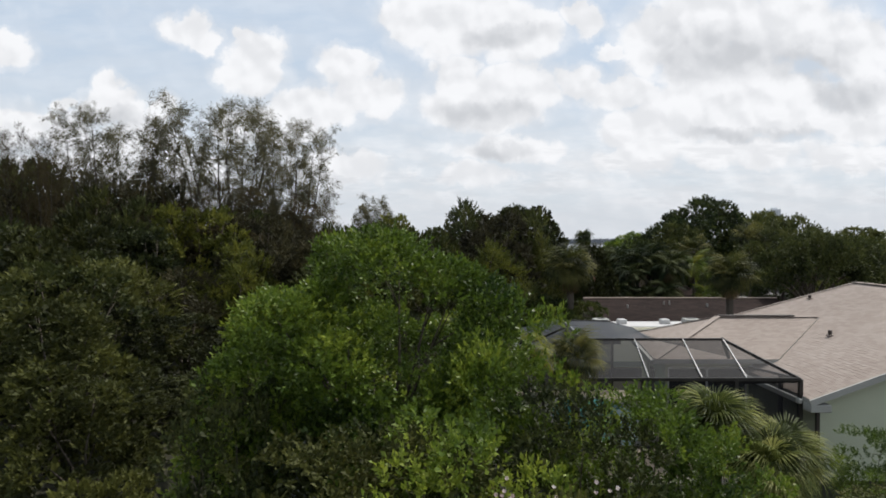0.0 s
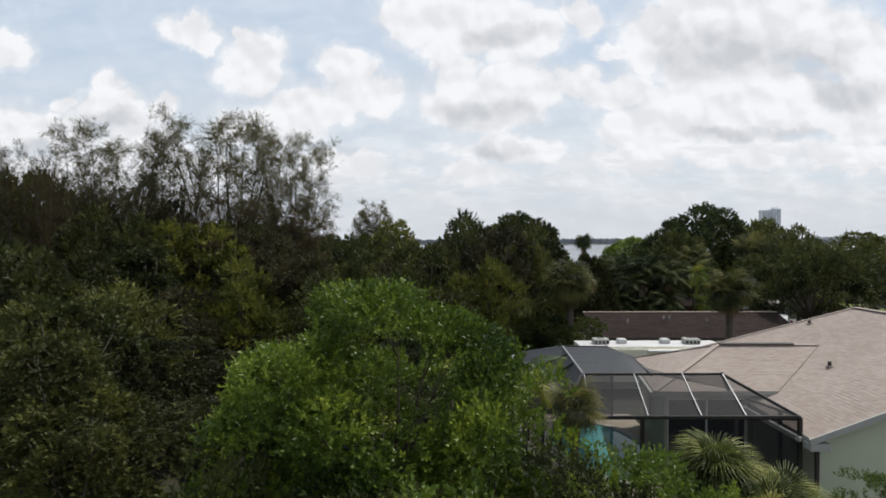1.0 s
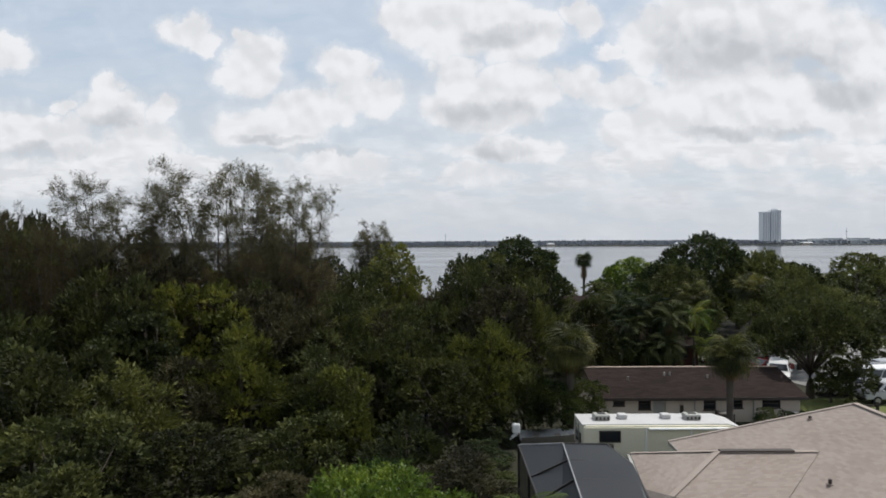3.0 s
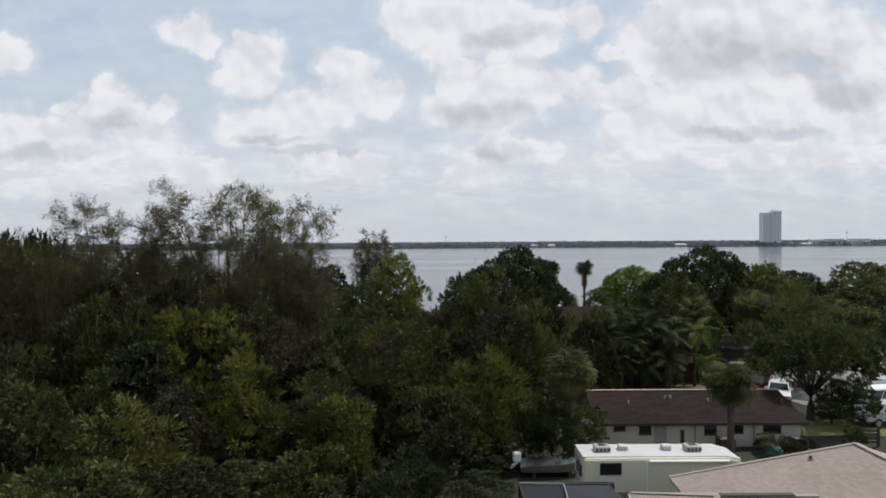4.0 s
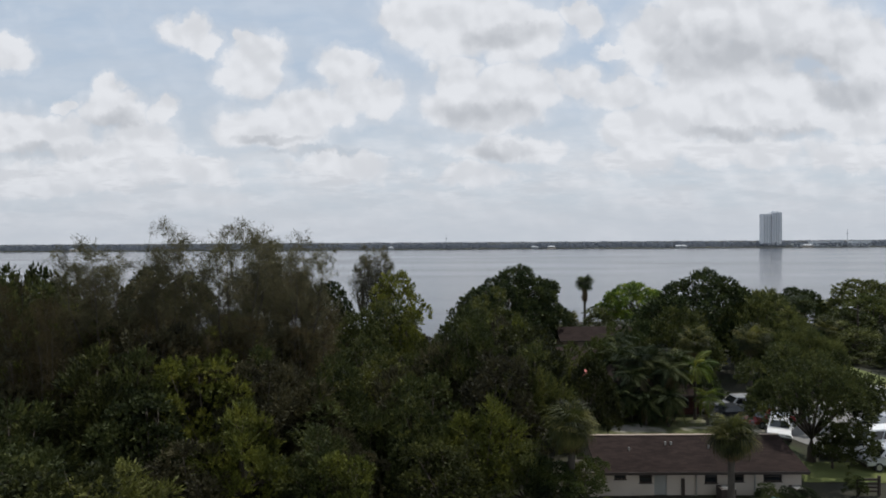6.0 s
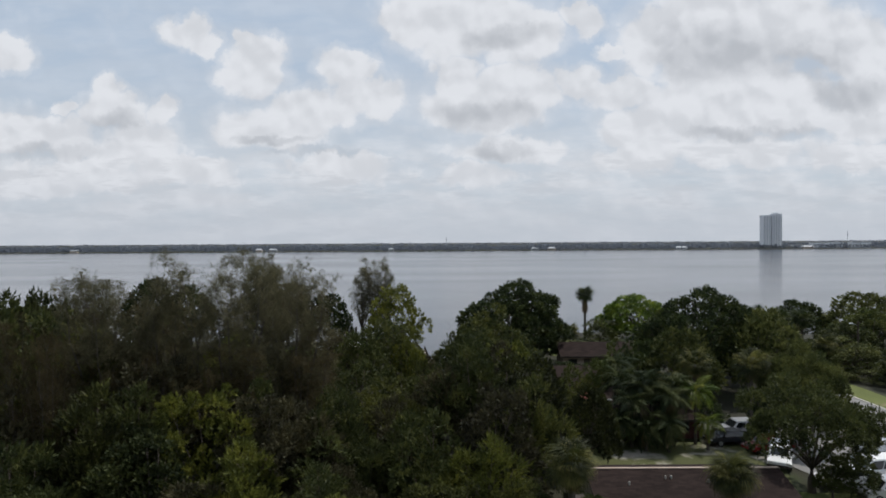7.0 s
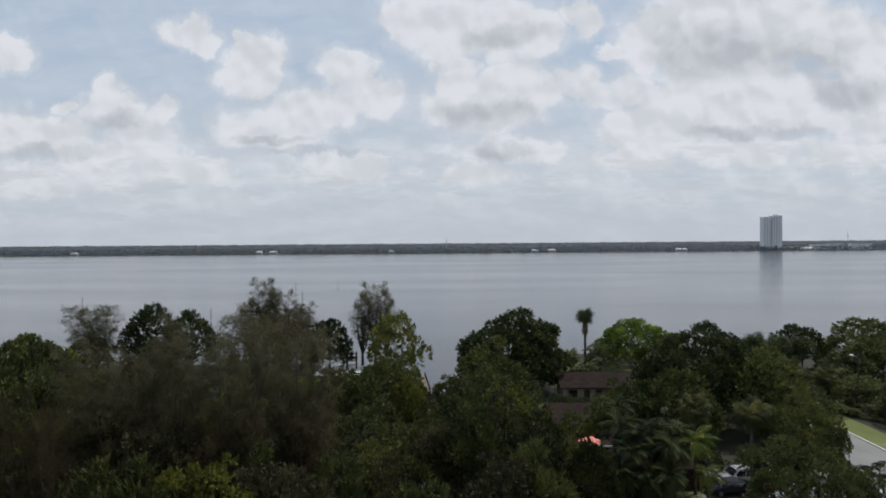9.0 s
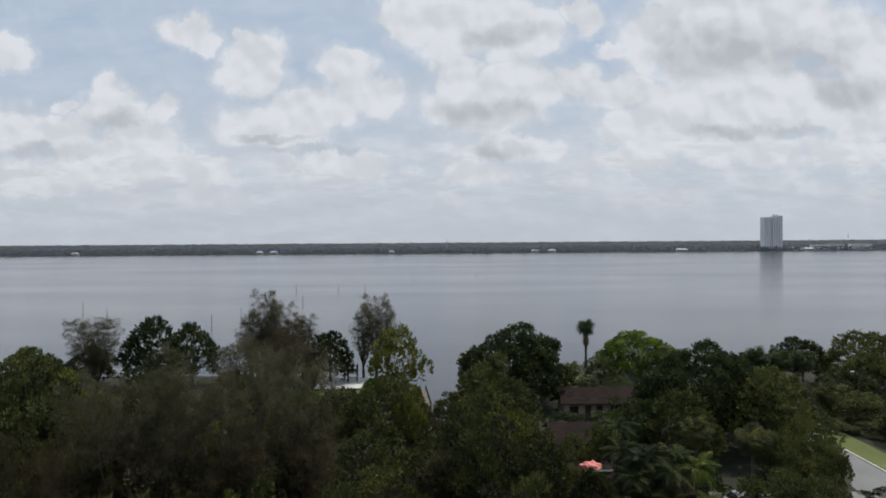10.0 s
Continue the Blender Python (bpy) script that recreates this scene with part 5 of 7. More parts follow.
# ================= the beige-roofed house and its pool cage =================
G1 = 2.0                                  # floor level here
house1 = thing("beige_house", Matrix.Identity(4), "one-storey house, sage stucco walls and beige shingle roof", "house")
EAVE, RIDGE = 4.35, 6.92
WE, RX, EE = 10.0, 17.1, 24.2             # west eave, ridge, east eave
FY, BY = 16.5, 28.4                       # gable end in front, hip end behind
NR = 25.3                                 # the ridge's far end
main_faces = [((10.5, BY, EAVE), (WE, FY, EAVE), (RX, FY, RIDGE), (RX, NR, RIDGE)), ((EE, FY, EAVE), (EE - 0.5, BY, EAVE), (RX, NR, RIDGE), (RX, FY, RIDGE)), ((EE - 0.5, BY, EAVE), (10.5, BY, EAVE), (RX, NR, RIDGE))]
HZ, WEAVE = 5.82, 4.75                    # ridge and eave of the wing
wing_faces = [((7.0, 20.1, WEAVE), (11.1, 20.1, WEAVE), (14.1, 22.8, HZ), (10.3, 22.8, HZ)), ((7.9, 25.7, WEAVE), (7.0, 20.1, WEAVE), (10.3, 22.8, HZ)), ((11.2, 25.7, WEAVE), (7.9, 25.7, WEAVE), (10.3, 22.8, HZ), (14.1, 22.8, HZ))]
roof1 = make_roof(house1, main_faces + wing_faces, SHINGLE, TRIM, 0.14, 0.22, seed=11)
part("ridge_cap", add_beam(beam((RX, FY, RIDGE + 0.03), (RX, NR, RIDGE + 0.03), 0.24, 0.02), (10.3, 22.8, HZ + 0.01), (14.0, 22.8, HZ + 0.01), 0.22, 0.02), SHINGLE, roof1)
part("ridge_vent", box(10.35, 13.1, 22.68, 22.92, HZ + 0.03, HZ + 0.07), DARK_TRIM, roof1, "dark ridge vent strip")
part("hip_cap", beam((10.5, BY, EAVE + 0.02), (RX, NR, RIDGE + 0.02), 0.2, 0.02), SHINGLE, roof1)
bm = beam((7.0, 20.1, WEAVE + 0.02), (10.3, 22.8, HZ + 0.03), 0.2, 0.02)
part("hip_cap", bm, SHINGLE, roof1)
part("hip_cap", beam((7.9, 25.7, WEAVE + 0.02), (10.3, 22.8, HZ + 0.03), 0.2, 0.02), SHINGLE, roof1)
for x, y, h in ((13.1, 20.6, 0.17), (15.3, 25.4, 0.12)):
    z = EAVE + (x - WE) * (RIDGE - EAVE) / (RX - WE)
    pipe = part("vent_pipe", tube([(x, y, z - 0.05), (x, y, z + h)], [0.06, 0.06], 10), DARK_TRIM, roof1, "short dark vent pipe")
    part("flashing", box(x - 0.09, x + 0.09, y - 0.09, y + 0.09, z - 0.03, z + 0.02, 0.01), SHINGLE, pipe)
# fascia along rakes and eaves, gutter, boxed eave end
sy = FY - 0.02
part("rake_board", beam((WE - 0.03, sy, EAVE - 0.09), (RX, sy, RIDGE - 0.09), 0.05, 0.17), TRIM, roof1, "pale painted rake board")
part("rake_board", beam((RX, sy, RIDGE - 0.09), (EE + 0.03, sy, EAVE - 0.09), 0.05, 0.17), TRIM, roof1, "pale painted rake board")
part("eave_return", box(WE - 0.02, WE + 0.55, FY - 0.04, FY + 0.35, EAVE - 0.34, EAVE - 0.13, 0.02), TRIM, roof1, "pale boxed eave end")
part("gutter", box(WE - 0.13, WE - 0.02, FY + 0.35, 20.2, EAVE - 0.2, EAVE - 0.06, 0.02), TRIM, roof1, "pale metal gutter")
part("gutter", beam((6.93, 20.1, WEAVE - 0.1), (7.83, 25.7, WEAVE - 0.1), 0.12, 0.14), TRIM, roof1, "pale metal gutter")
# gable wall facing the garden, with the triangle under the roof
gb = bmesh.new()
slope = (RIDGE - EAVE) / (RX - WE)
xs = (WE + 0.45, RX, EE - 0.45)
front = [(xs[0], G1 - 0.3), (xs[2], G1 - 0.3), (xs[2], EAVE - 0.16 + 0.45 * slope), (RX, RIDGE - 0.16), (xs[0], EAVE - 0.16 + 0.45 * slope)]
for y0 in (FY + 0.42,):
    a = [gb.verts.new((x, y0, z)) for x, z in front]
    b = [gb.verts.new((x, y0 + 0.2, z)) for x, z in front]
    gb.faces.new(a)
    gb.faces.new(b[::-1])
    for i in range(5):
        gb.faces.new((a[i], b[i], b[(i + 1) % 5], a[(i + 1) % 5]))
part("gable_wall", gb, WALL_GREEN, house1, "sage green stucco gable wall")
part("side_wall", box(WE + 0.45, WE + 0.65, FY + 0.62, 20.5, G1 - 0.3, EAVE + 0.1), WALL_GREEN, house1)
part("side_wall", box(EE - 1.0, EE - 0.8, FY + 0.62, BY - 0.5, G1 - 0.3, EAVE + 0.1), WALL_GREEN, house1)
part("back_wall", box(11.0, EE - 1.0, BY - 0.7, BY - 0.5, G1 - 0.3, EAVE - 0.1), WALL_GREEN, house1)
part("corner_post", box(WE + 0.38, WE + 0.47, FY + 0.36, FY + 0.45, G1, EAVE - 0.3), DARK_TRIM, house1, "dark downpipe at the corner")
# wide opening; its dark glass stands in for the shaded lanai inside
ob = part("patio_wall", wall_grid(7.5, 10.45, G1 - 0.3, WEAVE - 0.1, 0.2, [(7.6, 10.3, G1, G1 + 2.4)]), WALL_GREEN, house1)
ob.matrix_basis = Matrix.Translation((0, 20.55, 0))
sl = new("lanai_glazing")
sl.parent = house1
bm = bmesh.new()
for x0, x1 in ((7.6, 7.66), (8.92, 8.98), (10.24, 10.3)):
    add_box(bm, x0, x1, 20.6, 20.68, G1, G1 + 2.4)
add_box(bm, 7.66, 10.24, 20.6, 20.68, G1 + 2.34, G1 + 2.4)
part("door_frame", bm, WHITE, sl)
part("pane", box(7.66, 10.24, 20.63, 20.64, G1, G1 + 2.34), GLASS, sl)
ob = part("wing_wall", wall_grid(0, 4.7, G1 - 0.3, WEAVE - 0.1, 0.2, [(1.4, 2.9, G1 + 0.9, G1 + 1.9)]), WALL_GREEN, house1)
ob.matrix_basis = Matrix.Translation((8.3, 25.35, 0)) @ Matrix.Rotation(radians(-99.2), 4, "Z")
wp = part("wing_pane", box(1.4, 2.9, 0.08, 0.1, G1 + 0.9, G1 + 1.9), GLASS, house1)
wp.matrix_basis = ob.matrix_basis
part("back_wall", box(8.35, 11.2, 25.2, 25.4, G1 - 0.3, WEAVE - 0.1), WALL_GREEN, house1)
# dark solar strips on the far slope
for k in range(2):
    sc = thing("solar_collector", Matrix.Identity(4), "long black solar water heating strip on the roof", "solar collector", "solar strips")
    x0 = RX + 0.9 + k * 1.5
    za = RIDGE - (x0 - RX) * slope + 0.08
    zb = RIDGE - (x0 + 0.5 - RX) * slope + 0.08
    part("panel", beam((x0 + 0.25, FY + 1.0, (za + zb) / 2 + 0.06), (x0 + 0.25, NR - 1.0, (za + zb) / 2 + 0.06), 0.5, 0.06), BLACK_PANEL, sc)
    for yy in (FY + 1.4, 20.5, NR - 1.5):
        part("bracket", box(x0 + 0.1, x0 + 0.4, yy, yy + 0.06, zb - 0.15, (za + zb) / 2 + 0.05), STEEL, sc)

# ---- pool, patio and screened cage ----
patio = prism([(3.0, 16.6), (10.4, 16.6), (10.4, 20.5), (7.45, 20.5), (8.25, 25.3), (8.25, 26.9), (3.0, 26.9)], G1 - 0.2, G1 + 0.05)
tagged(part("patio", patio, PAVER, None), "tan paved pool patio inside the screened cage", "patio", kind="structure")
pool = thing("swimming_pool", Matrix.Translation((5.75, 22.6, G1)), "kidney-shaped swimming pool with teal water", "pool")
ring = [(math.cos(a) * (1.55 + 0.25 * math.cos(2 * a)), math.sin(a) * (3.2 + 0.3 * math.sin(3 * a))) for a in (2 * math.pi * k / 36 for k in range(36))]
part("pool_water", prism([(x * 0.95, y * 0.97) for x, y in ring], 0.03, 0.07), POOL_WATER, pool)
cb = bmesh.new()
for i in range(36):
    (xa, ya), (xb, yb) = ring[i], ring[(i + 1) % 36]
    add_beam(cb, (xa, ya, 0.08), (xb, yb, 0.08), 0.3, 0.07)
part("coping", cb, CONCRETE, pool, "pale pool coping")
for i in range(2):
    chair = thing("patio_chair", Matrix.Translation((7.0 + i * 1.2, 17.9 + 0.4 * i, G1 + 0.05)) @ Matrix.Rotation(0.6 - i, 4, "Z"), "dark patio chair on the pool deck", "chair", "patio chairs")
    part("seat", box(-0.28, 0.28, -0.28, 0.28, 0.4, 0.46, 0.02), BRONZE, chair)
    part("backrest", box(-0.28, 0.28, 0.24, 0.3, 0.46, 0.95, 0.02), BRONZE, chair)
    for sx in (-0.25, 0.25):
        for sy in (-0.25, 0.25):
            part("leg", box(sx - 0.02, sx + 0.02, sy - 0.02, sy + 0.02, 0, 0.4), BRONZE, chair)

cage = thing("pool_cage", Matrix.Identity(4), "bronze aluminium pool cage with dark fly screen and pale rafters", "pool enclosure")
RIM, TOP, BACK = 4.8, 5.66, 5.36       # rim, ridge at the front, ridge at the back
CX0, CX1, CY0, CY1 = 3.3, 10.0, 17.0, 26.6       # rim corners
TX0, TX1, TY0, TY1 = 4.3, 8.55, 18.6, 25.1       # flat top


def bar(name, a, b, mat, w=0.09, h=0.12, label=""):
    return part(name, beam(a, b, w, h), mat, cage, label)


bar("rim_beam", (CX0, CY0, RIM), (CX1, CY0, RIM), BRONZE, 0.08, 0.09)
bar("rim_beam", (CX0, CY0, RIM), (CX0, CY1, RIM), BRONZE, 0.07, 0.08, "thin rim beam")
bar("rim_beam", (CX0, CY1, RIM), (7.4, CY1, RIM), BRONZE, 0.1, 0.12)
bar("rim_beam", (CX1, CY0, RIM), (CX1, 19.9, RIM - 0.25), BRONZE, 0.06, 0.07)
bar("wall_beam", (TX1, TY0, TOP), (9.4, 20.0, WEAVE + 0.1), BRONZE, 0.09, 0.12)
bar("top_beam", (TX0, TY0, TOP), (TX1, TY0, TOP), BRONZE, 0.06, 0.07)
bar("top_beam", (TX0, TY0, TOP), (4.95, TY1, BACK), BEAM_WHITE, 0.05, 0.08, "pale ridge beam")
bar("top_beam", (4.95, TY1, BACK), (6.75, TY1, BACK - 0.02), BRONZE, 0.07, 0.09)
bar("edge_beam", (6.4, TY0, TOP - 0.02), (7.05, 22.6, 5.36), BRONZE, 0.06, 0.08)
bar("edge_beam", (7.05, 22.6, 5.36), (6.75, TY1, BACK - 0.02), BRONZE, 0.06, 0.08)
bar("edge_beam", (6.75, TY1, BACK - 0.02), (7.4, CY1, RIM), BRONZE)
for xt, xb in ((4.33, 4.13), (5.85, 5.76), (7.32, 7.25), (TX1, 8.5)):
    bar("rafter", (xt, TY0, TOP + 0.02), (xb, CY0, RIM + 0.04), BEAM_WHITE, 0.032, 0.045, "pale sloping rafter")
bar("hip_beam", (TX1, TY0, TOP), (CX1, CY0, RIM), BRONZE, 0.06, 0.08)
bar("hip_beam", (TX0, TY0, TOP), (CX0, CY0, RIM), BRONZE)
bar("hip_beam", (4.95, TY1, BACK), (CX0, CY1, RIM), BEAM_WHITE, 0.08, 0.1, "pale hip beam")
for y in (20.9, 23.0):
    f = (y - TY0) / (TY1 - TY0)
    z = TOP + (BACK - TOP) * f
    bar("cross_beam", (TX0 + 0.65 * f, y, z), (6.75, y, z - 0.05), BRONZE, 0.03, 0.04)
    bar("rafter", (TX0 + 0.65 * f, y, z), (CX0, y, RIM), BRONZE, 0.05, 0.08)
for x in (CX0, 5.6, 8.2, CX1):
    bar("post", (x, CY0, G1), (x, CY0, RIM), BRONZE, 0.1, 0.1)
for y in (20.0, 23.4, CY1):
    bar("post", (CX0, y, G1), (CX0, y, RIM), BRONZE, 0.09, 0.09)
for x in (5.2, 7.4):
    bar("post", (x, CY1, G1), (x, CY1, RIM), BRONZE, 0.09, 0.09)
bar("chair_rail", (CX0, CY0, G1 + 0.9), (CX1, CY0, G1 + 0.9), BRONZE, 0.07, 0.07)
bar("chair_rail", (CX0, CY0, G1 + 0.9), (CX0, CY1, G1 + 0.9), BRONZE, 0.07, 0.07)
bar("post", (CX1, 18.0, G1), (CX1, 18.0, RIM - 0.1), BRONZE, 0.09, 0.09)
bar("brace", (8.4, 18.7, G1 + 2.3), (9.95, 17.05, G1 + 2.75), BRONZE, 0.07, 0.1)


def pane(name, pts, mat):
    ob = mesh_object(name, pts, [tuple(range(len(pts)))], mat, cage)
    return ob


pane("screen_panel", [(CX0, CY0, G1), (CX1, CY0, G1), (CX1, CY0, RIM), (CX0, CY0, RIM)], SCREEN)
pane("screen_panel", [(CX0, CY0, G1), (CX0, CY1, G1), (CX0, CY1, RIM), (CX0, CY0, RIM)], SCREEN)
pane("screen_panel", [(CX0, CY1, G1), (7.4, CY1, G1), (7.4, CY1, RIM), (CX0, CY1, RIM)], SCREEN)
pane("screen_panel", [(CX1, CY0, G1), (CX1, 19.9, G1), (CX1, 19.9, RIM - 0.25), (CX1, CY0, RIM)], SCREEN)
xs = (CX0, 4.13, 5.76, 7.25, 8.5, CX1)
tops = (TX0, 4.33, 5.85, 7.32, TX1, TX1)
for i in range(5):
    pane("roof_screen", [(xs[i], CY0, RIM + 0.01), (xs[i + 1], CY0, RIM + 0.01), (tops[i + 1], TY0, TOP), (tops[i], TY0, TOP)], SCREEN_TOP)
pane("roof_screen", [(CX0, CY0, RIM), (TX0, TY0, TOP), (4.95, TY1, BACK), (CX0, CY1, RIM)], SCREEN_DENSE)
pane("roof_screen", [(CX0, CY1, RIM), (4.95, TY1, BACK), (6.75, TY1, BACK - 0.02), (7.4, CY1, RIM)], SCREEN_DENSE)
EDGE = ((TY0, 6.4), (20.9, 6.78), (22.6, 7.05), (TY1, 6.75))       # where the dense screen ends
for (a, xa), (b, xb) in zip(EDGE, EDGE[1:]):
    fa, fb = (a - TY0) / (TY1 - TY0), (b - TY0) / (TY1 - TY0)
    za, zb = TOP + (BACK - TOP) * fa + 0.01, TOP + (BACK - TOP) * fb + 0.01
    pane("roof_screen", [(TX0 + 0.65 * fa, a, za), (xa, a, za - 0.03), (xb, b, zb - 0.03), (TX0 + 0.65 * fb, b, zb)], SCREEN_DENSE)
pane("roof_screen", [(6.45, TY0, TOP - 0.01), (TX1, TY0, TOP - 0.01), (9.4, 20.0, WEAVE + 0.1), (6.66, 20.0, TOP - 0.09)], SCREEN_TOP)

# ================= travel trailer and boat =================
rv = thing("travel_trailer", Matrix.Translation((11.45, 32.4, 1.55)), "long cream travel trailer with white roof parked beside the house", "trailer")
L, W2 = 4.25, 1.12
bm = bmesh.new()
prof = [(-L, 0.55), (-L, 2.45), (-L + 0.08, 2.62), (L - 1.0, 2.62), (L - 0.35, 2.42), (L, 1.9), (L, 0.75), (L - 0.25, 0.5)]
a = [bm.verts.new((x, -W2, z)) for x, z in prof]
b = [bm.verts.new((x, W2, z)) for x, z in prof]
bm.faces.new(a)
bm.faces.new(b[::-1])
for i in range(len(prof)):
    j = (i + 1) % len(prof)
    bm.faces.new((a[i], b[i], b[j], a[j]))
bmesh.ops.bevel(bm, geom=list(bm.edges), offset=0.07, segments=3, affect="EDGES")
part("body", bm, RV_SKIN, rv)
part("roof_skin", box(-L - 0.02, L - 0.95, -W2 + 0.22, W2 - 0.1, 2.60, 2.68, 0.03), RV_ROOF, rv, "bright white roof membrane")
part("nose_cap", beam((L - 1.0, 0, 2.655), (L - 0.3, 0, 2.455), 1.8, 0.05), RV_ROOF, rv, "white sloping nose")
# long stripe puts the shadow at the trailer's foot into colour
part("stripe", box(-L + 0.1, L - 0.4, -W2 - 0.012, -W2 - 0.002, 0.62, 0.9), RV_SHADOW_STRIPE, rv, "muted green stripe standing for shadow low on the side")
for x in (-1.02, 1.3):
    part("trim_strip", box(x - 0.04, x + 0.04, -W2 - 0.03, -W2, 0.6, 2.55), WHITE, rv, "white vertical trim strip")


def rv_window(x0, x1, z0, z1):
    w = new("window")
    w.parent = rv
    part("pane", box(x0, x1, -W2 - 0.025, -W2 - 0.005, z0, z1, 0.008), GLASS, w)
    t = bmesh.new()
    for q in ((x0 - 0.05, x1 + 0.05, z0 - 0.05, z0), (x0 - 0.05, x1 + 0.05, z1, z1 + 0.05), (x0 - 0.05, x0, z0, z1), (x1, x1 + 0.05, z0, z1)):
        add_box(t, q[0], q[1], -W2 - 0.04, -W2, q[2], q[3])
    part("window_frame", t, BRONZE, w)


rv_window(-3.38, -2.38, 1.86, 2.36)
for x in (-3.05, 1.75):
    ac = new("air_conditioner")
    ac.parent = rv
    part("shroud", box(x - 0.42, x + 0.42, -0.33, 0.33, 2.67, 2.98, 0.09), TRIM, ac, "pale grey plastic shroud")
    part("grille", box(x - 0.2, x + 0.2, -0.16, 0.16, 2.98, 3.0), BRONZE, ac, "dark top grille")
    for k in range(4):
        part("louvre", box(x - 0.36 + k * 0.2, x - 0.26 + k * 0.2, -0.345, -0.325, 2.74, 2.88), BRONZE, ac)
for x in (-1.9, 0.4):
    part("roof_vent", box(x - 0.24, x + 0.24, -0.1, 0.38, 2.66, 2.93, 0.07), RV_ROOF, rv, "white domed roof vent")
part("awning_tube", tube([(-0.9, -W2 - 0.08, 2.5), (3.2, -W2 - 0.08, 2.5)], [0.07, 0.07], 10), WHITE, rv, "rolled white awning")
for x in (-0.35, 0.55):
    wheel = new("wheel")
    wheel.parent = rv
    part("tyre", tube([(x, -1.15, 0.36), (x, -0.92, 0.36)], [0.36, 0.36], 18), RUBBER, wheel)
    part("rim", tube([(x, -1.17, 0.36), (x, -1.1, 0.36)], [0.2, 0.2], 14), STEEL, wheel)
for s in (-1, 1):
    part("tail_light", box(-L - 0.03, -L, s * 0.95 - 0.08, s * 0.95 + 0.08, 1.0, 1.25, 0.01), PAINT_RED, rv, "red tail light")
    part("jack", tube([(-L + 0.5, s * 0.9, -0.15), (-L + 0.5, s * 0.9, 0.6)], [0.05, 0.05], 8), STEEL, rv)
part("rear_window", box(-L - 0.02, -L + 0.01, -0.6, 0.6, 1.5, 2.1), GLASS, rv)
bm = bmesh.new()
for s in (-0.35, 0.35):
    add_beam(bm, (-L - 0.07, s, 0.7), (-L - 0.07, s, 2.6), 0.04, 0.04)
for k in range(6):
    add_beam(bm, (-L - 0.07, -0.35, 0.9 + k * 0.3), (-L - 0.07, 0.35, 0.9 + k * 0.3), 0.03, 0.03)
part("ladder", bm, STEEL, rv)

boat = thing("skiff_boat", Matrix.Translation((6.25, 35.9, ground_z(6.25, 35.9))), "small grey skiff with white outboard motor on the bank", "boat")
bm = bmesh.new()
st = []
for i in range(9):
    f = i / 8
    x = -1.7 + 3.6 * f
    hw = 0.72 * (1 - max(0, f - 0.55) ** 2 * 3.8)
    ky = 0.18 + 0.3 * max(0, f - 0.6) ** 1.5
    st.append([bm.verts.new(p) for p in ((x, -hw, 0.75 + 0.15 * f), (x, -hw * 0.8, ky + 0.15), (x, 0, ky), (x, hw * 0.8, ky + 0.15), (x, hw, 0.75 + 0.15 * f), (x, hw * 0.9, 0.72 + 0.15 * f), (x, 0, ky + 0.12), (x, -hw * 0.9, 0.72 + 0.15 * f))])
for r0, r1 in zip(st, st[1:]):
    for k in range(8):
        bm.faces.new((r0[k], r0[(k + 1) % 8], r1[(k + 1) % 8], r1[k]))
bm.faces.new(st[0])
bm.faces.new(st[-1][::-1])
part("hull", bm, STEEL, boat, smooth=False)
part("thwart", box(-0.9, -0.6, -0.62, 0.62, 0.55, 0.6), WOOD, boat)
part("thwart", box(0.4, 0.7, -0.62, 0.62, 0.58, 0.63), WOOD, boat)
mo = new("outboard_motor")
mo.parent = boat
part("cowling", add_box(bmesh.new(), -2.2, -1.72, -0.18, 0.18, 0.80, 1.36, 0.09), WHITE, mo, "white engine cowling")
part("leg", beam((-1.9, 0, 0.8), (-2.35, 0, 0.45), 0.1, 0.16), WHITE, mo)
for x in (-1.0, 1.1):
    part("bunk", box(x - 0.1, x + 0.1, -0.5, 0.5, -0.1, 0.3), WOOD_DARK, boat)

# ================= the brown-roofed house =================
G2 = 1.15
house2 = thing("brown_roof_house", Matrix.Identity(4), "long low house with brown shingle roof and cream stucco walls", "house")
H2X0, H2X1, H2Y, H2B = 10.2, 24.3, 40.5, 48.4
E2, R2, RY2 = 3.24, 4.47, 44.4
roof2 = make_roof(house2, [((H2X0, H2Y, E2), (H2X1, H2Y, E2), (H2X1, RY2, R2), (H2X0, RY2, R2)), ((H2X1, H2B, E2), (H2X0, H2B, E2), (H2X0, RY2, R2), (H2X1, RY2, R2))], SHINGLE_BROWN, DARK_TRIM, 0.16, 0.5, seed=31)
part("ridge_cap", beam((H2X0, RY2, R2 + 0.02), (H2X1, RY2, R2 + 0.02), 0.24, 0.04), WALL_TAN, roof2, "tan ridge capping")
part("fascia", box(H2X0, H2X1, H2Y - 0.04, H2Y, E2 - 0.2, E2 - 0.01), DARK_TRIM, roof2, "dark brown fascia board")
for x, y in ((12.95, 42.7), (15.7, 43.3), (16.1, 43.3), (18.6, 42.9)):
    z = E2 + (y - H2Y) * (R2 - E2) / (RY2 - H2Y)
    part("vent_pipe", tube([(x, y, z - 0.05), (x, y, z + 0.22)], [0.06, 0.06], 10), TRIM, roof2, "short pale vent pipe")
WINS2 = [(11.45, 12.25, 2.55, 3.08), (13.15, 14.0, 2.3, 3.08), (17.55, 18.4, 2.25, 3.05), (19.55, 20.2, 2.35, 3.0), (21.5, 22.75, 2.35, 3.0)]
DOOR2 = (14.15, 15.0, G2, 3.1)
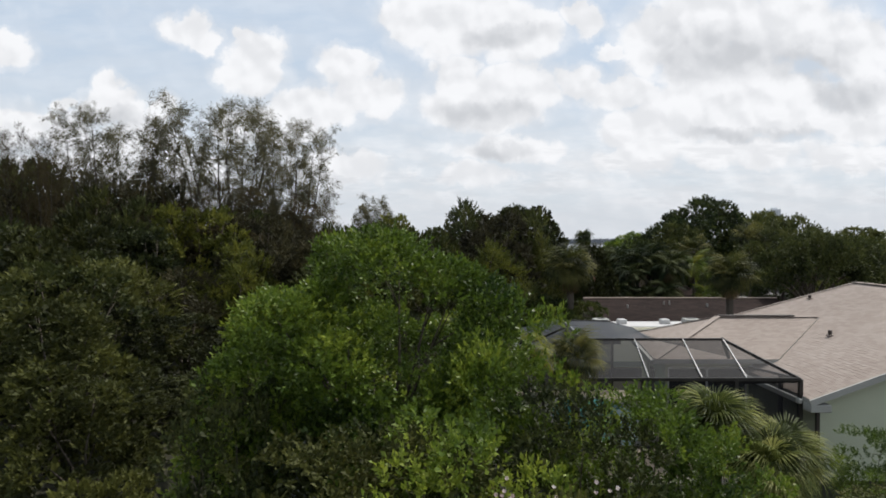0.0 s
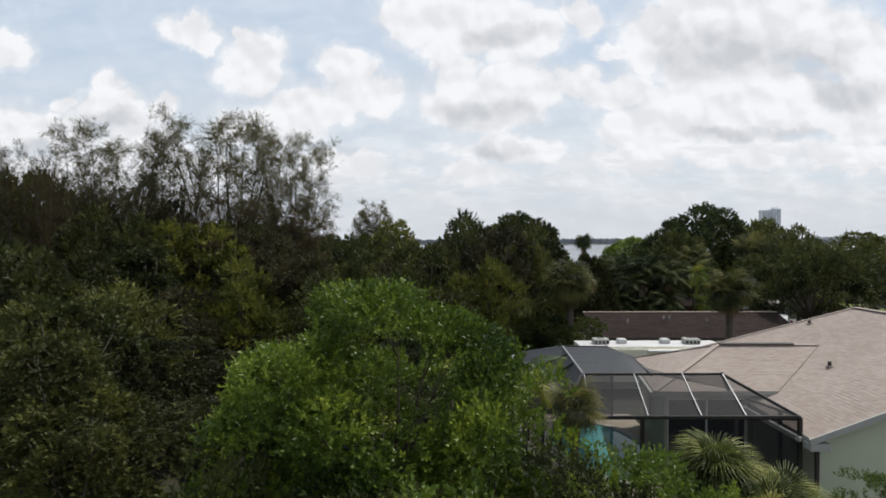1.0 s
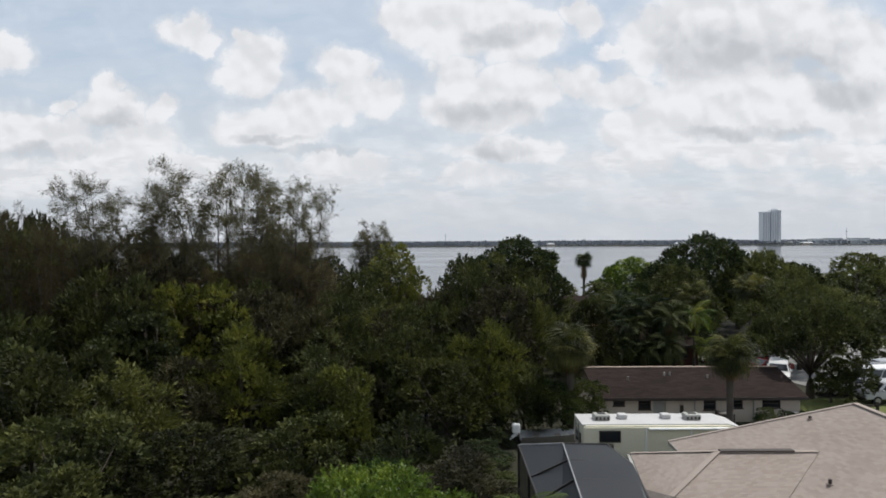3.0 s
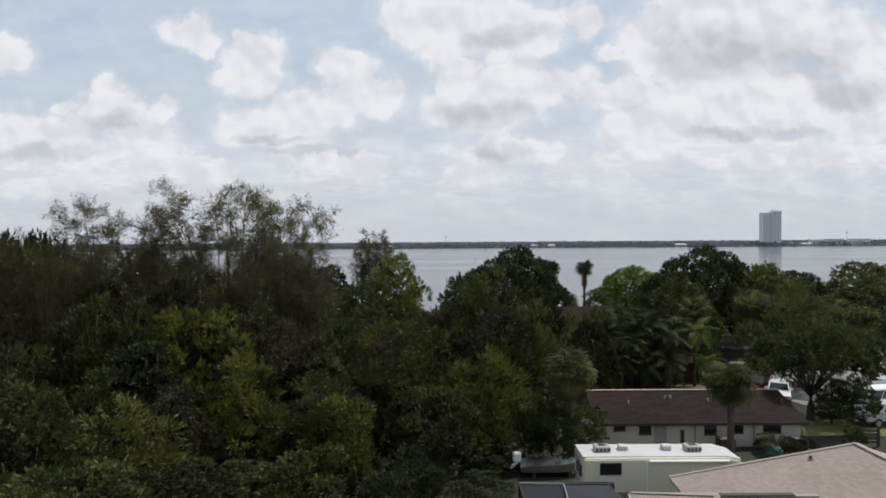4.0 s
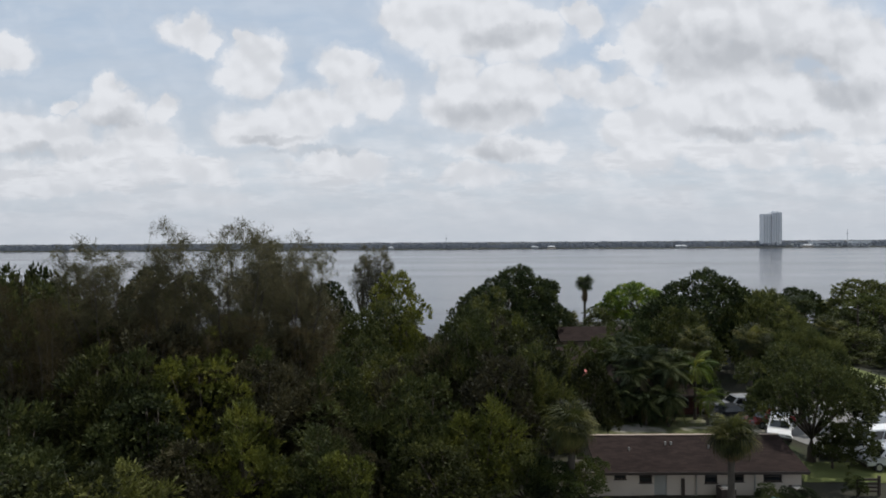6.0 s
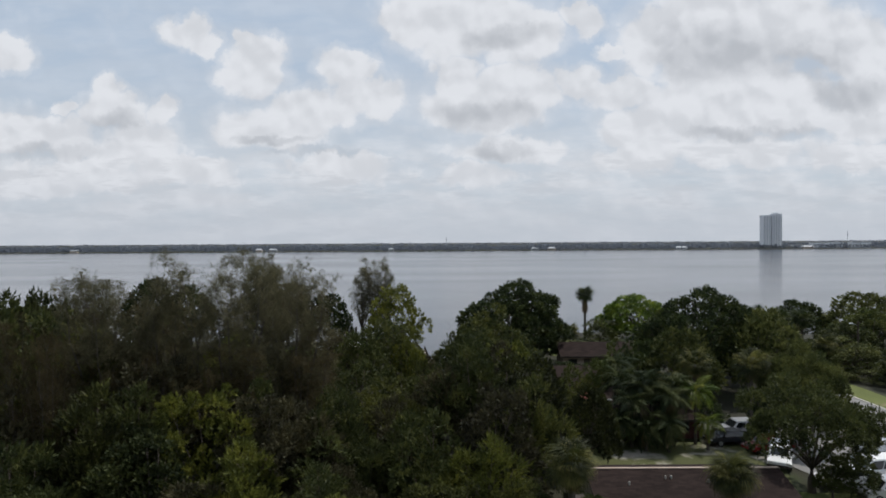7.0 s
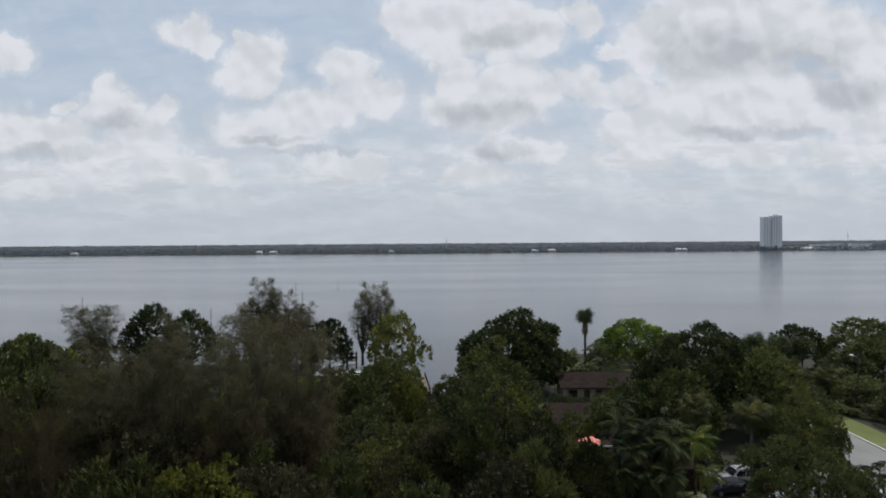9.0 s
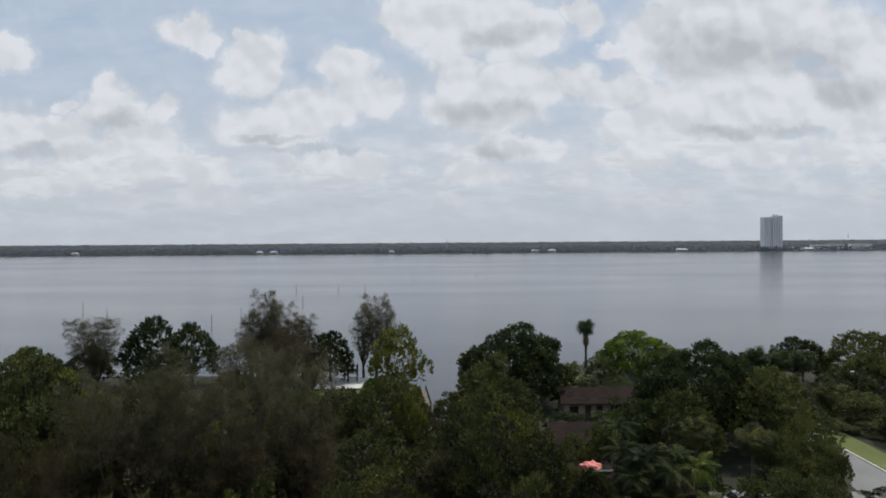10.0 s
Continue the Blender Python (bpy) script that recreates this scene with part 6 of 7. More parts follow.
ob = part("front_wall", wall_grid(10.45, 24.05, G2 - 0.3, E2 - 0.02, 0.2, [(a, b, c, d) for a, b, c, d in WINS2 + [DOOR2]]), WALL_CREAM, house2)
ob.matrix_basis = Matrix.Translation((0, 41.05, 0))
for a, b, c, d in WINS2:
    window(house2, a, b, 41.1, c, d, DARK_TRIM, 1)
door(house2, DOOR2[0], DOOR2[1], 41.12, G2, 3.1, TRIM)
for x0 in (10.45, 23.85):
    gb = bmesh.new()
    pts = [(41.25, G2 - 0.3), (47.9, G2 - 0.3), (47.9, E2), (RY2, R2 - 0.16), (41.25, E2)]
    a = [gb.verts.new((x0, y, z)) for y, z in pts]
    b = [gb.verts.new((x0 + 0.2, y, z)) for y, z in pts]
    gb.faces.new(a)
    gb.faces.new(b[::-1])
    for i in range(5):
        gb.faces.new((a[i], b[i], b[(i + 1) % 5], a[(i + 1) % 5]))
    part("gable_wall", gb, WALL_CREAM, house2)
part("back_wall", box(10.65, 23.85, 47.7, 47.9, G2 - 0.3, E2 - 0.02), WALL_CREAM, house2)
for x in (16.95, 20.9):
    part("downpipe", tube([(x, 40.98, G2), (x, 40.98, E2 - 0.2)], [0.05, 0.05], 8), TRIM, house2, "pale downpipe")
part("pilaster", box(15.95, 16.15, 40.9, 41.05, G2 - 0.2, 2.6), DARK_TRIM, house2, "dark wooden post")
for x0, w in ((18.1, 1.0), (22.9, 0.8)):
    acu = thing("air_conditioning_unit", Matrix.Translation((x0 + w / 2, 40.2, ground_z(x0, 40.2))), "dark grey outdoor air conditioning unit by the wall", "air conditioner", "outdoor units")
    part("casing", box(-w / 2, w / 2, -0.4, 0.4, 0, 0.85, 0.04), DARK_TRIM, acu)
    part("fan_grille", tube([(0, 0, 0.85), (0, 0, 0.88)], [0.32, 0.32], 16), STEEL, acu)
shed = thing("garden_shed", Matrix.Translation((9.55, 41.6, ground_z(9.5, 41.6))), "small pale shed at the house corner", "shed")
part("wall", box(-0.7, 0.85, -0.7, 1.2, 0, 1.55), WALL_CREAM, shed)
part("roof", beam((0.08, -0.8, 1.62), (0.08, 1.3, 1.75), 1.75, 0.08), DARK_TRIM, shed)
for x, y, z, r in ((20.9, 39.4, 1.3, 0.95), (22.2, 39.2, 1.15, 0.85), (23.6, 39.6, 1.0, 0.7)):
    tree("dense_a", x, y, ground_z(x, y) + z, r, LEAF_DARK, "low dark green shrub before the cream house", "shrub", "garden shrubs", category="shrub")
tarp = thing("tarpaulin", Matrix.Translation((20.9, 38.6, ground_z(20.9, 38.6))) @ Matrix.Scale(0.72, 4), "teal tarpaulin draped over a low heap beside the wall", "tarpaulin")
bm = bmesh.new()
bmesh.ops.create_icosphere(bm, subdivisions=4, radius=1.0)
for v in bm.verts:
    n = noise.noise(v.co * 2.6 + Vector((1, 7, 0))) + 0.5 * noise.noise(v.co * 6.0)
    v.co = Vector((v.co.x * (0.75 + 0.2 * n), v.co.y * (0.5 + 0.15 * n), max(0.0, (v.co.z * 0.8 + 0.25) * (1.0 + 0.3 * n))))
part("cloth", bm, TEAL_TARP, tarp, smooth=True)
arbor = thing("garden_fence", Matrix.Translation((28.4, 40.8, ground_z(28.4, 40.8))), "short dark wooden fence with two posts before the lawn", "fence")
for x in (-0.7, 0.7):
    part("post", box(x - 0.07, x + 0.07, -0.07, 0.07, -0.1, 1.35, 0.01), WOOD_DARK, arbor)
for k in range(4):
    part("rail", box(-0.63, 0.63, -0.03, 0.03, 0.25 + k * 0.26, 0.39 + k * 0.26, 0.01), WOOD_DARK, arbor)
tree("dense_c", 27.4, 40.4, ground_z(27.4, 40.4) + 1.5, 0.8, LEAF_DARK, "dark rounded shrub beside the short fence", "shrub", "garden shrubs", category="shrub")

# ================= other houses =================


def plain_house(name, x0, x1, y0, y1, g, eave, ridge, wall, label, openings, hip=True, along_x=True):
    """A one-storey house: roof with overhang, walls with openings in the front."""
    h = thing(name, Matrix.Identity(4), label, "house")
    o = 0.6
    X0, X1, Y0, Y1 = x0 - o, x1 + o, y0 - o, y1 + o
    ym, run = (Y0 + Y1) / 2, (Y1 - Y0) / 2 if hip else 0
    ra, rb = (X0 + run, ym, ridge), (X1 - run, ym, ridge)
    if rb[0] < ra[0]:
        ra = rb = ((X0 + X1) / 2, ym, ridge)
    faces = [((X0, Y0, eave), (X1, Y0, eave), rb, ra), ((X1, Y1, eave), (X0, Y1, eave), ra, rb)]
    if hip:
        faces += [((X0, Y1, eave), (X0, Y0, eave), ra), ((X1, Y0, eave), (X1, Y1, eave), rb)]
    roof = make_roof(h, faces, SHINGLE_BROWN, DARK_TRIM, 0.3, 0.9, seed=int(x0 * 7))
    part("fascia", box(X0, X1, Y0 - 0.04, Y0 - 0.002, eave - 0.22, eave - 0.02), DARK_TRIM, roof)
    holes = [(x0 + a, x0 + b, g + c, g + d) for a, b, c, d in openings]
    ob = part("front_wall", wall_grid(x0, x1, g - 0.4, eave - 0.02, 0.2, holes), wall, h)
    ob.matrix_basis = Matrix.Translation((0, y0, 0))
    for a, b, c, d in holes:
        if c <= g + 0.05:
            door(h, a, b, y0 + 0.06, c, d, WOOD_DARK)
        else:
            window(h, a, b, y0 + 0.04, c, d, DARK_TRIM)
    part("side_wall", box(x0, x0 + 0.2, y0 + 0.2, y1, g - 0.4, eave - 0.02), wall, h)
    part("side_wall", box(x1 - 0.2, x1, y0 + 0.2, y1, g - 0.4, eave - 0.02), wall, h)
    part("back_wall", box(x0 + 0.2, x1 - 0.2, y1 - 0.2, y1, g - 0.4, eave - 0.02), wall, h)
    return h


plain_house("dark_red_house", 16.4, 25.6, 61.2, 70.5, 0.9, 3.2, 6.2, WALL_RED, "dark red house with brown hip roof behind feather palms", [(1.0, 2.6, 0.9, 2.0), (4.2, 5.2, 0.0, 2.05), (6.6, 8.2, 0.9, 2.0)])
plain_house("riverside_house", 18.6, 29.9, 95.3, 101.0, 0.5, 3.05, 4.75, WALL_TAN, "riverside house with brown roof and tan walls", [(0.8, 2.2, 0.9, 2.0), (3.2, 4.2, 0.0, 2.05), (5.0, 6.0, 0.0, 2.05), (7.2, 9.6, 0.8, 2.1)], hip=False)
plain_house("garden_house", 13.8, 21.5, 76.6, 83.0, 0.85, 3.0, 4.7, WALL_TAN, "small house with brown roof among palms", [(0.6, 2.0, 0.9, 2.0), (2.6, 3.5, 0.0, 2.05)], hip=False)
pc = thing("patio_cover", Matrix.Translation((15.2, 65.2, ground_z(15.2, 65.2))), "flat brown patio cover with a white edge board", "patio cover")
part("deck", box(-2.2, 2.4, -1.15, 1.4, 3.15, 3.3, 0.02), SHINGLE_BROWN, pc, "dark brown flat deck")
part("fascia", box(-2.2, 2.4, -1.2, -1.15, 3.13, 3.32), WHITE, pc, "white edge board")
for x in (-2.0, 2.2):
    for y in (-1.0, 1.2):
        part("post", box(x - 0.06, x + 0.06, y - 0.06, y + 0.06, -0.1, 3.15), WOOD_DARK, pc)
um = thing("pink_awning", Matrix.Translation((15.5, 65.0, ground_z(15.2, 65.2) + 3.3)), "bright pink folded tarpaulin lying on the patio cover", "tarpaulin")
bm = bmesh.new()
bmesh.ops.create_icosphere(bm, subdivisions=4, radius=1.0)
for v in bm.verts:
    n = noise.noise(v.co * 2.2 + Vector((4, 0, 0)))
    v.co = Vector((v.co.x * (1.15 + 0.3 * n), v.co.y * (0.8 + 0.2 * n), max(0.0, v.co.z * (0.48 + 0.3 * n))))
part("cloth", bm, PINK, um, smooth=True)
gr = thing("boat_shelter", Matrix.Translation((16.8, 112.0, ground_z(16.8, 112))), "low shelter with pale green flat roof", "shelter")
part("roof", beam((-2.2, 0, 2.3), (2.2, 0, 2.45), 3.2, 0.12), material("pale_green_roof", (0.42, 0.50, 0.34), (0.52, 0.60, 0.42), 0.7, 0.6, 9.0), gr)
for x in (-1.9, 1.9):
    for y in (-1.3, 1.3):
        part("post", box(x - 0.08, x + 0.08, y - 0.08, y + 0.08, -0.2, 2.3), WOOD, gr)

# ================= vehicles =================


def vehicle(name, x, y, yaw, paint, label, form, g=None):
    """A car from its side outline: body, glass, lamps, wheels with tyre and rim. Front towards -x."""
    forms = {
        "sedan": (2.3, 0.88, [(-2.3, 0.42), (-2.28, 0.68), (-1.3, 0.86), (2.0, 0.93), (2.28, 0.85), (2.3, 0.4)], [(-1.35, 0.84), (-0.55, 1.36), (0.75, 1.4), (1.75, 0.92)]),
        "suv": (2.35, 0.93, [(-2.35, 0.45), (-2.33, 0.8), (-1.35, 1.0), (2.2, 1.08), (2.35, 0.9), (2.35, 0.45)], [(-1.4, 0.98), (-0.65, 1.62), (1.85, 1.66), (2.22, 1.06)]),
        "van": (2.5, 0.98, [(-2.5, 0.45), (-2.45, 0.95), (-1.75, 1.12), (2.45, 1.16), (2.5, 0.95), (2.5, 0.45)], [(-1.8, 1.1), (-0.95, 1.9), (2.3, 1.92), (2.45, 1.14)]),
        "pickup": (2.9, 0.97, [(-2.9, 0.5), (-2.88, 0.95), (-1.6, 1.12), (2.85, 1.14), (2.9, 1.0), (2.9, 0.5)], [(-1.65, 1.1), (-0.95, 1.78), (0.75, 1.8), (0.95, 1.12)]),
    }
    hl, hw, low, high = forms[form]
    if g is None:
        g = ground_z(x, y) + 0.065
    c = thing(name, Matrix.Translation((x, y, g)) @ Matrix.Rotation(radians(yaw), 4, "Z"), label, "car" if form != "pickup" else "pickup truck", "parked vehicles")
    bm = bmesh.new()
    for prof, w0, w1 in ((low, hw, hw * 0.97), (high, hw * 0.95, hw * 0.76)):
        zt, zb = max(z for _, z in prof), min(z for _, z in prof)
        side = lambda z: w0 + (w1 - w0) * (z - zb) / (zt - zb)
        a = [bm.verts.new((px, -side(z), z)) for px, z in prof]
        b = [bm.verts.new((px, side(z), z)) for px, z in prof]
        bm.faces.new(a)
        bm.faces.new(b[::-1])
        for i in range(len(prof)):
            j = (i + 1) % len(prof)
            bm.faces.new((a[i], b[i], b[j], a[j]))
    bmesh.ops.bevel(bm, geom=list(bm.edges), offset=0.05, segments=2, affect="EDGES")
    part("body", bm, paint, c)
    zt, zb = high[1][1], high[0][1]
    wid = lambda z: hw * 0.95 + (hw * 0.76 - hw * 0.95) * (z - zb) / (high[2][1] - zb)

    def screen(name2, p, q):
        g1, g2 = 0.14, 0.86
        p1, p2 = Vector((p[0], 0, p[1])).lerp(Vector((q[0], 0, q[1])), g1), Vector((p[0], 0, p[1])).lerp(Vector((q[0], 0, q[1])), g2)
        d = (p2 - p1)
        nn = Vector((-d.z, 0, d.x)).normalized() * 0.012
        if (nn.x > 0) == (name2 == "windscreen"):
            nn = -nn
        w1, w2 = wid(p1.z) - 0.1, wid(p2.z) - 0.1
        vs = [p1 + nn + Vector((0, -w1, 0)), p1 + nn + Vector((0, w1, 0)), p2 + nn + Vector((0, w2, 0)), p2 + nn + Vector((0, -w2, 0))]
        mesh_object(name2, [tuple(v) for v in vs], [(0, 1, 2, 3)], CAR_GLASS, c)
    screen("windscreen", high[0], high[1])
    screen("rear_window", high[3], high[2])
    z0, z1 = zb + 0.08, high[1][1] - 0.1
    f0 = lambda z: high[0][0] + (high[1][0] - high[0][0]) * (z - zb) / (high[1][1] - zb)
    f1 = lambda z: high[3][0] + (high[2][0] - high[3][0]) * (z - high[3][1]) / (high[2][1] - high[3][1])
    n = 2 if form != "van" else 3
    for s in (-1, 1):
        for k in range(n):
            a0, a1 = k / n, (k + 1) / n
            lo0, lo1 = f0(z0) + 0.16 + (f1(z0) - f0(z0) - 0.32) * a0 + 0.03, f0(z0) + 0.16 + (f1(z0) - f0(z0) - 0.32) * a1 - 0.03
            hi0, hi1 = f0(z1) + 0.1 + (f1(z1) - f0(z1) - 0.2) * a0 + 0.03, f0(z1) + 0.1 + (f1(z1) - f0(z1) - 0.2) * a1 - 0.03
            vs = [(lo0, s * (wid(z0) + 0.012), z0), (lo1, s * (wid(z0) + 0.012), z0), (hi1, s * (wid(z1) + 0.012), z1), (hi0, s * (wid(z1) + 0.012), z1)]
            mesh_object("side_window", vs, [(0, 1, 2, 3)], CAR_GLASS, c)
        part("headlight", box(-hl - 0.01, -hl + 0.16, s * hw * 0.72 - 0.17, s * hw * 0.72 + 0.17, low[1][1] - 0.14, low[1][1] + 0.0, 0.03), STEEL, c, "clear headlight")
        part("tail_light", box(hl - 0.06, hl + 0.015, s * hw * 0.8 - 0.1, s * hw * 0.8 + 0.1, low[-2][1] - 0.2, low[-2][1] - 0.02, 0.02), PAINT_RED, c, "red tail light")
        part("mirror", box(f0(z0) + 0.12, f0(z0) + 0.26, s * hw * 1.0 - 0.02 * s, s * hw * 1.0 + 0.16 * s, z0 - 0.02, z0 + 0.12, 0.02) if s > 0 else box(f0(z0) + 0.12, f0(z0) + 0.26, -hw - 0.16, -hw + 0.02, z0 - 0.02, z0 + 0.12, 0.02), paint, c)
        for wx in (-hl * 0.62, hl * 0.6):
            wh = new("wheel")
            wh.parent = c
            r = 0.34 if form in ("sedan", "suv") else 0.39
            part("tyre", tube([(wx, s * (hw - 0.2), r), (wx, s * (hw + 0.01), r)], [r, r], 20), RUBBER, wh)
            part("rim", tube([(wx, s * (hw - 0.02), r), (wx, s * (hw + 0.025), r)], [r * 0.62, r * 0.6], 14), STEEL, wh)
    part("bumper", box(-hl - 0.05, -hl + 0.2, -hw * 0.94, hw * 0.94, 0.36, 0.56, 0.05), paint if form == "sedan" else DARK_TRIM, c)
    part("bumper", box(hl - 0.2, hl + 0.05, -hw * 0.94, hw * 0.94, 0.36, 0.56, 0.05), paint if form == "sedan" else DARK_TRIM, c)
    if form == "pickup":
        part("load_bed", box(1.15, 2.78, -hw * 0.82, hw * 0.82, 1.13, 1.16), DARK_TRIM, c, "dark open load bed")
    return c


vehicle("pickup_truck", 30.2, 61.6, 4, PAINT_SILVER, "silver crew-cab pickup truck parked under trees", "pickup")
vehicle("parked_car", 27.8, 59.4, 6, PAINT_DARK, "dark sedan parked beside a silver pickup", "sedan")
vehicle("parked_car", 30.4, 57.2, 14, PAINT_RED, "dark red sedan parked on the pale driveway", "sedan")
vehicle("parked_car", 29.6, 53.8, 60, PAINT_WHITE, "white sport utility car parked at the edge of the yard", "suv")
vehicle("parked_car", 33.6, 46.1, 3, PAINT_SILVER, "silver sedan parked at the edge of the lawn", "suv")
vehicle("parked_car", 37.6, 52.8, 6, PAINT_GREY, "dark grey car parked by the lane", "suv")
vehicle("parked_van", 35.4, 50.0, 8, PAINT_WHITE, "white van parked behind a silver car", "van")
vehicle("parked_car", 32.2, 49.0, 6, PAINT_WHITE, "white sedan half hidden below a tree", "sedan")
vehicle("parked_car", 40.5, 56.0, 4, PAINT_SILVER, "silver car parked by the lane", "sedan")

# ================= river bank: dock, stairs, pier =================
dock = thing("boat_dock", Matrix.Translation((-19.5, 121.5, 0)), "pale weathered wooden dock on piles at the bank", "dock")
for k in range(26):
    part("plank", box(-5.2 + k * 0.36, -4.88 + k * 0.36, -7.4, 1.8, 0.86, 0.93), PALE_DECK, dock)
for x in (-4.8, -2.0, 1.0, 3.9):
    for y in (-7.2, -4.2, -1.4, 1.6):
        part("pile", tube([(x, y, -1.2), (x, y, 0.86)], [0.13, 0.12], 8), WOOD, dock)
stand = thing("lookout_stand", Matrix.Translation((-18.2, 119.6, ground_z(-18.2, 119.6))), "tall dark wooden stand with a sloping ladder at the dock", "wooden stand")
for x in (-0.9, 0.9):
    for y in (-0.6, 0.6):
        part("post", box(x - 0.09, x + 0.09, y - 0.09, y + 0.09, -0.3, 3.9), WOOD_DARK, stand)
for z in (1.4, 2.2, 3.0, 3.7):
    part("rail", box(-1.0, 1.0, -0.68, -0.6, z, z + 0.14), WOOD_DARK, stand)
part("platform", box(-1.1, 1.1, -0.7, 0.7, 2.6, 2.7), WOOD_DARK, stand)
ladder = new("ladder")
ladder.parent = stand
for y in (-0.35, 0.35):
    part("stringer", beam((-2.0, y, 0.1), (-0.9, y, 2.9), 0.08, 0.16), WOOD, ladder)
for k in range(8):
    part("rung", box(-1.95 + k * 0.13, -1.75 + k * 0.13, -0.35, 0.35, 0.3 + k * 0.33, 0.34 + k * 0.33), WOOD, ladder)
pier = thing("canal_pier", Matrix.Translation((-3.6, 108.0, 0)) @ Matrix.Rotation(radians(6), 4, "Z"), "narrow dark wooden pier on piles along the canal", "pier")
for k in range(34):
    part("plank", box(-0.6, 0.6, -6.0 + k * 0.36, -5.7 + k * 0.36, 0.7, 0.76), WOOD, pier)
for k in range(7):
    for x in (-0.55, 0.55):
        part("pile", tube([(x, -5.8 + k * 1.9, -1.6), (x, -5.8 + k * 1.9, 1.5)], [0.12, 0.11], 8), WOOD_DARK, pier)
part("handrail", box(-0.6, -0.52, -6.0, 6.2, 1.4, 1.5), WOOD_DARK, pier)
for x, y, h in ((-154, 259, 4.2), (-131, 236, 4.0), (-80.5, 210, 4.4), (-79, 236, 4.0), (-87, 357, 4.0), (-66, 283, 4.0), (-61.5, 352, 4.0), (-46, 352, 4.0), (25, 480, 4.0), (-22, 430, 4.0)):
    mk = thing("channel_post", Matrix.Translation((x, y, -0.3)), "lone dark timber post standing in the river", "post", "channel posts")
    part("pile", tube([(0, 0, -2.6), (0, 0, h * 0.8)], [0.11, 0.1], 8), WOOD_DARK, mk)
sl = thing("street_lamp", Matrix.Translation((62.7, 92.5, ground_z(62.7, 92.5))), "wooden pole with a small street lamp above shrubs", "street lamp")
part("pole", tube([(0, 0, -0.3), (0, 0, 7.8)], [0.14, 0.10], 8), WOOD_DARK, sl)
part("arm", tube([(0, 0, 7.1), (-0.9, 0, 7.5)], [0.04, 0.04], 6), STEEL, sl)
part("lamp_head", box(-1.3, -0.8, -0.14, 0.14, 7.44, 7.6, 0.04), WHITE, sl)

# ================= far shore =================
FAR = 1268.0
rf = np.random.default_rng(17)
n = 30000
fx = rf.uniform(-1150, 1150, n)
far_row = rf.random(n) > 0.72
fy = FAR + 4 + np.where(far_row, 200 + rf.random(n) ** 2 * 5200, rf.random(n) ** 1.5 * 260)
fx = fx * np.where(far_row, fy / FAR, 1.0)
hill = np.array([8.0 + 3.5 * noise.noise(Vector((x * 0.012, 3.1, 0))) + 3.0 * noise.noise(Vector((x * 0.05, 7.7, 0))) for x in fx])
fz = rf.random(n) ** 0.7 * hill * np.where(far_row, 0.9, 1.0)
base = np.stack([fx, fy, fz], 1)
way = np.where(far_row[:, None], unit(rf.normal(size=(n, 3)) * np.array([1, 1, 0.01])), unit(rf.normal(size=(n, 3)) + np.array([0, -0.2, 0.5])))
tagged(new("far_woods", leaves_mesh("far_woods", base, way, rf.uniform(2.5, 6.0, n) * np.where(far_row, 4.0, 1), rf.uniform(2.0, 4.5, n) * np.where(far_row, 6 * fy / FAR, 1), HAZED_LEAF, rf, np.where(far_row, 0.01, 0.25)[:, None], np.where(far_row, 30.0, 0.5)[:, None])), "low wooded shore across the river, blue-grey haze put into its leaf colour", "distant woods", kind="stuff")
for i, (px, s) in enumerate(((480, 0.9), (455, 0.7), (945, 0.8), (975, 0.9), (1205, 1.3), (125, 0.7), (690, 0.6), (1430, 1.2))):
    x = (px - 784) / 1079 * FAR
    h = thing("far_house", Matrix.Translation((x, FAR + 4, 0.4)), "small pale waterfront house across the river", "house", "houses across the river")
    part("wall", box(-9 * s, 9 * s, -1, 8, -0.6, 4.0), WALL_CREAM if i % 2 else TOWER_DARK, h)
    bm = bmesh.new()
    v = [bm.verts.new(p) for p in ((-10 * s, -2, 4.0), (10 * s, -2, 4.0), (10 * s, 9, 4.0), (-10 * s, 9, 4.0), (-6 * s, 3.5, 6.6), (6 * s, 3.5, 6.6))]
    for f in ((0, 1, 5, 4), (2, 3, 4, 5), (3, 0, 4), (1, 2, 5), (3, 2, 1, 0)):
        bm.faces.new([v[k] for k in f])
    part("roof", bm, TOWER_DARK, h)
    for k in range(3):
        part("window", box(-6 * s + k * 5 * s, -4 * s + k * 5 * s, -1.1, -1.0, 1.0, 2.6), GLASS, h)
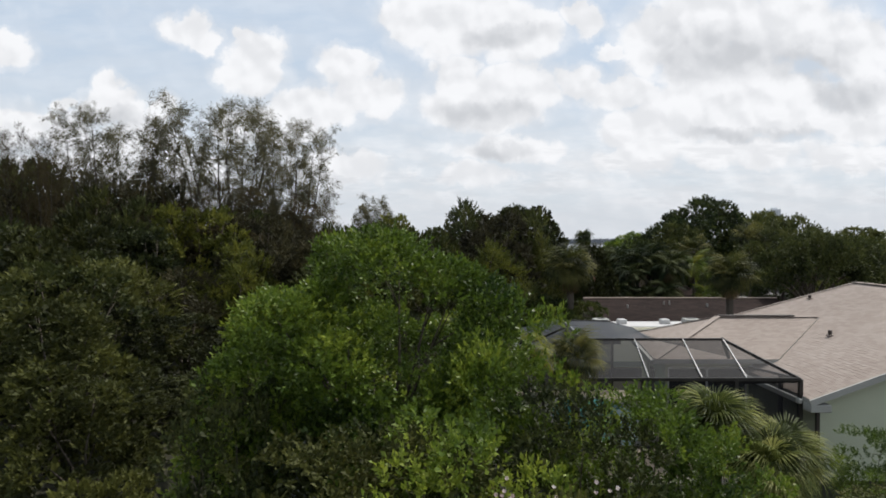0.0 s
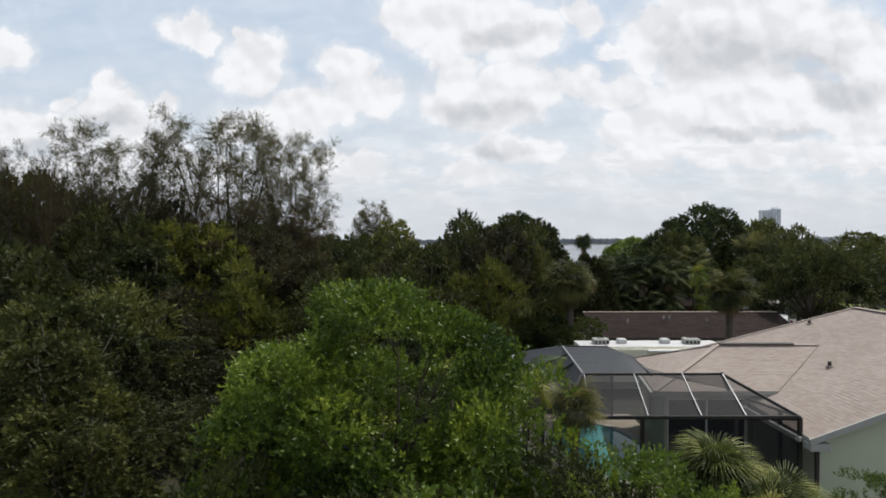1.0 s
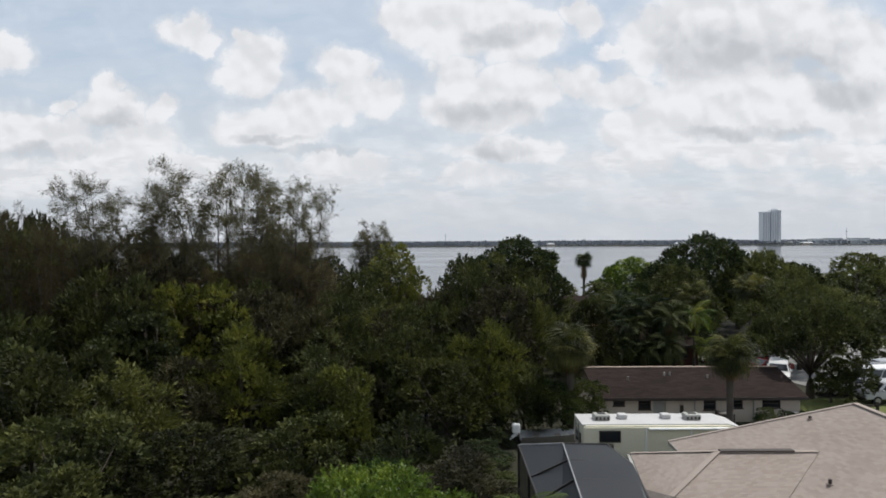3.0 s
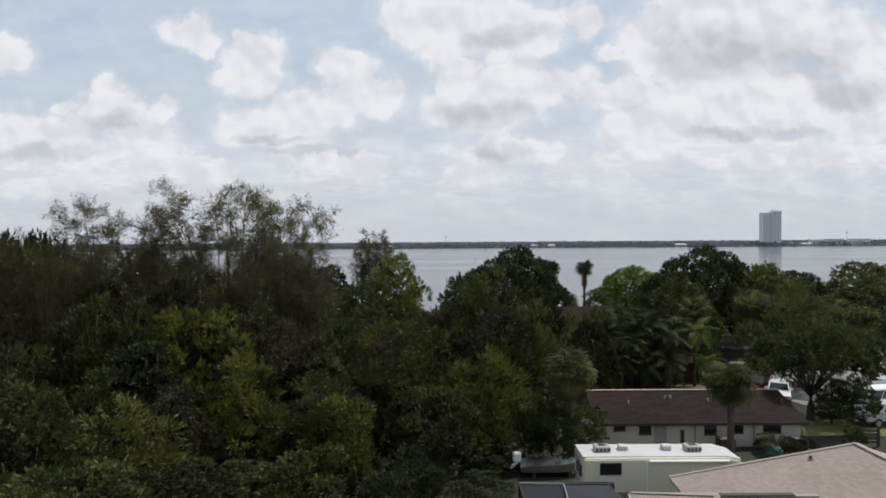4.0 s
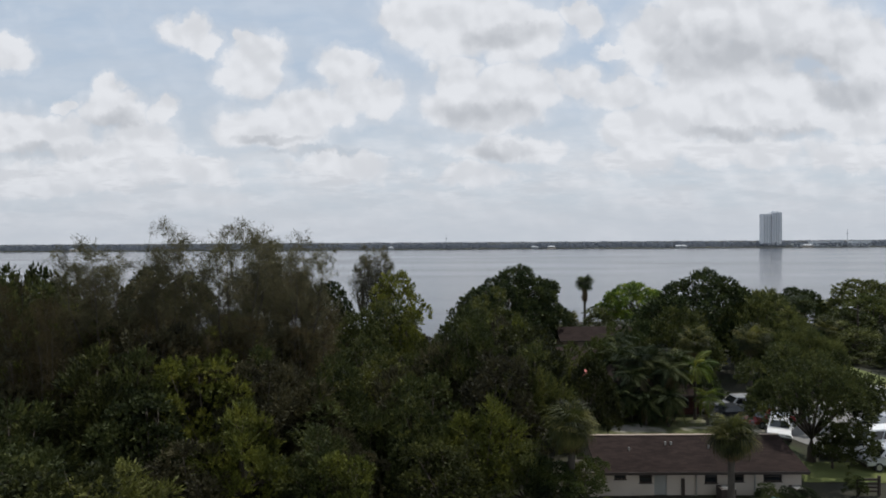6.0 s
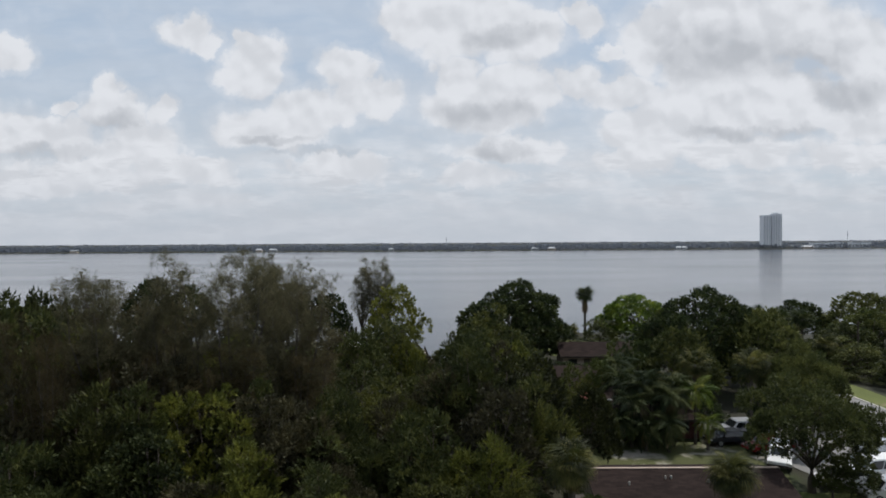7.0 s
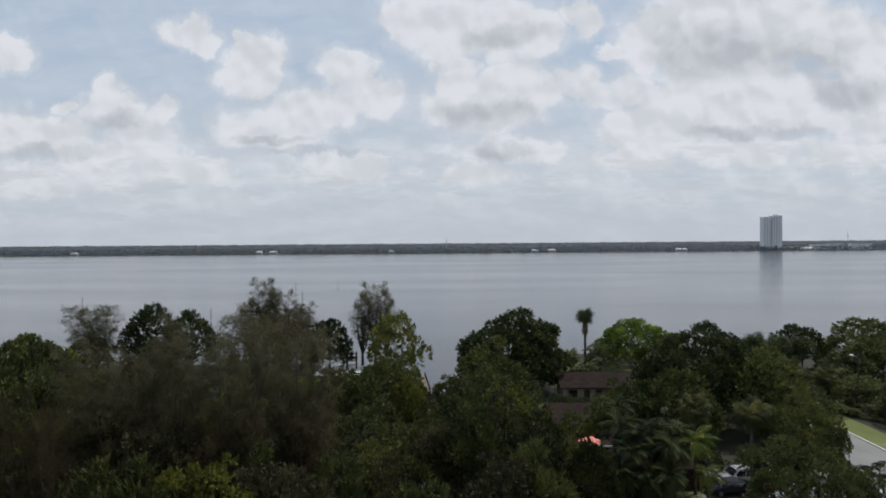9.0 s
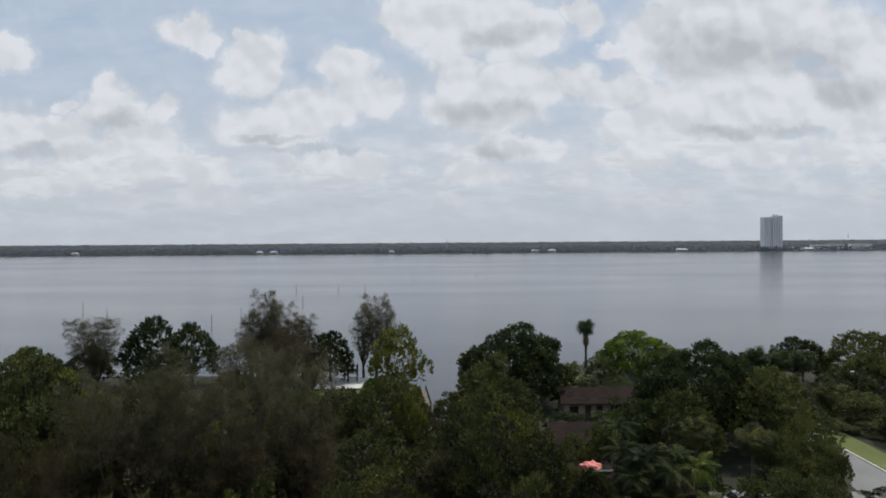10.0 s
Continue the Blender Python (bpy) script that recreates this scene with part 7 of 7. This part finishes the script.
for i, (px, w, hh) in enumerate(((1462, 34, 12), (1490, 30, 13), (1535, 40, 13), (1420, 20, 8))):
    x = (px - 784) / 1079 * FAR
    h = thing("waterfront_block", Matrix.Translation((x, FAR + 22, 0.6)), "pale low apartment block across the river", "apartment building", "blocks across the river")
    part("wall", box(-w / 2, w / 2, 0, 16, -0.6, hh), TOWER_WALL, h)
    part("roof", box(-w / 2 - 0.5, w / 2 + 0.5, -0.5, 16.5, hh, hh + 0.7), TRIM, h)
    for fl in range(int(hh // 3.2)):
        for k in range(int(w // 5)):
            part("window", box(-w / 2 + 1.5 + k * 5, -w / 2 + 4.2 + k * 5, -0.15, 0.0, 0.9 + fl * 3.2, 2.5 + fl * 3.2), TOWER_DARK, h)
for px, h0, y in ((788, 32, 1500.0), (1497, 40, 1450.0)):
    mast = thing("radio_mast", Matrix.Translation(((px - 784) / 1079 * y, y, 0)), "thin radio mast beyond the wooded shore", "mast", "radio masts")
    part("pole", tube([(0, 0, 0), (0, 0, h0)], [0.7, 0.3], 6), TOWER_DARK, mast)
    part("aerial", box(-1.5, 1.5, -0.4, 0.4, h0 * 0.72, h0 * 0.78), TOWER_DARK, mast)

# ---- apartment tower ----
TWX = (1365.5 - 784) / 1079 * (FAR + 30)
tower = thing("apartment_tower", Matrix.Translation((TWX, FAR + 30, 0.6)) @ Matrix.Rotation(radians(-8), 4, "Z"), "tall grey-white apartment tower with vertical bands on the far shore", "apartment tower")
FH = 2.9
for x0, x1, y0, top in ((-18.5, -2.5, 2, 24), (-0.8, 18.5, 0, 25)):
    part("core", box(x0, x1, y0 + 2, y0 + 22, -0.6, top * FH), TOWER_WALL, tower)
    part("parapet", box(x0 - 0.4, x1 + 0.4, y0 + 1.6, y0 + 22.4, top * FH, top * FH + 1.4), TOWER_WALL, tower)
    k = 0
    x = x0 + 0.5
    while x < x1 - 2.0:
        part("pier", box(x, x + 1.3, y0 + 0.6, y0 + 2.0, -0.6, top * FH + 0.8), TOWER_WALL, tower)
        part("window_band", box(x + 1.5, x + 4.2, y0 + 1.85, y0 + 2.02, 1.0, top * FH - 1.0), TOWER_DARK, tower, "dark vertical band of windows")
        if "balcony" not in MESHES:
            MESHES["balcony"] = part("balcony", box(1.35, 4.35, 0.9, 1.9, 0.3, 1.25), TOWER_WALL, tower).data
            bpy.data.objects.remove(bpy.data.objects["balcony"])
        for f in range(top):
            shared("balcony", MESHES["balcony"], tower, Matrix.Translation((x, y0, f * FH)))
        x += 4.85
part("plant_room", box(2, 14, 8, 16, 25 * FH + 0.0, 25 * FH + 4.5), TOWER_WALL, tower)
part("podium", box(-34, 36, -8, 0.4, -0.6, 5.0), TRIM, tower, "pale low podium")
